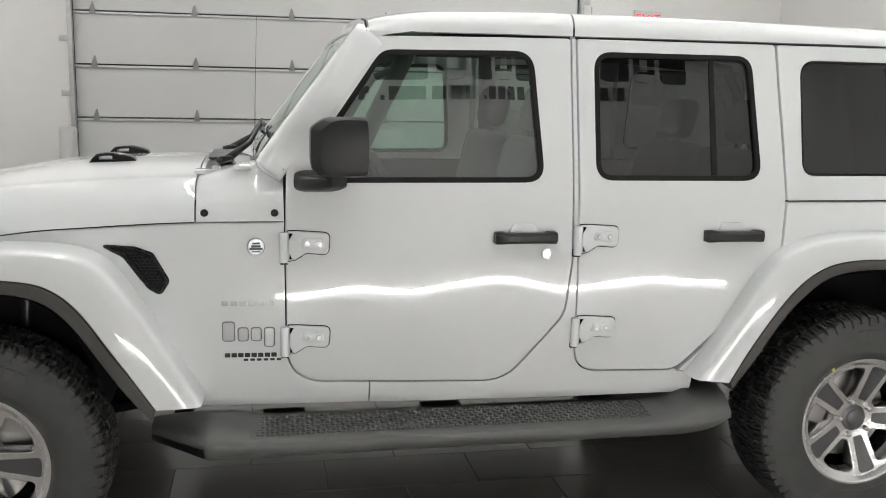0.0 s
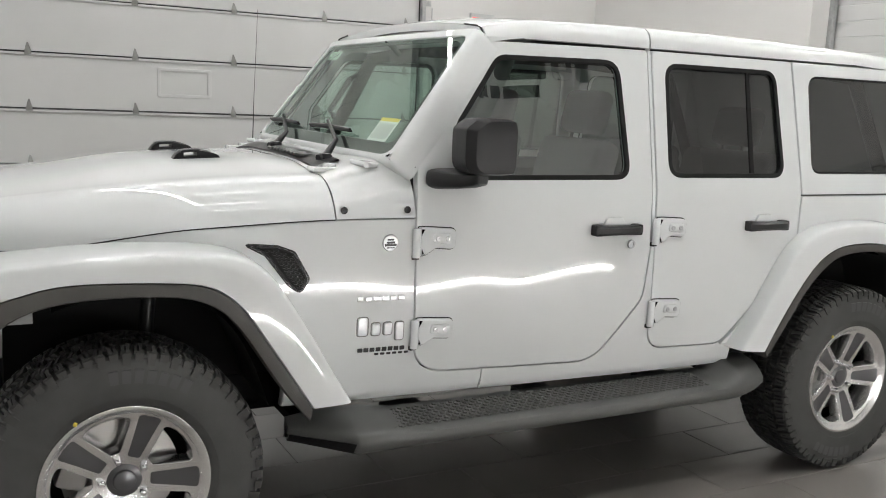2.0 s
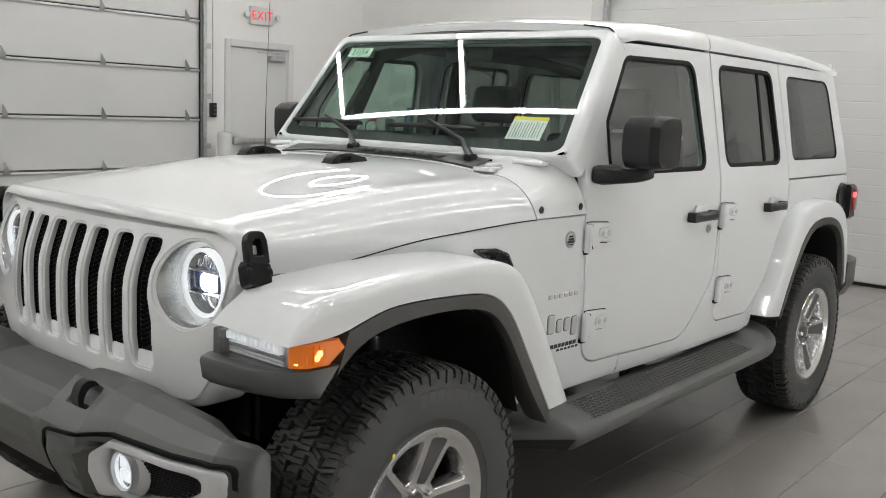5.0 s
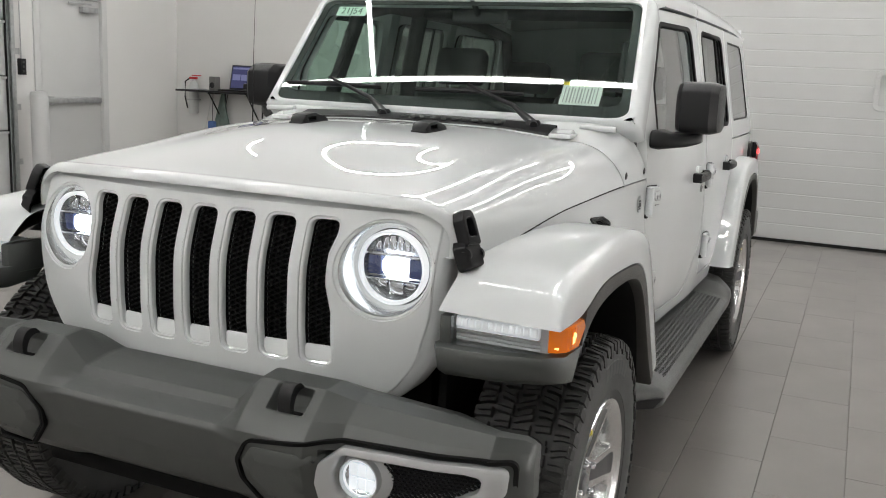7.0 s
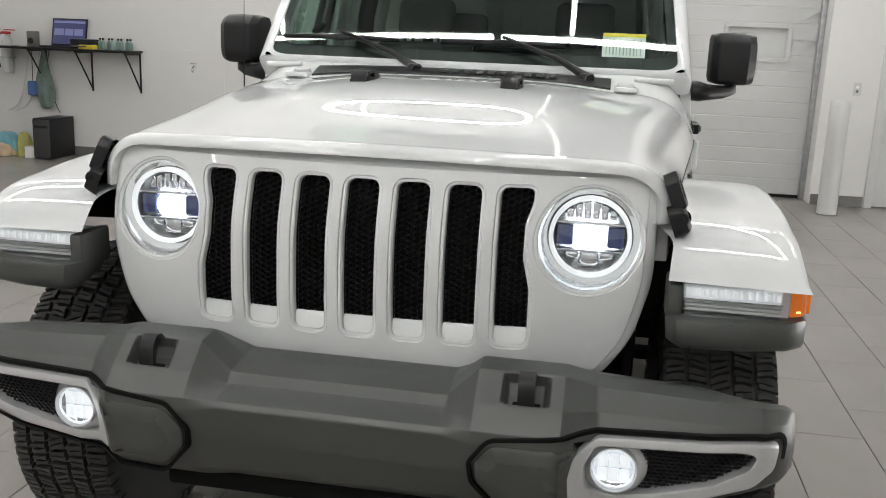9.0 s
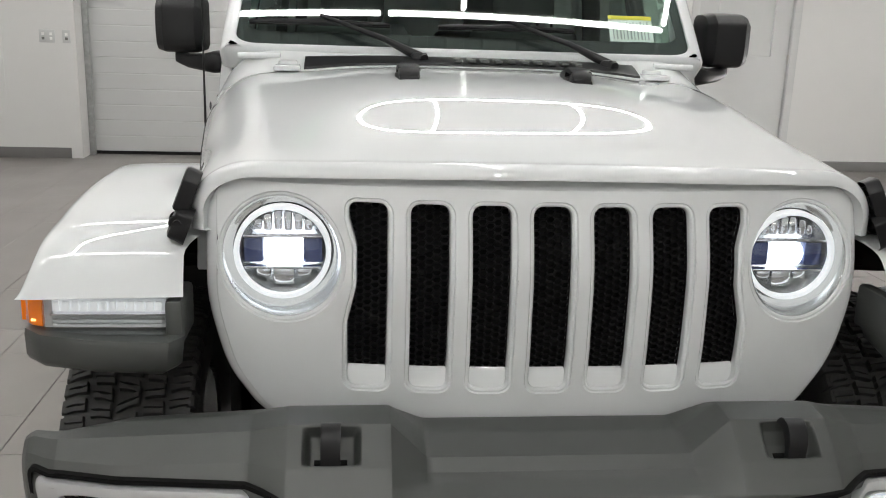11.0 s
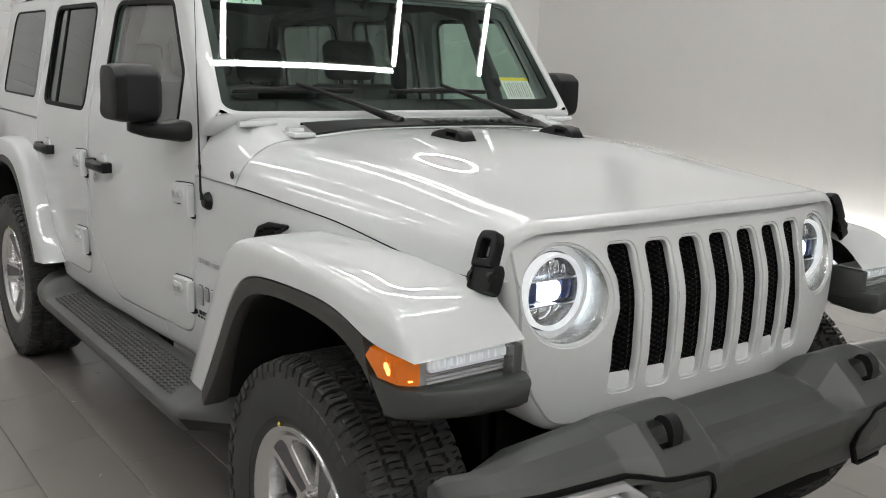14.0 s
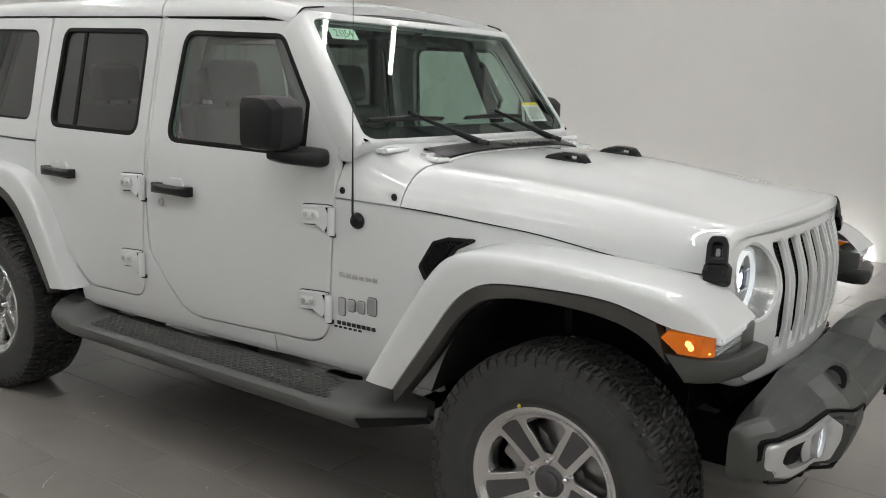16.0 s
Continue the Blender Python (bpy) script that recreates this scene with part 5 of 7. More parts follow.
# headlamps
for s in (1, -1):
    cx = grille_x(LAMP_Y, LAMP_Z) - 0.018
    g = Geo()
    ring_ = [(math.cos(2 * math.pi * k / 56), math.sin(2 * math.pi * k / 56)) for k in range(56)]
    rows_ = [[(grille_x(LAMP_Y + r_ * c_, LAMP_Z + r_ * s_) - d_, LAMP_Y + r_ * c_, LAMP_Z + r_ * s_) for c_, s_ in ring_] for r_, d_ in ((0.112, 0.012), (0.107, 0.009), (0.104, 0.014), (0.1, 0.024))]
    rows_ += [[(cx - 0.052 - d_, LAMP_Y + r_ * c_, LAMP_Z + r_ * s_) for c_, s_ in ring_] for r_, d_ in ((0.093, -0.006), (0.089, 0.004), (0.088, 0.02))]
    g.grid(rows_, close_u=True)
    lamp = g.done("headlamp", LAMPGREY, car, "round lit led headlamp", s=s)
    Geo().lathe([(0.0885, -0.052), (0.0885, -0.030), (0.087, -0.0275), (0.0805, -0.029), (0.079, -0.034), (0.079, -0.05)], (cx, LAMP_Y, LAMP_Z), "x", 56).done("halo_ring", RINGLIT, lamp, "glowing white lamp ring", s=s)
    Geo().lathe([(0.079, -0.04), (0.072, -0.075), (0.04, -0.1), (0.0, -0.105)], (cx, LAMP_Y, LAMP_Z), "x", 40).done("reflector", LAMPGREY, lamp, s=s)
    box("lamp_bar", (cx - 0.06, LAMP_Y - 0.072, LAMP_Z + 0.026), (cx - 0.036, LAMP_Y + 0.072, LAMP_Z + 0.031), CHROME, lamp, bevel=0.002, s=s)
    box("lamp_bar", (cx - 0.06, LAMP_Y - 0.070, LAMP_Z - 0.033), (cx - 0.036, LAMP_Y + 0.070, LAMP_Z - 0.028), CHROME, lamp, bevel=0.002, s=s)
    box("lamp_cheek", (cx - 0.075, LAMP_Y - 0.073, LAMP_Z - 0.025), (cx - 0.048, LAMP_Y - 0.036, LAMP_Z + 0.023), LAMPBLUE, lamp, bevel=0.006, s=s)
    box("lamp_cheek", (cx - 0.075, LAMP_Y + 0.036, LAMP_Z - 0.025), (cx - 0.048, LAMP_Y + 0.073, LAMP_Z + 0.023), LAMPBLUE, lamp, bevel=0.006, s=s)
    box("projector", (cx - 0.07, LAMP_Y - 0.034, LAMP_Z - 0.025), (cx - 0.045, LAMP_Y + 0.034, LAMP_Z + 0.023), LAMPLIT, lamp, "glowing white projector", bevel=0.021, seg=4, s=s)
    for m in range(6):
        y_ = LAMP_Y - 0.046 + m * 0.0185
        zt = LAMP_Z + math.sqrt(0.073 ** 2 - (y_ - LAMP_Y) ** 2)
        box("reflector_rib", (cx - 0.082, y_ - 0.007, LAMP_Z + 0.036), (cx - 0.052 - 0.004 * (m % 2), y_ + 0.007, zt), CHROME, lamp, bevel=0.003, s=s)
    for m, w_ in ((-1, 0.014), (0, 0.02), (1, 0.014)):
        y_ = LAMP_Y + m * 0.038
        zt = LAMP_Z - math.sqrt(0.072 ** 2 - (abs(y_ - LAMP_Y) + w_ * 0.6) ** 2)
        box("reflector_cell", (cx - 0.085, y_ - w_, zt), (cx - 0.058, y_ + w_, LAMP_Z - 0.037), CHROME, lamp, bevel=0.005, s=s)
    lens = Geo().lathe([(0.087, -0.026), (0.07, -0.016), (0.045, -0.009), (0.02, -0.005), (0.0, -0.004)], (cx, LAMP_Y, LAMP_Z), "x", 48).done("lens", CLEAR, lamp, "clear domed lens", s=s)
    lens.visible_shadow = False

# ---- wing flares ----
FRONT = [  # edge of the white, top line, lower edge of the black band
    ((1.992, 0.949), (1.987, 0.953), (1.985, 0.82)), ((1.94, 0.949), (1.932, 0.999), (1.93, 0.82)), ((1.85, 0.95), (1.86, 1.034), (1.885, 0.822)), ((1.76, 0.975), (1.745, 1.046), (1.795, 0.905)),
    ((1.66, 0.996), (1.60, 1.060), (1.67, 0.945)), ((1.48, 0.993), (1.42, 1.066), (1.48, 0.953)), ((1.32, 0.982), (1.25, 1.060), (1.335, 0.94)), ((1.24, 0.955), (1.15, 1.037), (1.25, 0.905)),
    ((1.17, 0.895), (1.08, 0.985), (1.185, 0.84)), ((1.10, 0.79), (0.995, 0.862), (1.115, 0.735)), ((1.03, 0.685), (0.908, 0.716), (1.045, 0.63)), ((0.955, 0.572), (0.82, 0.570), (0.965, 0.53))]
REAR = [
    ((-0.965, 0.578), (-0.845, 0.590), (-0.975, 0.552)), ((-1.03, 0.69), (-0.93, 0.71), (-1.055, 0.655)), ((-1.12, 0.82), (-1.02, 0.855), (-1.145, 0.79)), ((-1.21, 0.925), (-1.11, 0.98), (-1.235, 0.885)),
    ((-1.31, 0.985), (-1.22, 1.052), (-1.325, 0.945)), ((-1.42, 1.003), (-1.36, 1.078), (-1.43, 0.965)), ((-1.55, 1.003), (-1.55, 1.083), (-1.55, 0.967)), ((-1.68, 0.982), (-1.71, 1.065), (-1.67, 0.948)),
    ((-1.78, 0.925), (-1.84, 1.0), (-1.755, 0.895)), ((-1.84, 0.835), (-1.91, 0.89), (-1.81, 0.81)), ((-1.875, 0.72), (-1.94, 0.75), (-1.84, 0.70)), ((-1.89, 0.62), (-1.95, 0.63), (-1.85, 0.61))]


def flare(stations, name, s, front):
    w = smooth_curve([a for a, b, c in stations], 5)
    t = smooth_curve([b for a, b, c in stations], 5)
    b_ = smooth_curve([c for a, b, c in stations], 5)
    for line, times in ((w, 6), (t, 2), (b_, 4)):
        for _ in range(times):
            line[1:-1] = [(line[i - 1] + 2 * line[i] + line[i + 1]) / 4 for i in range(1, len(line) - 1)]
    n = len(w)
    white, black = [], []
    for i in range(n):
        W, T, B = w[i], t[i], b_[i]
        yb = side(T[0], min(T[1], 1.1)) - 0.012
        if front:
            k1, k2 = (max(0.0, min(1.0, (T[0] - a) / b)) for a, b in ((1.68, 0.08), (1.82, 0.10)))
            yb += -0.018 * k1 * k1 * (3 - 2 * k1) + 0.052 * k2 * k2 * (3 - 2 * k2)
        up = (T - W) / (np.linalg.norm(T - W) + 1e-6)
        lift = 0.012 if not front else 0.006 * min(1, (1.99 - T[0]) / 0.2)
        ymax = 0.938 if not (front and T[0] > 1.8) else 0.938 - 0.006 * ((T[0] - 1.8) / 0.19) ** 2
        Tb = T + up * lift

        def pt(k, y):
            p = W + (T - W) * k
            return (p[0], y, p[1])
        d = ymax - yb
        white.append([(Tb[0], yb, Tb[1]), (T[0] + up[0] * lift * 0.9, yb + 0.35 * d, T[1] + up[1] * lift * 0.9), (T[0] + up[0] * lift * 0.55, yb + 0.66 * d, T[1] + up[1] * lift * 0.55),
                      (T[0] + up[0] * lift * 0.15, yb + 0.84 * d, T[1] + up[1] * lift * 0.15), pt(0.97, yb + 0.895 * d), pt(0.89, yb + 0.935 * d), pt(0.6, yb + 0.968 * d), pt(0.3, yb + 0.987 * d), pt(0.03, ymax), pt(0.0, ymax - 0.004), pt(0.0, ymax - 0.03)])
        Wd = W - up * 0.003
        black.append([(Wd[0], ymax - 0.03, Wd[1]), (Wd[0], ymax - 0.002, Wd[1]), (Wd[0], ymax + 0.001, Wd[1]), ((Wd + (B - Wd) * 0.5)[0], ymax + 0.002, (Wd + (B - Wd) * 0.5)[1]),
                      ((Wd + (B - Wd) * 0.92)[0], ymax, (Wd + (B - Wd) * 0.92)[1]), (B[0], ymax - 0.006, B[1]), (B[0], ymax - 0.03, B[1]), (B[0], ymax - 0.06, B[1]), (B[0], 0.855, B[1] + 0.01 * front)])
    fl = Geo().grid(white)
    fl.f.append(tuple(range(11)))
    fl.f.append(tuple(range((n - 1) * 11, n * 11)))
    ob = fl.done(name, PAINT, car, "white painted wheel arch flare", s=s, sharp=45)
    if front:
        black = black[12:]
    nb = len(black)
    bk = Geo().grid(black)
    bk.f.append(tuple(range(9)))
    bk.f.append(tuple(range((nb - 1) * 9, nb * 9)))
    bk.done("flare_edge", EDGETRIM, ob, "charcoal plastic flare edge", s=s, sharp=45)
    return ob


for s in (1, -1):
    ff = flare(FRONT, "front_flare", s, True)
    flare(REAR, "rear_flare", s, False)
    # nose of the front flare with lamp
    g = Geo()
    rows = []
    for z, x1, y0 in ((0.818, 1.965, 0.70), (0.822, 1.99, 0.672), (0.835, 2.004, 0.66), (0.875, 2.008, 0.655), (0.884, 2.004, 0.655)):
        xb = lerp_table([(0.818, 1.885), (0.884, 1.825)], z)
        rows.append([(xb, y0 + 0.02, z), (x1 - 0.01, y0 - 0.004, z), (x1 + 0.026, y0 + 0.016, z), (x1 + 0.014, 0.80, z), (x1 - 0.016, 0.895, z), (x1 - 0.055, 0.934, z), (xb + 0.02, 0.940, z), (xb, 0.90, z)])
    g.grid(rows, close_u=True, cap=True)
    g.done("flare_nose", TRIM, ff, s=s, sharp=50)
    box("flare_inner_end", (1.86, 0.655, 0.86), (1.988, 0.685, 0.946), TRIM, ff, bevel=0.008, s=s)
    drl = box("running_light", (1.89, 0.684, 0.886), (1.952, 0.898, 0.947), DRLCLEAR, ff, "lit white running light strip", s=s)
    box("light_bar", (1.957, 0.687, 0.919), (1.966, 0.880, 0.943), DRLLIT, drl, bevel=0.002, s=s)
    for k in range(12):
        box("light_cell", (1.966, 0.690 + k * 0.0158, 0.9215), (1.975, 0.7025 + k * 0.0158, 0.9405), DRLLIT, drl, bevel=0.003, s=s)
    box("light_divider", (1.956, 0.685, 0.9155), (1.976, 0.882, 0.9185), CHROME, drl, bevel=0.001, s=s)
    for k in range(3):
        box("lens_rib", (1.956, 0.687, 0.889 + k * 0.0085), (1.964, 0.882, 0.8955 + k * 0.0085), DRLCLEAR, drl, bevel=0.002, s=s)
    g = Geo()
    out = [(1.95, 0.682), (1.996, 0.688), (1.992, 0.80), (1.974, 0.876), (1.962, 0.897), (1.945, 0.898)]
    g.grid([[(x, y, z) for x, y in out] for z in (0.886, 0.89, 0.943, 0.947)], cap=True)
    ob = g.done("lens", CLEAR, drl, "clear ribbed lens", s=s)
    ob.visible_shadow = False
    g = Geo()
    sig = [(1.9625, 0.899), (1.954, 0.918), (1.936, 0.9335), (1.89, 0.9395), (1.832, 0.942), (1.826, 0.93), (1.88, 0.898)]
    g.grid([[(x + (0.045 if k in (4, 5) and z < 0.9 else (0.016 if k in (4, 5) and z > 0.94 else 0)), y, z) for k, (x, y) in enumerate(sig)] for z in (0.891, 0.894, 0.925, 0.943, 0.946)], close_u=True, cap=True)
    sg_ = g.done("turn_signal", AMBER, ff, "lit amber turn signal lens", s=s)
    for bx, bz in ((1.905, 0.921), (1.912, 0.913)):
        Geo().lathe([(0.0, 0.003), (0.005, 0.0026), (0.009, 0.0)], (bx, 0.939, bz), "y", 14).done("bulb", AMBERLIT, sg_, s=s)
    for k in range(5):
        box("lens_rib", (1.938 - k * 0.017, 0.9335, 0.896 + 0.004 * k), (1.940 - k * 0.017, 0.9400, 0.940), AMBER, sg_, s=s)
    box("lit_strip", (1.952, 0.906, 0.8985), (1.957, 0.920, 0.9025), AMBERLIT, sg_, bevel=0.001, s=s)
    # side vent behind the front arch
    vent = rpoly([(1.14, 1.062, 0.01), (1.02, 1.055, 0.02), (0.965, 1.035, 0.02), (0.915, 0.945, 0.02), (0.945, 0.895, 0.02), (0.985, 0.92, 0.0), (1.06, 1.02, 0)], 6, 0.04)
    vo = panel_geo(vent, [loop_offset(vent, 0.012)], lambda u, v, d: (u, side(u, v) + 0.006 - d, v), edge=((0.003, 0), (0, 0.003), (0, 0.012)), cut=0.1).done("wing_vent", GLOSSBLACK, car, "black mesh wing vent", s=s)
    panel_geo(loop_offset(vent, 0.010), [], lambda u, v, d: (u, side(u, v) + 0.001 - d, v), edge=((0.002, 0), (0, 0.0), (0, 0.003)), cut=0.1).done("vent_back", DARK, vo, s=s)
    g = Geo()
    for r_ in range(16):
        for c_ in range(12):
            u, v = 0.91 + c_ * 0.015 + (r_ % 2) * 0.0075, 0.90 + r_ * 0.0105
            inner = loop_offset(vent, 0.016)
            inside = False
            for k in range(len(inner)):
                a, b = inner[k], inner[k - 1]
                if (a[1] > v) != (b[1] > v) and u < (b[0] - a[0]) * (v - a[1]) / (b[1] - a[1]) + a[0]:
                    inside = not inside
            if inside:
                y = side(u, v)
                g.grid([[(u + rr * math.cos(k * math.pi / 3), y + dd, v + 0.62 * rr * math.sin(k * math.pi / 3)) for k in range(6)] for rr, dd in ((0.0088, 0.004), (0.0066, 0.004), (0.0062, 0.0012))], close_u=True)
    g.done("vent_mesh", GLOSSBLACK, vo, s=s, sharp=20)

# ---- windscreen, scuttle and roof ----


def on_screen(u, v, dep):
    """u across, v up the slope from 0 to 1, dep along the inward normal."""
    x = 0.652 - 0.362 * v + 0.018 * (1 - (u / 0.75) ** 2)
    z = 1.318 + 0.478 * v
    return (x - 0.80 * dep, u, z - 0.60 * dep)


fo = rpoly([(-0.768, 0, 0.03), (0.768, 0, 0.03), (0.742, 0.5, 0.0), (0.712, 0.98, 0.07), (-0.712, 0.98, 0.07), (-0.742, 0.5, 0)], 8, 0.05)
fh = rpoly([(-0.718, 0.045, 0.07), (0.718, 0.045, 0.07), (0.668, 0.905, 0.06), (-0.668, 0.905, 0.06)], 8, 0.05)
g = panel_geo(fo, [fh], on_screen, edge=((0.035, 0), (0.018, 0.005), (0.005, 0.018), (0, 0.04), (0, 0.10)), hole_edge=((0.008, 0), (0.002, 0.002), (0, 0.007), (0, 0.02)), cut=0.08)
ws = g.done("windscreen_frame", PAINT, car)
g = panel_geo(loop_offset(fh, -0.004), [rpoly([(-0.684, 0.128, 0.06), (0.684, 0.128, 0.06), (0.640, 0.875, 0.05), (-0.640, 0.875, 0.05)], 8, 0.05)], lambda u, v, d: on_screen(u, v, 0.0095 + d), edge=((0.001, 0), (0, 0.0), (0, 0.003)), cut=0.1)
g.done("black_border", GLOSSBLACK, ws, "black ceramic glass border")
box("border_base", (0.575, -0.56, 1.352), (0.60, 0.56, 1.372), GLOSSBLACK, ws)
gl = panel_geo(loop_offset(fh, -0.003), [], lambda u, v, d: on_screen(u, v, 0.006 + d), edge=((0.001, 0), (0, 0.0), (0, 0.003)), cut=0.08).done("windscreen", SCREEN, ws, "green tinted windscreen")
gl.visible_shadow = False


def pane_label(name, u0, u1, v0, v1, mat, dep=0.012):
    g = Geo()
    g.grid([[on_screen(u, v, d) for u in (u0, u1)] for v, d in ((v0, dep), (v1, dep))])
    g.grid([[on_screen(u, v, d) for u in (u0, u1)] for v, d in ((v0, dep + 0.001), (v1, dep + 0.001))])
    return g.done(name, mat)


st = thing("window_sticker", "white and yellow paper window sticker inside the windscreen", "sticker", at=(0, 0, 0))
ob = pane_label("sheet", 0.46, 0.605, 0.135, 0.30, LABELWHITE, 0.0125)
ob.parent = st
ob = pane_label("yellow_band", 0.46, 0.605, 0.275, 0.30, LABELYELLOW, 0.0115)
ob.parent = st
for k in range(11):
    u = 0.472 + k * 0.0115
    ob = pane_label("print_bar", u, u + 0.003 + 0.001 * (k % 3), 0.15, 0.262 - 0.008 * (k % 2), PRINTGREY, 0.0115)
    ob.parent = st
nt_ = thing("stock_note", "pale green paper note with handwritten number inside the windscreen", "note")
ob = pane_label("sheet", -0.60, -0.46, 0.775, 0.855, LABELGREEN, 0.0125)
ob.parent = nt_
c0 = Vector(on_screen(-0.53, 0.815, 0.0112))
slope = (Vector(on_screen(-0.53, 0.9, 0)) - Vector(on_screen(-0.53, 0.7, 0))).normalized()
across = Vector((0, 1, 0))
nrm = across.cross(slope)
m = Matrix((across, slope, nrm)).transposed().to_4x4()
m.translation = c0
text_obj("writing", "21J54", 0.045, m, NOTEINK, nt_, extrude=0.0003)

# cowl grille and hinges on the scuttle
g = Geo()
rows = []
for x, dz in ((0.818, -0.004), (0.815, 0.006), (0.77, 0.009), (0.725, 0.010), (0.72, -0.004)):
    rows.append([(x, y, cowl_z(x, y) + dz) for y in np.linspace(-0.50, 0.50, 33)])
g.grid(rows)
cg = g.done("cowl_grille", GLOSSBLACK, car, "black ribbed cowl grille")
for k in range(10):
    y = -0.06 + k * 0.04
    z = cowl_z(0.78, y)
    box("rib", (0.735, y, z + 0.006), (0.812, y + 0.022, z + 0.016), TRIM, cg, bevel=0.004)
for s in (1, -1):
    z = cowl_z(0.69, 0.64)
    box("screen_hinge", (0.655, 0.585, z - 0.005), (0.70, 0.69, z + 0.014), PAINT, car, bevel=0.007, s=s)
    Geo().tube([(0.704, 0.575, z + 0.008), (0.704, 0.70, z + 0.006)], 0.010, 12).done("hinge_pin", PAINT, car, s=s)
    z = cowl_z(0.80, 0.54)
    box("bonnet_hinge", (0.755, 0.51, z - 0.006), (0.845, 0.585, z + 0.010), PAINT, car, bevel=0.005, s=s)
    box("hinge_knuckle", (0.76, 0.52, z + 0.004), (0.79, 0.575, z + 0.022), PAINT, car, bevel=0.006, s=s)


def wiper(py, tip_dy, s=1):
    piv = Vector((0.745, py, cowl_z(0.745, py) + 0.012))
    elbow = Vector((0.665, py + tip_dy * 0.35, 1.362))
    end = Vector(on_screen(py + tip_dy, 0.19, -0.03))
    g = Geo().tube([piv + Vector((0.03, -tip_dy * 0.04, -0.005)), piv, elbow, end], [0.014, 0.016, 0.009, 0.006], 10)
    w_ = g.done("wiper", GLOSSBLACK, car, "black windscreen wiper arm")
    Geo().lathe([(0.026, -0.03), (0.026, 0.004), (0.02, 0.012), (0, 0.014)], piv, "z", 20).done("wiper_pivot", GLOSSBLACK, w_)
    c = py + tip_dy
    pts = [on_screen(c + d, 0.165 - 0.02 * abs(d) , -0.014) for d in np.linspace(-0.215, 0.215, 9)]
    Geo().tube(pts, [0.005, 0.007, 0.0085, 0.009, 0.012, 0.009, 0.0085, 0.007, 0.005], 8).done("blade", GLOSSBLACK, w_)
    pts = [on_screen(c + d, 0.163 - 0.02 * abs(d), -0.005) for d in np.linspace(-0.215, 0.215, 9)]
    Geo().tube(pts, 0.004, 6).done("blade_rubber", RUBBERGAP, w_)


wiper(0.42, -0.30)
wiper(-0.16, -0.30)


def roof_half(x):
    e = side(x, 1.742)
    zc = lerp_table([(-2.05, 1.82), (-1.9, 1.83), (-1.4, 1.850), (-0.4, 1.862), (0.05, 1.855), (0.2, 1.838), (0.29, 1.817)], x)
    zs = zc - 0.035
    pts = []
    for t in np.linspace(0, 1, 16):
        y = (e - 0.055) * t
        pts.append((x, y, zc + (zs - zc) * t ** 2.2))
    for a in np.linspace(0, math.pi / 2, 9)[1:]:
        pts.append((x, e - 0.055 + 0.058 * math.sin(a), zs - 0.062 * (1 - math.cos(a))))
    pts.append((x, e + 0.003, 1.750))
    pts.append((x, e - 0.02, 1.748))
    return pts


for name, xa, xb in (("roof_front", 0.275, -0.408), ("roof_rear", -0.414, -2.03)):
    g = Geo()
    rows = []
    for x in np.linspace(xa, xb, 24):
        h = roof_half(x)
        rows.append([(p[0], -p[1], p[2]) for p in reversed(h[1:])] + h)
    g.grid(rows)
    for r, sg in ((rows[0], -1), (rows[-1], 1)):
        g.grid([r, [(p[0] + sg * 0.001, p[1] * 0.995, p[2] - 0.006) for p in r], [(p[0] + sg * 0.006, p[1] * 0.985, p[2] - 0.03) for p in r]])
    g.done(name, PAINT, car, "white hardtop roof panel", sharp=50)
g = Geo()
rows = []
for x in np.linspace(0.285, -2.02, 20):
    h = roof_half(x)
    rows.append([(p[0], -p[1] * 0.96, p[2] - 0.035) for p in reversed(h[1:17])] + [(p[0], p[1] * 0.96, p[2] - 0.035) for p in h[:17]])
g.grid(rows).done("headliner", HEADLINER, car)
# dark curve drawn in as shade of the gap before the roof panel
edge_ = [(x + 0.009, y, z + 0.0005) for x, y, z in roof_half(0.275)[13:25]]
for s in (1, -1):
    Geo().tube(edge_, 0.0035, 6).done("roof_seal", RUBBERGAP, car, s=s)
# rear of the hardtop and tailgate
g = Geo()
rows = []
for z, x in ((0.56, -2.10), (0.62, -2.125), (1.19, -2.115), (1.2, -2.11), (1.45, -2.06), (1.70, -2.02), (1.79, -2.02)):
    e = side(-2.0, min(z, 1.742)) - 0.006
    rows.append([(x + 0.06 * max(0, (abs(t) - 0.9) / 0.1), e * t, z) for t in np.linspace(-1, 1, 25)])
g.grid(rows).done("tailgate", PAINT, car)
g = Geo()
g.grid([[(-2.095, y, 1.30), (-2.045, y * 0.96, 1.68)] for y in np.linspace(-0.6, 0.6, 5)])
g.done("rear_glass", PRIVACY, car)
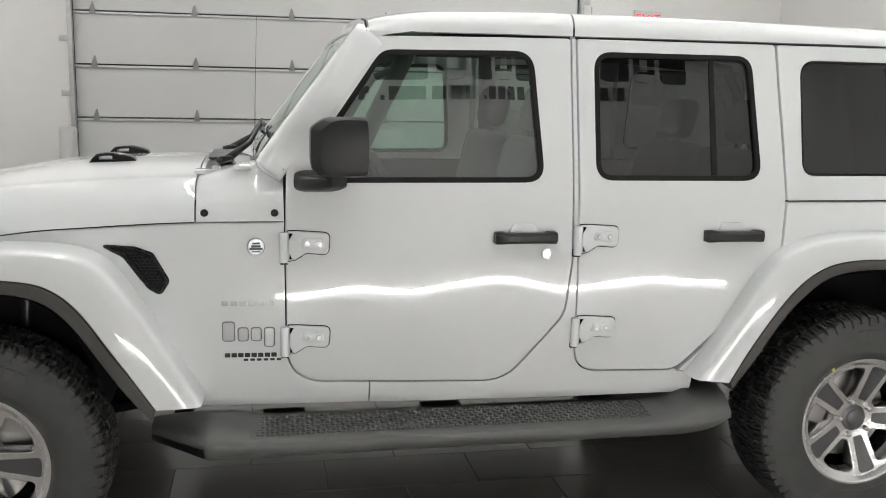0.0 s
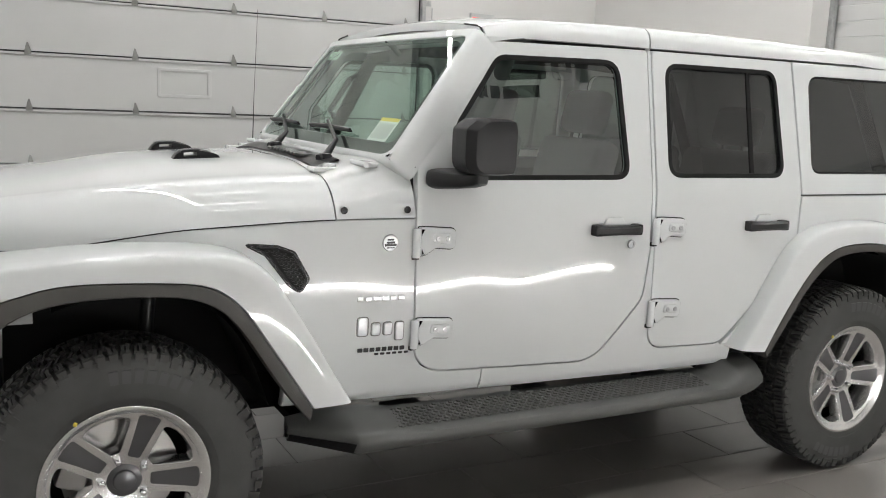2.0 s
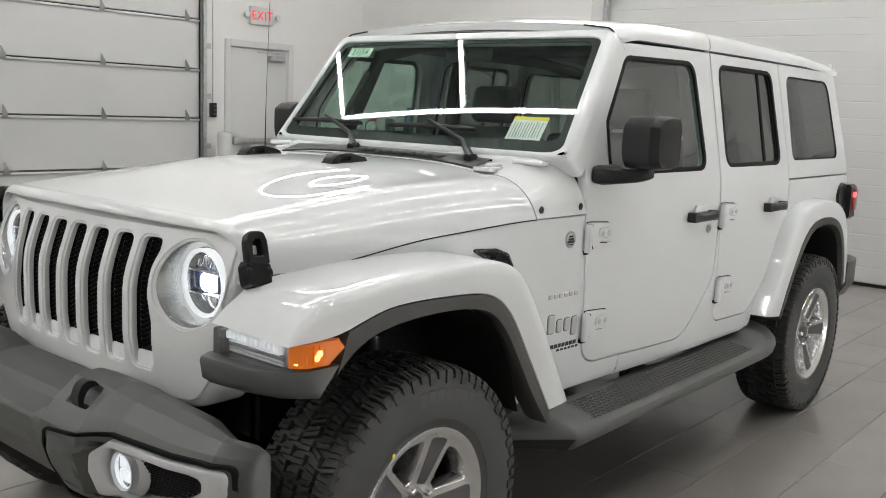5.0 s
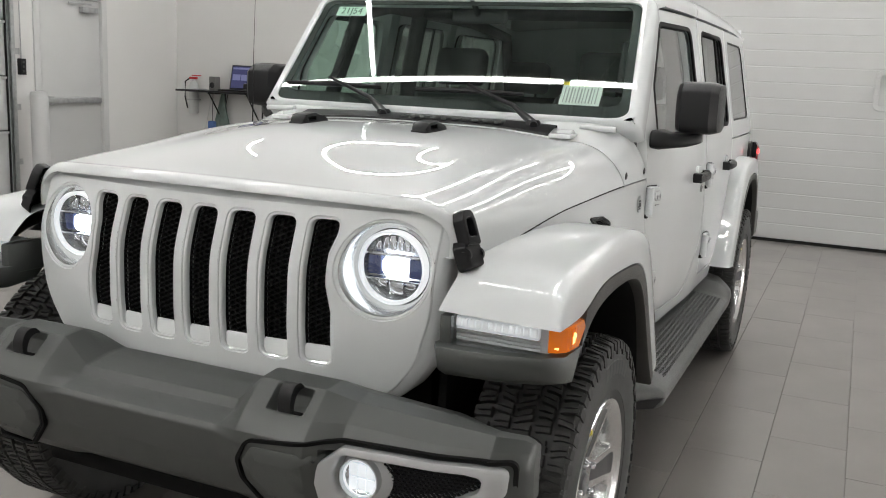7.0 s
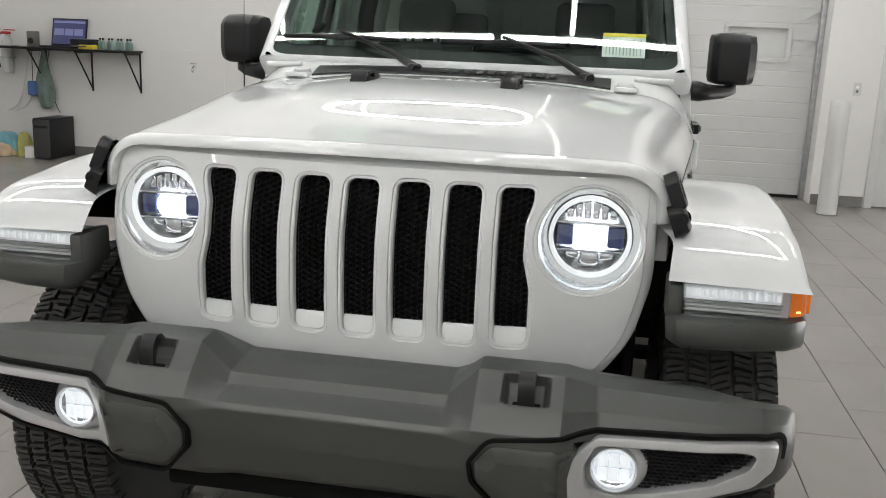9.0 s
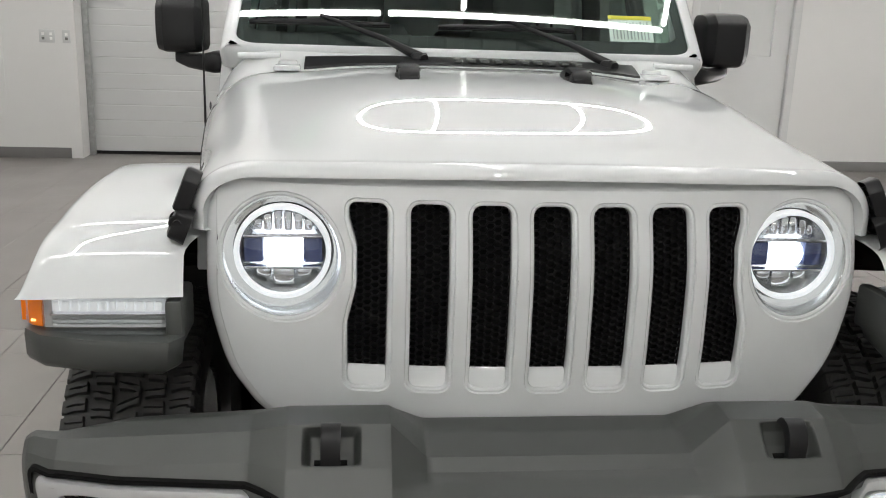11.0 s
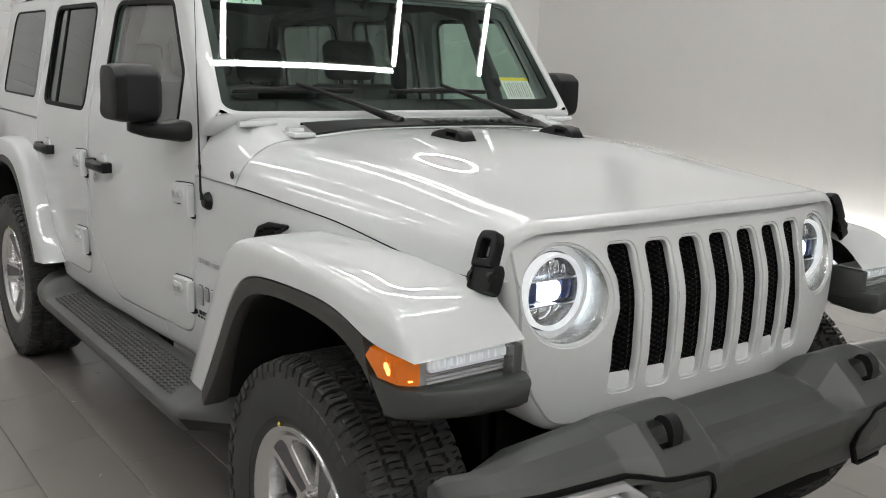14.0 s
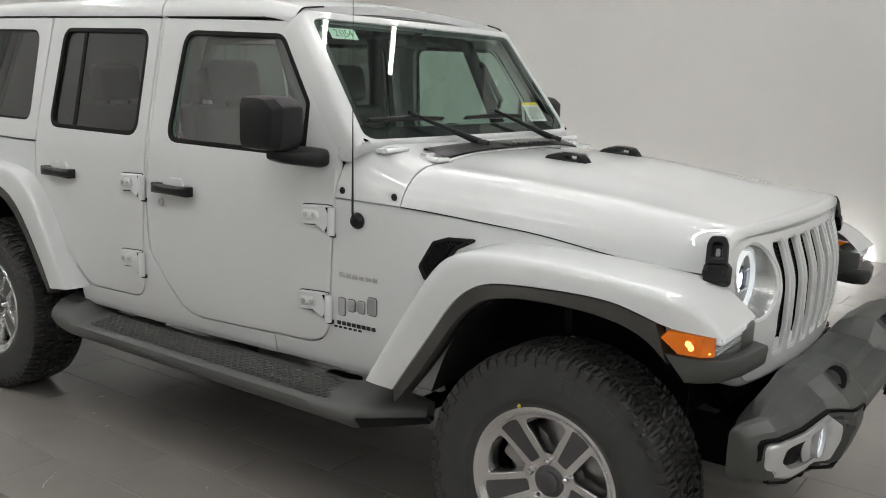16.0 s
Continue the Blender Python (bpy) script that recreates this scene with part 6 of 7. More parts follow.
# spare wheel cover volume behind the tailgate
Geo().lathe([(0.0, -0.24), (0.2, -0.24), (0.34, -0.23), (0.385, -0.18), (0.385, -0.06), (0.3, -0.02), (0.0, -0.02)], (-2.13, 0.05, 0.98), "x", 40).done("spare_tyre", TYRE, car)
for s in (1, -1):
    # tail lamps
    g = Geo()
    rows = []
    for z, o in ((0.955, 0.0), (0.97, 0.012), (1.13, 0.012), (1.145, 0.0)):
        rows.append([(-2.04, 0.80, z), (-2.04 + o * 0.3, 0.875 + o, z), (-2.13 - o, 0.872 + o, z), (-2.135 - o, 0.68, z)])
    tl = g.grid(rows, close_u=True, cap=True).done("tail_lamp", GLOSSBLACK, car, "black tail lamp housing with red lens", s=s)
    box("lens", (-2.15, 0.70, 1.0), (-2.075, 0.893, 1.125), REDLENS, tl, bevel=0.01, s=s)
    box("lit_cell", (-2.10, 0.885, 1.075), (-2.075, 0.898, 1.105), REDLIT, tl, bevel=0.004, s=s)
    # rear bumper corner
    g = Geo()
    rows = []
    for x, y in ((-1.96, 0.80), (-1.98, 0.925), (-2.10, 0.93), (-2.22, 0.90), (-2.27, 0.75), (-2.28, 0.0)):
        rows.append([(x + 0.02, y - 0.03, 0.74), (x, y, 0.725), (x, y, 0.60), (x + 0.02, y - 0.04, 0.53), (x + 0.1, max(0, y - 0.2), 0.53), (x + 0.1, max(0, y - 0.2), 0.74)])
    g.grid(rows, close_u=True, cap=True).done("rear_bumper", TRIM, car, "charcoal plastic rear bumper", s=s, sharp=50)
# fuel filler
Geo().lathe([(0.0, 0.012), (0.045, 0.012), (0.055, 0.016), (0.072, 0.014), (0.078, 0.0)], (-1.985, side(-1.985, 1.08), 1.08), "y", 32).done("fuel_filler", GLOSSBLACK, car, "round black fuel filler")

# ---- front bumper ----


MIDDLE = [(1.985, 0.66), (1.99, 0.726), (2.06, 0.727), (2.130, 0.714), (2.150, 0.696), (2.170, 0.690), (2.216, 0.682), (2.226, 0.670), (2.206, 0.59), (2.165, 0.51), (2.12, 0.475), (1.985, 0.49)]
HORN = [(1.985, 0.69), (2.01, 0.757), (2.07, 0.785), (2.135, 0.780), (2.195, 0.729), (2.215, 0.707), (2.230, 0.687), (2.233, 0.66), (2.206, 0.59), (2.16, 0.505), (2.12, 0.465), (1.985, 0.49)]
OUTER = [(1.98, 0.68), (2.02, 0.757), (2.06, 0.766), (2.11, 0.757), (2.155, 0.722), (2.170, 0.698), (2.179, 0.675), (2.178, 0.655), (2.158, 0.59), (2.13, 0.515), (2.10, 0.485), (1.98, 0.50)]
TURN_ = [(1.986, 0.68), (2.026, 0.748), (2.066, 0.756), (2.106, 0.748), (2.144, 0.715), (2.158, 0.692), (2.164, 0.672), (2.162, 0.652), (2.146, 0.6), (2.126, 0.54), (2.106, 0.52), (1.986, 0.53)]
CORNER = [(2.015, 0.7), (2.061, 0.735), (2.076, 0.746), (2.096, 0.74), (2.119, 0.715), (2.13, 0.692), (2.136, 0.672), (2.136, 0.652), (2.131, 0.62), (2.126, 0.59), (2.106, 0.57), (2.015, 0.57)]
TIP = [(2.018, 0.685), (2.026, 0.722), (2.041, 0.733), (2.058, 0.729), (2.08, 0.708), (2.089, 0.69), (2.094, 0.672), (2.094, 0.652), (2.09, 0.62), (2.084, 0.592), (2.066, 0.578), (2.018, 0.578)]
END = [(2.024, 0.68), (2.024, 0.705), (2.027, 0.714), (2.039, 0.711), (2.053, 0.696), (2.059, 0.685), (2.062, 0.672), (2.062, 0.652), (2.06, 0.63), (2.056, 0.608), (2.042, 0.598), (2.024, 0.598)]
STOPS = [(0.0, MIDDLE), (0.225, MIDDLE), (0.30, HORN), (0.46, HORN), (0.535, OUTER), (0.74, TURN_), (0.85, CORNER), (0.898, TIP), (0.918, END)]


def bumper_ring(a):
    a = min(abs(a), 0.918)
    for (a0, r0), (a1, r1) in zip(STOPS, STOPS[1:]):
        if a <= a1:
            k = (a - a0) / (a1 - a0)
            if a1 < 0.6:        # flat facets with a short rounding at both ends
                k = max(0.0, min(1.0, (k - 0.06) / 0.88)) * 0.8 + 0.2 * k * k * (3 - 2 * k)
            return [(p[0] + (q[0] - p[0]) * k, p[1] + (q[1] - p[1]) * k) for p, q in zip(r0, r1)]
    return END


def bumper_section(y):
    """The rounded section at y, sunk at the tow hook wells."""
    r = bumper_ring(y)
    w = max(0.0, min(1.0, (abs(y) - 0.341) / 0.016, (0.441 - abs(y)) / 0.016))
    w = w * w * (3 - 2 * w)
    (x3, z3), (x4, z4) = r[3], r[4]
    mid = [(x3 + (x4 - x3) * f - 0.68 * d * w, z3 + (z4 - z3) * f - 0.73 * d * w) for f, d in ((0.02, 0), (0.06, 0.0), (0.2, 0.020), (0.5, 0.028), (0.82, 0.026), (0.92, 0.0), (0.98, 0.0))]
    v = max(0.0, min(1.0, (abs(y) - 0.488) / 0.014, (0.845 - abs(y)) / 0.02))
    v = v * v * (3 - 2 * v) * 0.062
    (x6, z6), (x7, z7), (x8, z8), (x9, z9) = r[6:10]
    face = [(x6, z6), (x6 + (x7 - x6) * 0.2, z6 + (z7 - z6) * 0.2), (x6 + (x7 - x6) * 0.3 - v, z6 + (z7 - z6) * 0.3), (x7 - v, z7), (x8 - v, z8), (x8 + (x9 - x8) * 0.5 - v, z8 + (z9 - z8) * 0.5), (x8 + (x9 - x8) * 0.6, z8 + (z9 - z8) * 0.6), (x9, z9)]
    return chaikin(chaikin(r[:4] + mid + r[4:6] + face + r[10:], 1, 0.1), 1, 0.22)


ys_ = sorted(list(np.linspace(-0.918, 0.918, 151)) + [sg * y for sg in (-1, 1) for y in list(np.arange(0.330, 0.452, 0.003)) + [0.489, 0.492, 0.495, 0.498, 0.501, 0.828, 0.833, 0.838, 0.843, 0.226, 0.232, 0.24, 0.288, 0.294, 0.3, 0.463, 0.469, 0.528, 0.534]])
g = Geo().grid([[(x, y, z) for x, z in bumper_section(y)] for y in ys_], close_u=True, cap=True)
g.even = True
bumper = g.done("front_bumper", TRIM, car, "charcoal grained plastic front bumper", sharp=50)


def bumper_face(y):
    return bumper_ring(y)[7][0]


def on_bumper(off):
    return lambda u, v, d: (bumper_face(u) + off - d - max(0, 0.66 - v) * 0.28, u, v)


for s in (1, -1):
    # pod beside the fog lamp
    pod = rpoly([(0.305, 0.57, 0.03), (0.30, 0.615, 0.03), (0.335, 0.662, 0.03), (0.50, 0.668, 0.02), (0.50, 0.52, 0.02), (0.36, 0.51, 0.04)], 6, 0.04)
    g = panel_geo(pod, [], on_bumper(0.013), edge=((0.034, 0), (0.030, 0.0008), (0.012, 0.006), (0.003, 0.012), (0.0, 0.03)), cut=0.03)
    g.front, g.even = [], True
    g.done("fog_pod", TRIM, bumper, s=s)
    rim_ = rpoly([(0.292, 0.57, 0.03), (0.287, 0.618, 0.03), (0.325, 0.676, 0.04), (0.50, 0.697, 0.03), (0.83, 0.703, 0.03), (0.897, 0.698, 0.025), (0.895, 0.612, 0.04), (0.85, 0.570, 0.05), (0.72, 0.531, 0.08), (0.58, 0.510, 0.08), (0.355, 0.497, 0.04)], 8, 0.03)
    # slightly raised dark ring standing in for a shaded groove
    panel_geo(rim_, [loop_offset(rim_, 0.008)], on_bumper(0.0035), edge=((0.001, 0), (0, 0.0), (0, 0.012)), cut=0.05).done("pod_groove", DARK, bumper, s=s)
    bez = rpoly([(0.484, 0.532, 0.02), (0.476, 0.60, 0.02), (0.490, 0.648, 0.02), (0.535, 0.685, 0.02), (0.82, 0.690, 0.02), (0.882, 0.686, 0.025), (0.880, 0.622, 0.035), (0.84, 0.584, 0.05), (0.72, 0.546, 0.08), (0.58, 0.524, 0.06)], 8, 0.03)
    inn = rpoly([(0.520, 0.560, 0.025), (0.512, 0.62, 0.025), (0.532, 0.664, 0.02), (0.80, 0.668, 0.015), (0.838, 0.663, 0.015), (0.826, 0.630, 0.03), (0.76, 0.592, 0.05), (0.66, 0.565, 0.06), (0.58, 0.551, 0.04)], 8, 0.03)
    fb = panel_geo(bez, [inn], on_bumper(0.010), edge=((0.01, 0), (0.003, 0.003), (0, 0.01), (0, 0.03)), hole_edge=((0.006, 0), (0.001, 0.003), (0, 0.012), (-0.006, 0.06)), cut=0.04).done("fog_bezel", FOGTRIM, bumper, "satin silver fog lamp bezel", s=s)
    panel_geo(loop_offset(inn, -0.004), [], on_bumper(-0.045), edge=((0.001, 0), (0, 0.0), (0, 0.006)), cut=0.04).done("fog_recess", GLOSSBLACK, fb, s=s)
    cx, cy, cz = bumper_face(0.575) - 0.004, 0.570, 0.614
    Geo().lathe([(0.066, -0.03), (0.062, -0.022), (0.047, -0.012), (0.0465, 0.006), (0.044, 0.007), (0.043, -0.01)], (cx, cy, cz), "x", 40).done("fog_bowl", FOGTRIM, fb, s=s)
    fo_ = Geo().lathe([(0.045, -0.004), (0.036, -0.014), (0.018, -0.020), (0.0, -0.022)], (cx, cy, cz), "x", 32).done("fog_lamp", CHROME, fb, "lit white fog lamp", s=s)
    for dy in (-0.021, 0.0, 0.021):
        for dz in (-0.018, 0.012):
            box("lit_cell", (cx - 0.014, cy + dy - 0.0099, cz + dz - 0.0125), (cx - 0.008, cy + dy + 0.0099, cz + dz + 0.0155), FOGLIT, fo_, bevel=0.003, s=s)
    Geo().lathe([(0.041, -0.005), (0.041, -0.001), (0.0375, -0.001), (0.0375, -0.005)], (cx, cy, cz), "x", 32).done("fog_rim", FOGLIT, fo_, s=s)
    Geo().lathe([(0.045, 0.008), (0.03, 0.014), (0.0, 0.017)], (cx, cy, cz), "x", 32).done("fog_lens", CLEAR, fb, s=s).visible_shadow = False
    g = Geo()
    inner = loop_offset(inn, -0.004)
    for r_ in range(18):
        for c_ in range(18):
            u, v = 0.625 + c_ * 0.0125 + (r_ % 2) * 0.00625, 0.55 + r_ * 0.0085
            if inside_loop(inner, u, v):
                g.grid([[(bumper_face(u) - 0.014 - dd - max(0, 0.66 - v) * 0.28, u + rr * math.cos(k * math.pi / 3), v + 0.6 * rr * math.sin(k * math.pi / 3)) for k in range(6)] for rr, dd in ((0.0076, 0), (0.0056, 0), (0.0052, 0.006))], close_u=True)
    g.done("fog_mesh", TRIMDARK, fb, s=s, sharp=20)
    # tow hook in its well
    # solid dark block in place of the shaded slot under the hook
    box("hook_slot", (2.13, 0.366, 0.70), (2.172, 0.420, 0.726), DARK, bumper, s=s)
    hk = smooth_curve([(2.122, 0.735), (2.126, 0.762), (2.146, 0.784), (2.172, 0.780), (2.186, 0.752), (2.182, 0.712)], 4)
    Geo().grid([[(x + dx, 0.393 + dy, z + dz) for dx, dy, dz in ((-0.008, -0.016, -0.009), (0.006, -0.016, 0.007), (0.006, 0.016, 0.007), (-0.008, 0.016, -0.009))] for x, z in hk], close_u=True, cap=True).done("tow_hook", TRIMDARK, car, "black steel tow hook", s=s)

# ---- side steps ----
for s in (1, -1):
    g = Geo()
    rows = []
    for x in np.concatenate([np.linspace(0.985, 0.83, 12), [0.82, 0.81, 0.80, 0.77, 0.74, 0.71], np.linspace(0.68, -0.72, 24), np.linspace(-0.75, -0.985, 14)]):
        q = max(0.0, (x - 0.805) / 0.18)
        r = max(0.0, (-x - 0.78) / 0.2)
        lump_f = max(0.0, min(1.0, (x - 0.62) / 0.12)) if x > 0 else 0
        lump_r = max(0.0, min(1.0, (-x - 0.76) / 0.08))
        up = 0.022 * lump_f + 0.05 * lump_r - 0.02 * q * q
        yo = 0.957 - 0.165 * q - 0.03 * r ** 3      # the front end is cut off at a slant
        lo = 0.398 + 0.03 * r ** 2 + 0.02 * q
        n_, u_ = (yo - 0.74) / 0.222, 0.045 * min(1.0, q * 5)
        rows.append([(x, 0.74, 0.455), (x, 0.74 + 0.02 * n_, 0.483 + up * 0.9), (x, 0.74 + 0.06 * n_, 0.485 + up), (x, 0.74 + 0.16 * n_, 0.470 + up * 0.9), (x, yo - 0.02 * n_, 0.460 + up * 0.5), (x, yo - 0.004, 0.451 + up * 0.35), (x, yo, 0.435 + up * 0.2),
                     (x, yo - 0.005 - u_, lo + 0.015), (x, max(0.742, yo - 0.025 - u_), lo), (x, 0.74 + 0.11 * n_ * (1 - u_ * 10), lo), (x, 0.74, lo + 0.03)])
    g.grid(rows, close_u=True, cap=True)
    stp = g.done("side_step", STEPTRIM, car, "charcoal plastic running board", s=s, sharp=45)
    # black skin over the slanted end, for the shade on its underside
    g = Geo()
    rows = []
    for q in np.linspace(0.03, 0.98, 9):
        x, yo = 0.805 + 0.18 * q, 0.957 - 0.165 * q
        rows.append([(x + 0.66 * o, yo + 0.75 * o - dy, z) for z, dy, o in ((0.442, 0.004, 0.0), (0.442, 0.0, 0.005), (0.426, 0.012, 0.005), (0.400 + 0.012 * q, 0.03, 0.004), (0.400 + 0.012 * q, 0.04, 0.0))])
    g.grid(rows, close_u=True, cap=True).done("step_end", GLOSSBLACK, stp, "slanted step end, blackened to stand for its shade", s=s)
    g = Geo()
    for i in range(84):
        for j in range(8):
            x, y = 0.665 - i * 0.0162, 0.806 + j * 0.0164
            zt = 0.485 - (y - 0.80) * 0.145
            sl = math.pi / 4 if (i + j) % 2 else -math.pi / 4
            o = len(g.v)
            for grow, dz in ((1.0, -0.001), (0.68, 0.0042)):
                for k in range(4):
                    a = k * math.pi / 2 + sl
                    rr = (0.0098 if k % 2 == 0 else 0.0040) * grow
                    g.v.append((x + rr * math.cos(a), y + rr * math.sin(a), zt + dz))
            g.f += [(o + 4, o + 5, o + 6, o + 7)] + [(o + k, o + (k + 1) % 4, o + 4 + (k + 1) % 4, o + 4 + k) for k in range(4)]
    tagged(g.done("step_tread", STEPTRIM, stp, "raised anti-slip studs", s=s), kind="stuff")
    for x in (0.02, -0.55, 0.56):
        box("step_bracket", (x - 0.07, 0.70, 0.42), (x + 0.07, 0.775, 0.480), GLOSSBLACK, stp, s=s)
    for x in (0.9, -0.95):
        box("step_support", (x - 0.03, 0.45, 0.42), (x + 0.03, 0.76, 0.45), DARK, stp, s=s)

    # ---- door mirrors ----
    g = Geo()
    rows = []
    for t, xf, h in ((0.0, 0.425, 0.070), (0.03, 0.446, 0.083), (0.16, 0.474, 0.0905), (0.5, 0.480, 0.092), (0.80, 0.478, 0.0905), (0.965, 0.452, 0.084), (1.0, 0.43, 0.070)):
        y, zc = 0.838 + 0.154 * t, 1.383
        rows.append([(x, y, z) for x, z in chaikin([(0.312, zc - h), (0.306, zc - h + 0.01), (0.306, zc + h - 0.01), (0.314, zc + h), (xf - 0.045, zc + h), (xf - 0.004, zc + h - 0.03), (xf, zc + h - 0.04), (xf, zc - h + 0.03), (xf - 0.03, zc - h)], 2, 0.2)])
    mir = Geo().grid(rows, close_u=True, cap=True).done("door_mirror", TRIMDARK, car, "black plastic door mirror", s=s, sharp=28)
    g = Geo()
    gl_ = rpoly([(0.852, 1.303, 0.02), (0.982, 1.303, 0.025), (0.982, 1.46, 0.025), (0.852, 1.46, 0.02)], 5, 0.05)
    panel_geo(gl_, [], lambda u, v, d: (0.3055 + d, u, v), edge=((0.002, 0), (0, 0.002), (0, 0.006)), cut=0.1).done("mirror_glass", CHROME, mir, "silver mirror glass", s=s)
    g = Geo()
    rows = []
    for y, x0, x1, z0, z1 in ((0.775, 0.375, 0.52, 1.235, 1.30), (0.80, 0.37, 0.525, 1.232, 1.303), (0.84, 0.38, 0.50, 1.238, 1.292), (0.89, 0.375, 0.46, 1.245, 1.29), (0.92, 0.365, 0.43, 1.255, 1.296), (0.935, 0.375, 0.415, 1.262, 1.294)):
        xm, zm, w, h = (x0 + x1) / 2, (z0 + z1) / 2, (x1 - x0) / 2, (z1 - z0) / 2
        rows.append([(xm + w * math.copysign(abs(math.cos(a)) ** 0.5, math.cos(a)), y, zm + h * math.copysign(abs(math.sin(a)) ** 0.5, math.sin(a))) for a in np.linspace(0, 2 * math.pi, 20, endpoint=False)])
    Geo().grid(rows, close_u=True, cap=True).done("mirror_arm", TRIMDARK, mir, s=s, sharp=50)

# ---- wheels ----
R = 0.405


def wheel_meshes():
    """The parts of one wheel round the origin, outer face towards +y."""
    parts = []
    tyre = Geo().lathe([(0.232, 0.105), (0.238, 0.117), (0.246, 0.121), (0.262, 0.125), (0.262, 0.1265), (0.30, 0.131), (0.335, 0.130), (0.362, 0.1265), (0.372, 0.1245), (0.378, 0.126), (0.385, 0.121), (0.388, 0.112), (0.389, 0.09), (0.3905, 0.0),
                        (0.389, -0.09), (0.385, -0.121), (0.335, -0.130), (0.262, -0.125), (0.232, -0.105)], (0, 0, 0), "y", 96)
    parts.append(("tyre", tyre, TYRE, "black all-terrain tyre", None))
    tr = Geo()

    def lug(a0, a1, y0, y1, skew, r0, r1, notch=0.0):
        o = len(tr.v)
        for rr, k in ((r0, 1.06), (r1, 1.0)):
            am, ym = (a0 + a1) / 2, (y0 + y1) / 2
            for u, v in ((-1, -1), (1, -1), (1.0 - notch, 0.1), (1, 1), (-1, 1), (-1.0 + notch, -0.1)):
                a = am + (a1 - a0) / 2 * u * k + skew * v
                y = ym + (y1 - y0) / 2 * v * k
                drop = max(0.0, abs(y) - 0.085) * 0.22
                tr.v.append(((rr - drop) * math.cos(a), y, (rr - drop) * math.sin(a)))
        tr.f.append(tuple(o + 6 + k for k in range(6)))
        tr.f += [(o + k, o + (k + 1) % 6, o + 6 + (k + 1) % 6, o + 6 + k) for k in range(6)]
    n = 70
    st_ = 2 * math.pi / n
    rnd = random.Random(4)
    for i in range(n):
        a = i * st_
        for j, (y0, y1, sk, off) in enumerate(((-0.122, -0.081, 0.014, 0.0), (-0.070, -0.031, -0.020, 0.45), (-0.021, 0.021, 0.022, 0.1), (0.031, 0.070, -0.020, 0.6), (0.081, 0.122, 0.014, 0.3))):
            w = st_ * (0.74 if j in (0, 4) else 0.78) * rnd.uniform(0.93, 1.0)
            aa = a + off * st_
            skew, notch, top_ = sk * rnd.uniform(-0.5, 1.1), rnd.uniform(0.2, 0.5), R - 0.0015 * (i % 3 == 0)
            ins, out_ = rnd.uniform(0.0, 0.004), rnd.uniform(0.0, 0.004)
            cut_ = 0.47 + 0.06 * rnd.random()
            lug(aa, aa + w * (cut_ - 0.035), y0 + ins, y1, skew, 0.386, top_, notch)      # each block is split by a sipe
            lug(aa + w * (cut_ + 0.035), aa + w, y0, y1 - out_, skew, 0.386, top_, notch)
        # shoulder lugs wrapped on the sidewall
        for sg in (1, -1):
            aa = a + 0.3 * st_ * (sg > 0)
            long_ = 0.033 if i % 2 else 0.020
            w = st_ * 0.72
            o = len(tr.v)
            for a2 in (aa + 0.05 * st_, aa + w):
                for rr, y in ((0.397, 0.118), (0.392, 0.1275), (0.392 - long_, 0.1315), (0.392 - long_, 0.122), (0.385, 0.112)):
                    tr.v.append((rr * math.cos(a2), sg * y, rr * math.sin(a2)))
            tr.f += [(o + k, o + (k + 1) % 5, o + 5 + (k + 1) % 5, o + 5 + k) for k in range(5)]
            tr.f += [tuple(o + k for k in range(5)), tuple(o + 5 + k for k in range(5))]
    parts.append(("tread", tr, TREAD, "all-terrain tread blocks", "stuff"))
    # raised sidewall marks, as plain bars
    for c0_ in (math.radians(62), math.radians(242)):
        for k in range(7):
            a = c0_ + k * 0.105
            mk = Geo()
            mk.grid([[(rr * math.cos(a + t * 0.075), 0.1318 - 0.0022 * (abs(rr - 0.325) / 0.03) ** 2 - dd, rr * math.sin(a + t * 0.075)) for t in (0, 0.25, 0.5, 0.75, 1)] for rr, dd in ((0.304, 0.003), (0.306, 0), (0.325, 0), (0.344, 0), (0.346, 0.003))])
            parts.append(("sidewall_mark", mk, LETTER, "", None))
    rim = Geo().lathe([(0.236, 0.105), (0.240, 0.118), (0.2375, 0.1230), (0.2300, 0.1235), (0.2260, 0.1205), (0.2150, 0.1125), (0.2075, 0.1050), (0.203, 0.085), (0.203, 0.02), (0.21, -0.10)], (0, 0, 0), "y", 80)
    def face_y(u, v):
        return lerp_table([(0.0, 0.070), (0.05, 0.074), (0.10, 0.084), (0.15, 0.094), (0.19, 0.1015), (0.212, 0.1085), (0.228, 0.119), (0.24, 0.121)], math.hypot(u, v))

    def on_face(off):
        return lambda u, v, d: (u, face_y(u, v) + off - d, v)

    def turned(corners, deg):
        c_, s_ = math.cos(radians(deg)), math.sin(radians(deg))
        return [(r * c_ - t * s_, r * s_ + t * c_, rad) for r, t, rad in corners]
    windows = [rpoly(turned([(0.088, -0.013, 0.008), (0.182, -0.070, 0.016), (0.197, -0.036, 0.03), (0.201, 0.0, 0.05), (0.197, 0.036, 0.03), (0.182, 0.070, 0.016), (0.088, 0.013, 0.008)], 126 + 72 * i), 5, 0.02) for i in range(5)]
    disc_edge = [np.array((0.229 * math.cos(k * math.pi / 36), 0.229 * math.sin(k * math.pi / 36))) for k in range(72)]
    plate_ = panel_geo(disc_edge, windows, on_face(0.0), edge=((0.001, 0), (0, 0.0005), (0, 0.006)), hole_edge=((0.0045, 0), (0.0015, 0.0015), (0, 0.005), (-0.004, 0.050)), cut=0.03)
    parts.append(("spokes", plate_, ALLOY, "machined five-spoke wheel face", None))
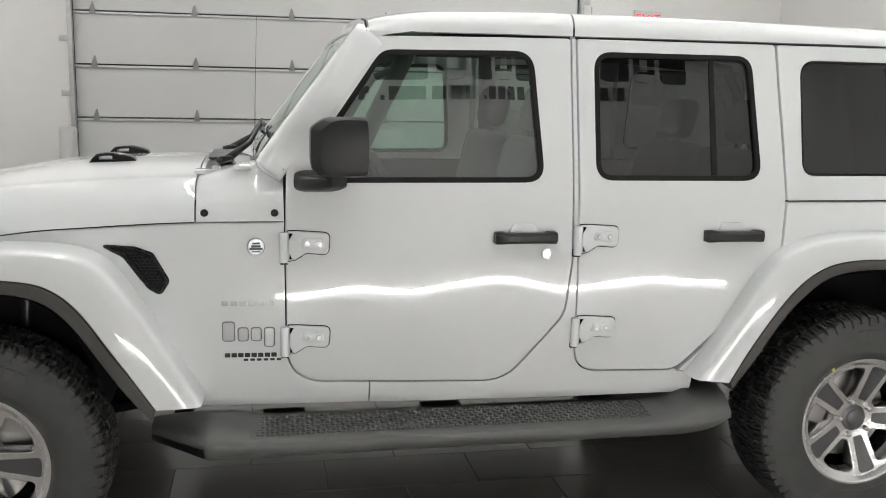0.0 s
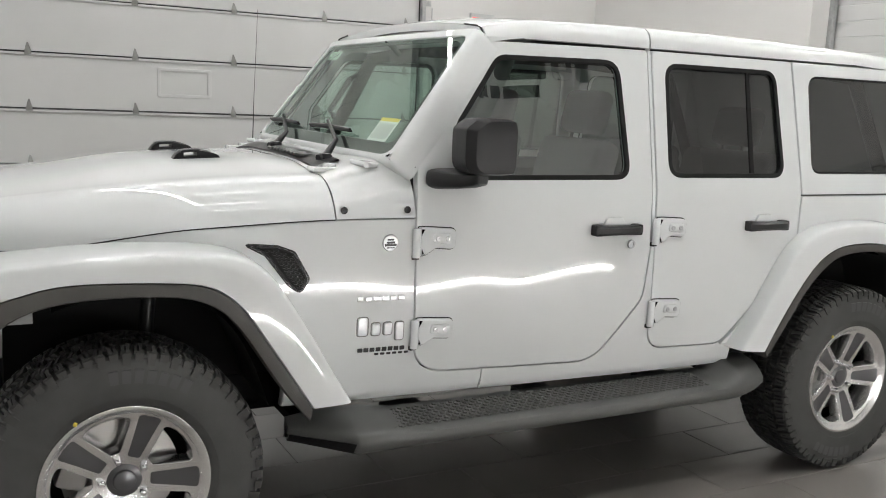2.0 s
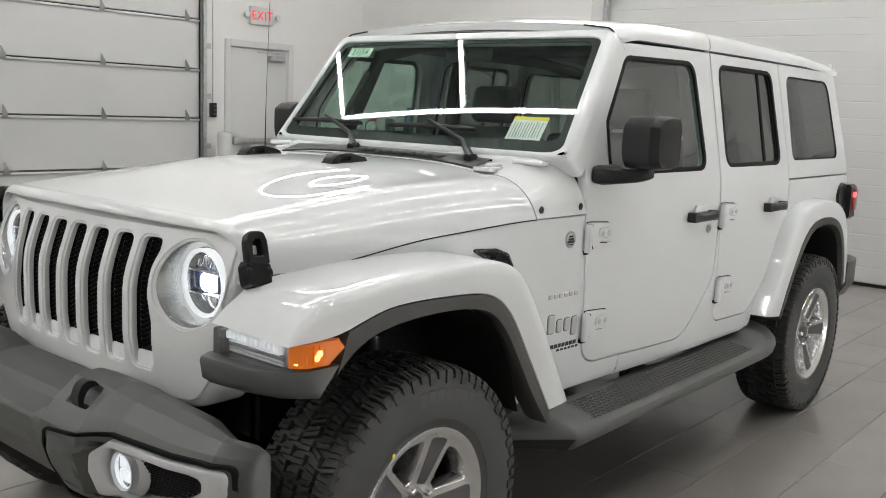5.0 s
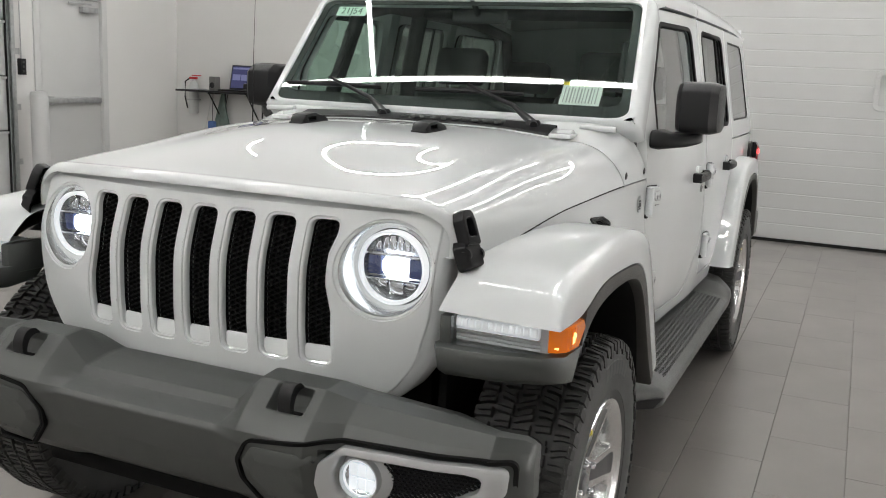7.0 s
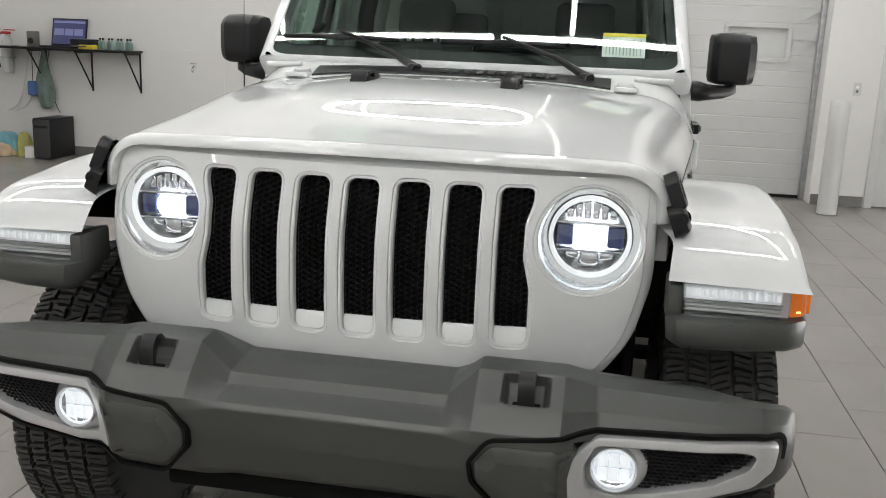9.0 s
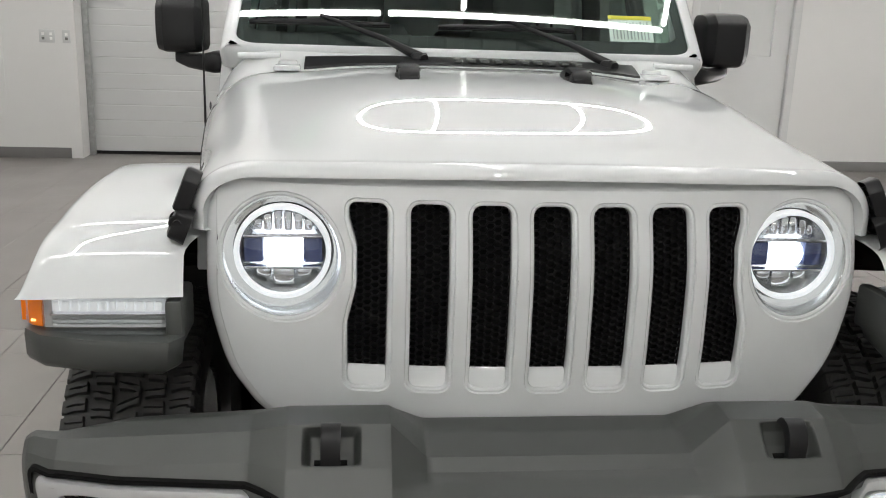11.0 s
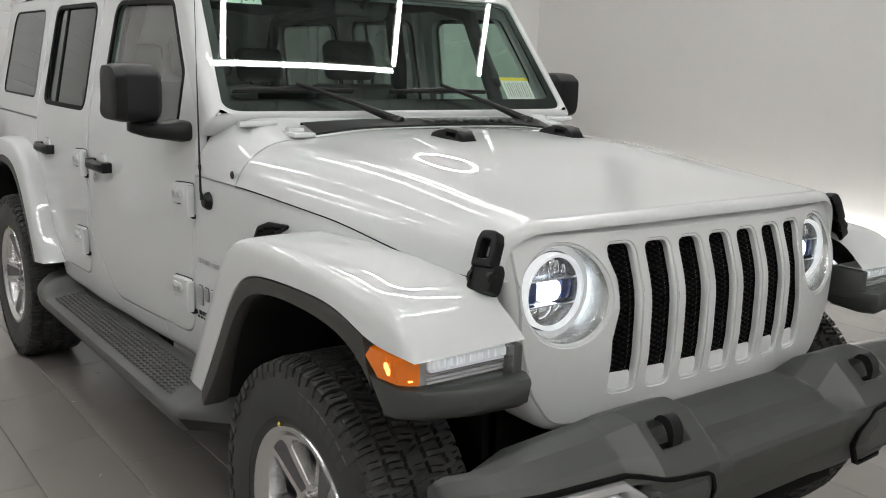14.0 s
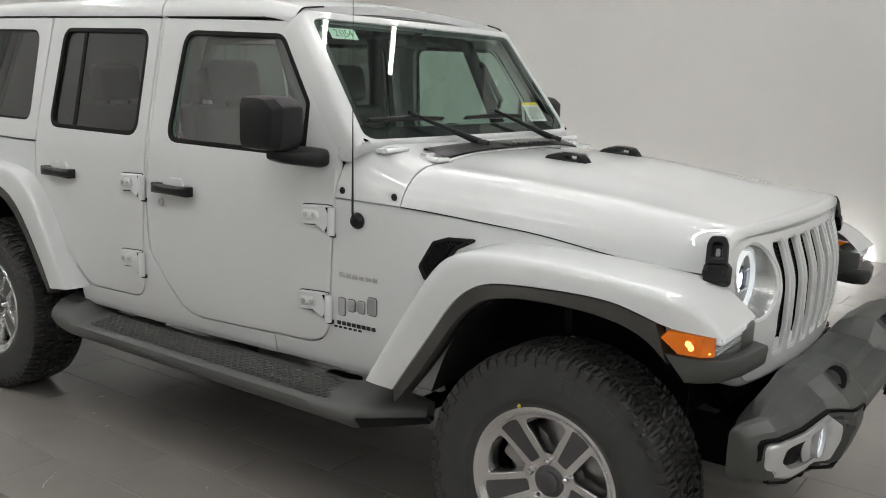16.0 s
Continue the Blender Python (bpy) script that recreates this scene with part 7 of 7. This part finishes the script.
    parts.append(("rim", rim, ALLOY, "machined alloy rim", None))
    for i in range(5):
        pocket = rpoly(turned([(0.072, -0.018, 0.008), (0.145, -0.0255, 0.02), (0.205, -0.033, 0.010), (0.209, 0.0, 0.03), (0.205, 0.033, 0.010), (0.145, 0.0255, 0.02), (0.072, 0.018, 0.008)], 90 + 72 * i), 4, 0.03)
        parts.append(("spoke_insert", panel_geo(pocket, [], on_face(0.0012), edge=((0.002, 0), (0.0005, 0.0004), (0, 0.002)), cut=0.05), GUNMETAL, "dark grey painted spoke pocket", None))
    cap = Geo().lathe([(0.0, 0.088), (0.026, 0.088), (0.031, 0.085), (0.033, 0.078), (0.05, 0.074), (0.062, 0.066), (0.068, 0.05)], (0, 0, 0), "y", 40)
    parts.append(("centre_cap", cap, GUNMETAL, "dark grey centre cap", None))
    for i in range(5):
        a0 = math.radians(54 + 72 * i)
        c = (0.0635 * math.cos(a0), 0.0, 0.0635 * math.sin(a0))
        parts.append(("lug_nut", Geo().lathe([(0.0, 0.097), (0.006, 0.0965), (0.0095, 0.093), (0.0105, 0.088), (0.0105, 0.06)], c, "y", 12), CHROME, "chrome lug nut", None))
    disc = Geo().lathe([(0.06, 0.03), (0.075, 0.03), (0.085, 0.012), (0.165, 0.012), (0.165, -0.012), (0.06, -0.012)], (0, 0, 0), "y", 48)
    parts.append(("brake_disc", disc, STEEL, "bare steel brake disc", None))
    back = Geo().lathe([(0.0, -0.03), (0.20, -0.035), (0.205, 0.0)], (0, 0, 0), "y", 32)
    parts.append(("dust_shield", back, DARK, "", None))
    made = []
    for name, g, mat, label, kind in parts:
        ob = g.done(name, mat, None, label, sharp=42)
        if kind:
            tagged(ob, kind=kind)
        made.append(ob)
    cal = part("brake_caliper", box_bm((0.09, -0.02, -0.07), (0.175, 0.05, 0.07), 0.015), STEEL)
    made.append(cal)
    mark = part("paint_mark", box_bm((0.19, 0.123, 0.138), (0.20, 0.1262, 0.15), 0.002), YELLOWPLASTIC)
    made.append(mark)
    return made


first = wheel_meshes()
rim_src = [o for o in first if o.name.startswith("rim")][0]
n_made = 0
for wx in (1.504, -1.504):
    for s in (1, -1):
        spin = {(1.504, 1): -20, (1.504, -1): -32, (-1.504, 1): -20, (-1.504, -1): -50}[(wx, s)]
        m = pose(wx, s * 0.802, 0.403, 0, 0, 0 if s > 0 else 180) @ Matrix.Rotation(radians(spin), 4, "Y")
        obs = first if n_made == 0 else [o.copy() for o in first]
        hub = obs[first.index(rim_src)]
        for o in obs:
            if n_made:
                scene.collection.objects.link(o)
            o.parent = None
        hub.name = "wheel"
        hub.parent = car
        hub.matrix_basis = m
        for o in obs:
            if o is not hub:
                o.parent = hub
                o.matrix_basis = Matrix.Identity(4)
        n_made += 1

# ---- dark inner body, liners and axles ----
box("engine_bay", (0.62, -0.58, 0.60), (1.80, 0.58, 1.02), DARK, car)
box("under_floor", (-2.05, -0.70, 0.50), (0.95, 0.70, 0.545), DARK, car)
box("chassis_rail", (-2.0, 0.38, 0.42), (2.02, 0.46, 0.55), DARK, car)
box("chassis_rail", (-2.0, -0.46, 0.42), (2.02, -0.38, 0.55), DARK, car)
for s in (1, -1):
    box("tub_wall", (-1.02, 0.715, 0.545), (0.60, 0.735, 1.18), DARK, car, s=s)
    box("tub_wall", (-2.08, 0.58, 0.545), (-1.02, 0.60, 0.95), DARK, car, s=s)
    box("arch_top", (-2.08, 0.60, 0.955), (-1.03, 0.80, 0.975), DARK, car, s=s)
    box("tub_upper", (-2.08, 0.775, 0.98), (-1.02, 0.80, 1.18), DARK, car, s=s)
    box("wing_liner", (1.05, 0.56, 0.955), (1.76, 0.72, 0.972), DARK, car, s=s)
    box("wing_liner", (0.62, 0.56, 0.52), (0.72, 0.715, 1.08), DARK, car, s=s)
    box("wing_inner", (0.70, 0.56, 0.60), (1.80, 0.60, 1.05), DARK, car, s=s)
    g = Geo()
    pts = [(1.12, 0.60), (1.18, 0.76), (1.26, 0.88), (1.40, 0.955), (1.60, 0.962), (1.72, 0.93)]
    g.grid([[(x, 0.58, z + 0.01), (x, 0.915, z)] for x, z in smooth_curve([(x - 0.03, z - 0.01) for x, z in pts], 4)])
    g.done("arch_liner", LINER, car, s=s)
    g = Geo()
    pts = [(-0.99, 0.56), (-1.08, 0.70), (-1.17, 0.83), (-1.29, 0.92), (-1.42, 0.95), (-1.58, 0.95), (-1.70, 0.92), (-1.79, 0.83), (-1.85, 0.62)]
    g.grid([[(x, 0.58, z + 0.01), (x, 0.915, z)] for x, z in smooth_curve(pts, 4)])
    g.done("arch_liner", LINER, car, s=s)
    # spring and damper in the front arch
    pts = [(1.50 + 0.055 * math.cos(a), 0.53 + 0.055 * math.sin(a), 0.46 + 0.28 * a / (10 * math.pi)) for a in np.linspace(0, 10 * math.pi, 80)]
    Geo().tube(pts, 0.009, 6).done("coil_spring", GLOSSBLACK, car, s=s)
    Geo().tube([(1.42, 0.60, 0.42), (1.38, 0.60, 0.95)], 0.022, 10).done("damper", GLOSSBLACK, car, s=s)
    Geo().tube([(1.50, 0.55, 0.40), (0.80, 0.40, 0.46)], 0.02, 8).done("control_arm", DARK, car, s=s)
for x in (1.504, -1.504):
    Geo().tube([(x, -0.7, 0.40), (x, -0.2, 0.40), (x, 0.0, 0.40), (x, 0.2, 0.40), (x, 0.7, 0.40)], [0.035, 0.04, 0.11, 0.04, 0.035], 16).done("axle", DARK, car)
Geo().tube([(1.62, -0.62, 0.43), (1.62, 0.62, 0.43)], 0.018, 8).done("tie_rod", DARK, car)
box("radiator", (1.66, -0.5, 0.60), (1.70, 0.5, 1.10), DARK, car)
box("skid_plate", (1.75, -0.4, 0.42), (2.10, 0.4, 0.47), DARK, car, bevel=0.01)

# ---- cabin ----


def soft_block(name, lo, hi, bevel, parent, mat=SEAT, tilt=0.0, pivot=None, label=""):
    bm = box_bm(lo, hi, bevel, 4)
    if tilt:
        p = Vector(pivot)
        bmesh.ops.rotate(bm, cent=p, matrix=Matrix.Rotation(radians(tilt), 3, "Y"), verts=bm.verts)
    return part(name, bm, mat, parent, label)


def seat(x, y, w=0.25, back=0.62):
    st = soft_block("seat", (x - 0.05, y - w, 0.78), (x + 0.46, y + w, 0.93), 0.05, car, label="dark cloth seat")
    soft_block("backrest", (x - 0.12, y - w + 0.02, 0.86), (x + 0.0, y + w - 0.02, 0.86 + back), 0.05, st, tilt=-13, pivot=(x, y, 0.88))
    soft_block("headrest", (x - 0.10, y - 0.13, 0.88 + back), (x - 0.01, y + 0.13, 1.06 + back), 0.04, st, tilt=-13, pivot=(x, y, 0.88))
    for dy in (-0.06, 0.06):
        ob = Geo().tube([(x - 0.055, y + dy, 0.82 + back), (x - 0.055, y + dy, 0.92 + back)], 0.007, 8).done("headrest_post", CABIN, st)
        shift(ob, Matrix.Translation((x, y, 0.88)) @ Matrix.Rotation(radians(-13), 4, "Y") @ Matrix.Translation((-x, -y, -0.88)))


seat(-0.22, 0.36, back=0.56)
seat(-0.22, -0.36, back=0.56)
seat(-1.12, 0.33, 0.3, back=0.52)
seat(-1.12, -0.33, 0.3, back=0.52)
dash = soft_block("dashboard", (0.25, -0.72, 0.85), (0.56, 0.72, 1.25), 0.05, car, CABIN, label="black dashboard")
soft_block("dash_top", (0.36, -0.70, 1.24), (0.60, 0.70, 1.315), 0.02, dash, CABIN)
soft_block("instrument_hood", (0.28, 0.22, 1.22), (0.45, 0.55, 1.315), 0.04, dash, CABIN)
soft_block("console", (-0.5, -0.11, 0.6), (0.35, 0.11, 1.0), 0.03, car, CABIN)
g = Geo()
g.grid([[(0.155 + (0.185 + 0.016 * math.cos(b)) * math.cos(a) * 0.42 + 0.016 * math.sin(b) * 0.9 , 0.375 + (0.185 + 0.016 * math.cos(b)) * math.sin(a), 1.165 + (0.185 + 0.016 * math.cos(b)) * math.cos(a) * 0.9 - 0.016 * math.sin(b) * 0.42) for b in np.linspace(0, 2 * math.pi, 8, endpoint=False)] for a in np.linspace(0, 2 * math.pi, 40, endpoint=False)], close_u=True, close_v=True)
swl = g.done("steering_wheel", CABIN, car, "black steering wheel")
Geo().lathe([(0, 0.03), (0.06, 0.025), (0.07, 0.0), (0.03, -0.15)], (0.17, 0.375, 1.165), "x", 20, sgn=-1).done("wheel_boss", CABIN, swl)
soft_block("cabin_mirror", (0.24, -0.12, 1.665), (0.27, 0.12, 1.725), 0.015, car, CABIN)
Geo().tube([(0.275, 0, 1.70), (0.335, 0, 1.755)], 0.012, 8).done("mirror_stem", CABIN, car)
for s in (1, -1):
    r = 0.032
    Geo().tube([(0.33, 0.655, 1.30), (0.13, 0.625, 1.70), (-0.1, 0.60, 1.755), (-0.44, 0.60, 1.755), (-1.1, 0.60, 1.75), (-1.7, 0.62, 1.70), (-1.95, 0.66, 1.20)], r, 10).done("roll_bar", CABIN, car, s=s)
    Geo().tube([(-0.44, 0.60, 1.755), (-0.46, 0.66, 1.5), (-0.48, 0.70, 1.0)], 0.04, 10).done("roll_bar", CABIN, car, s=s)
    box("belt_trim", (-0.40, 0.70, 1.14), (0.50, 0.775, 1.235), CABIN, car, bevel=0.015, s=s)
    box("belt_trim", (-1.95, 0.74, 1.14), (-0.45, 0.80, 1.235), CABIN, car, bevel=0.015, s=s)
    Geo().tube([(0.30, 0.66, 1.42), (0.345, 0.61, 1.45), (0.25, 0.60, 1.60), (0.20, 0.64, 1.62)], 0.014, 8).done("grab_handle", CABIN, car, s=s)
Geo().tube([(-0.44, -0.6, 1.755), (-0.44, 0.6, 1.755)], 0.03, 10).done("roll_bar", CABIN, car)
box("cabin_floor", (-2.05, -0.7, 0.56), (0.6, 0.7, 0.60), CABIN, car)

# ---- badges on the wings, as plain shapes ----
for s in (1, -1):
    def wingplace(off):
        return lambda u, v, d: (u, side(u, v) + off - d, v)
    g = Geo()
    for k, w in enumerate((0.022, 0.024, 0.022, 0.024, 0.022, 0.024)):
        u0 = 0.757 - k * 0.0285
        lp = rpoly([(u0, 0.862, 0.003), (u0 - w, 0.862, 0.003), (u0 - w, 0.878, 0.004), (u0, 0.878, 0.004)], 3, 0.03)
        q = panel_geo(lp, [], wingplace(0.003), edge=((0.002, 0), (0, 0.002), (0, 0.004)), cut=0.1)
        o = len(g.v)
        g.v += q.v
        g.f += [tuple(i + o for i in f) for f in q.f]
    g.done("trim_badge", SILVER, car, "silver raised trim badge", s=s)
    g = Geo()
    gd = Geo()
    for u0, u1, v0, v1 in ((0.757, 0.715, 0.742, 0.81), (0.708, 0.672, 0.742, 0.79), (0.666, 0.630, 0.742, 0.79), (0.624, 0.588, 0.722, 0.79)):
        lp = rpoly([(u0, v0, 0.012), (u1, v0, 0.012), (u1, v1, 0.012), (u0, v1, 0.012)], 5, 0.03)
        for gg, l2, off in ((gd, lp, 0.002), (g, loop_offset(lp, 0.0035), 0.005)):
            q = panel_geo(l2, [], wingplace(off), edge=((0.002, 0), (0, 0.002), (0, off + 0.001)), cut=0.1)
            o = len(gg.v)
            gg.v += q.v
            gg.f += [tuple(i + o for i in f) for f in q.f]
    ob = gd.done("maker_badge", BASEGREY, car, "grey outlined raised maker badge", s=s)
    g.done("badge_face", SILVER, ob, s=s)
    md = None
    for k in range(8):
        u0 = 0.75 - k * 0.0213
        bars = [(u0, 0.0175, 0.688, 0.7025)] + ([(u0 - 0.06, 0.015, 0.675, 0.683)] if k < 6 else [])
        for ua, wd, v0, v1 in bars:
            lp = rpoly([(ua, v0, 0.002), (ua - wd, v0, 0.002), (ua - wd, v1, 0.002), (ua, v1, 0.002)], 2, 0.03)
            ob = panel_geo(lp, [], wingplace(0.0015), edge=((0.001, 0), (0, 0.001), (0, 0.002)), cut=0.1)
            if md is None:
                md = ob.done("model_badge", INK, car, "black model badge bars", s=s)
            else:
                ob.done("badge_bar", INK, md, s=s)
yb_ = side(0.645, 1.054)
rb = Geo().lathe([(0.0, 0.003), (0.024, 0.003), (0.0265, 0.005), (0.0285, 0.003), (0.029, 0)], (0.645, yb_, 1.054), "y", 36).done("round_badge", SILVER, car, "round silver badge with dark marks")
for v0, v1, w in ((1.062, 1.068, 0.012), (1.052, 1.059, 0.015), (1.043, 1.051, 0.021), (1.036, 1.040, 0.014)):
    box("badge_mark", (0.645 - w, yb_ + 0.002, v0), (0.645 + w, yb_ + 0.0042, v1), INK, rb)
# aerial on the other wing
ya = -side(0.658, 1.068)
aer = Geo().lathe([(0.0, -0.022), (0.018, -0.02), (0.026, -0.010), (0.029, 0.0)], (0.66, ya, 1.066), "y", 28).done("aerial_base", GLOSSBLACK, car, "black aerial base")
Geo().tube([(0.66, ya - 0.022, 1.072), (0.658, ya - 0.026, 1.10), (0.65, ya - 0.027, 1.5), (0.638, ya - 0.024, 1.90)], [0.008, 0.004, 0.0012, 0.0008], 8).done("aerial_mast", GLOSSBLACK, aer, "thin aerial mast")

# ---- floor tiles ----
fl = thing("floor", "large grey porcelain floor tiles with thin dark joints", "floor", kind="structure")
TX, TY, TJ = 0.61, 0.305, 0.0027
TX0, TY0 = -0.23, 0.02


def tile_mesh():
    bm = box_bm((-TX / 2 + TJ / 2, -TY / 2 + TJ / 2, -0.01), (TX / 2 - TJ / 2, TY / 2 - TJ / 2, 0.0), 0.0015, 1)
    me = bpy.data.meshes.new("tile")
    bm.to_mesh(me)
    bm.free()
    me.materials.append(TILE)
    return me


tm = tile_mesh()
far = Geo()
for j in range(-22, 21):
    for i in range(-11, 14):
        x, y = TX0 + (i + 0.5 + 0.5 * (j % 2)) * TX, TY0 + (j + 0.5) * TY
        x0, x1, y0, y1 = max(x - TX / 2, XR - 0.32), min(x + TX / 2, XF), max(y - TY / 2, YR - 0.1), min(y + TY / 2, YL)
        if x1 - x0 < 0.05 or y1 - y0 < 0.05:
            continue
        if -2.6 < x < 1.9 and -2.0 < y < 2.2 and x1 - x0 > TX - 0.01 and y1 - y0 > TY - 0.01:
            ob = new("tile", tm)
            ob.location = (x, y, 0)
            ob.parent = fl
        else:
            h = TJ / 2
            far.block((x0 + h, y0 + h, -0.01), (x1 - h, y1 - h, 0.0))
tagged(finish("tile_field", far.v, far.f, TILE, fl, recalc=False), kind="stuff")

# ---- bits on the floor ----


def floor_bit(name, label, x, y, length, turn, thick):
    """A thin scrap lying on the tiles."""
    t = thing(name, label, "floor scrap", "scraps on the floor", at=(x, y, 0))
    pts = [(length * (k / 4 - 0.5), 0.05 * length * math.sin(k * 1.3), thick) for k in range(5)]
    ob = Geo().tube(pts, [thick * f for f in (1.0, 0.7, 0.65, 0.6, 0.4)], 6).done("strip", TWIG, t)
    shift(ob, Matrix.Rotation(radians(turn), 4, "Z"))


floor_bit("cable_tie", "thin pale plastic cable tie on the floor tiles", -0.365, -1.34, 0.14, 132, 0.0035)
for x, y, length, turn in ((-0.83, -0.83, 0.018, 20), (-0.66, -0.88, 0.014, 80), (0.13, -1.0, 0.016, 140), (-0.99, -0.68, 0.022, 55)):
    floor_bit("paper_scrap", "tiny pale paper scrap on the floor tiles", x, y, length, turn, 0.003)
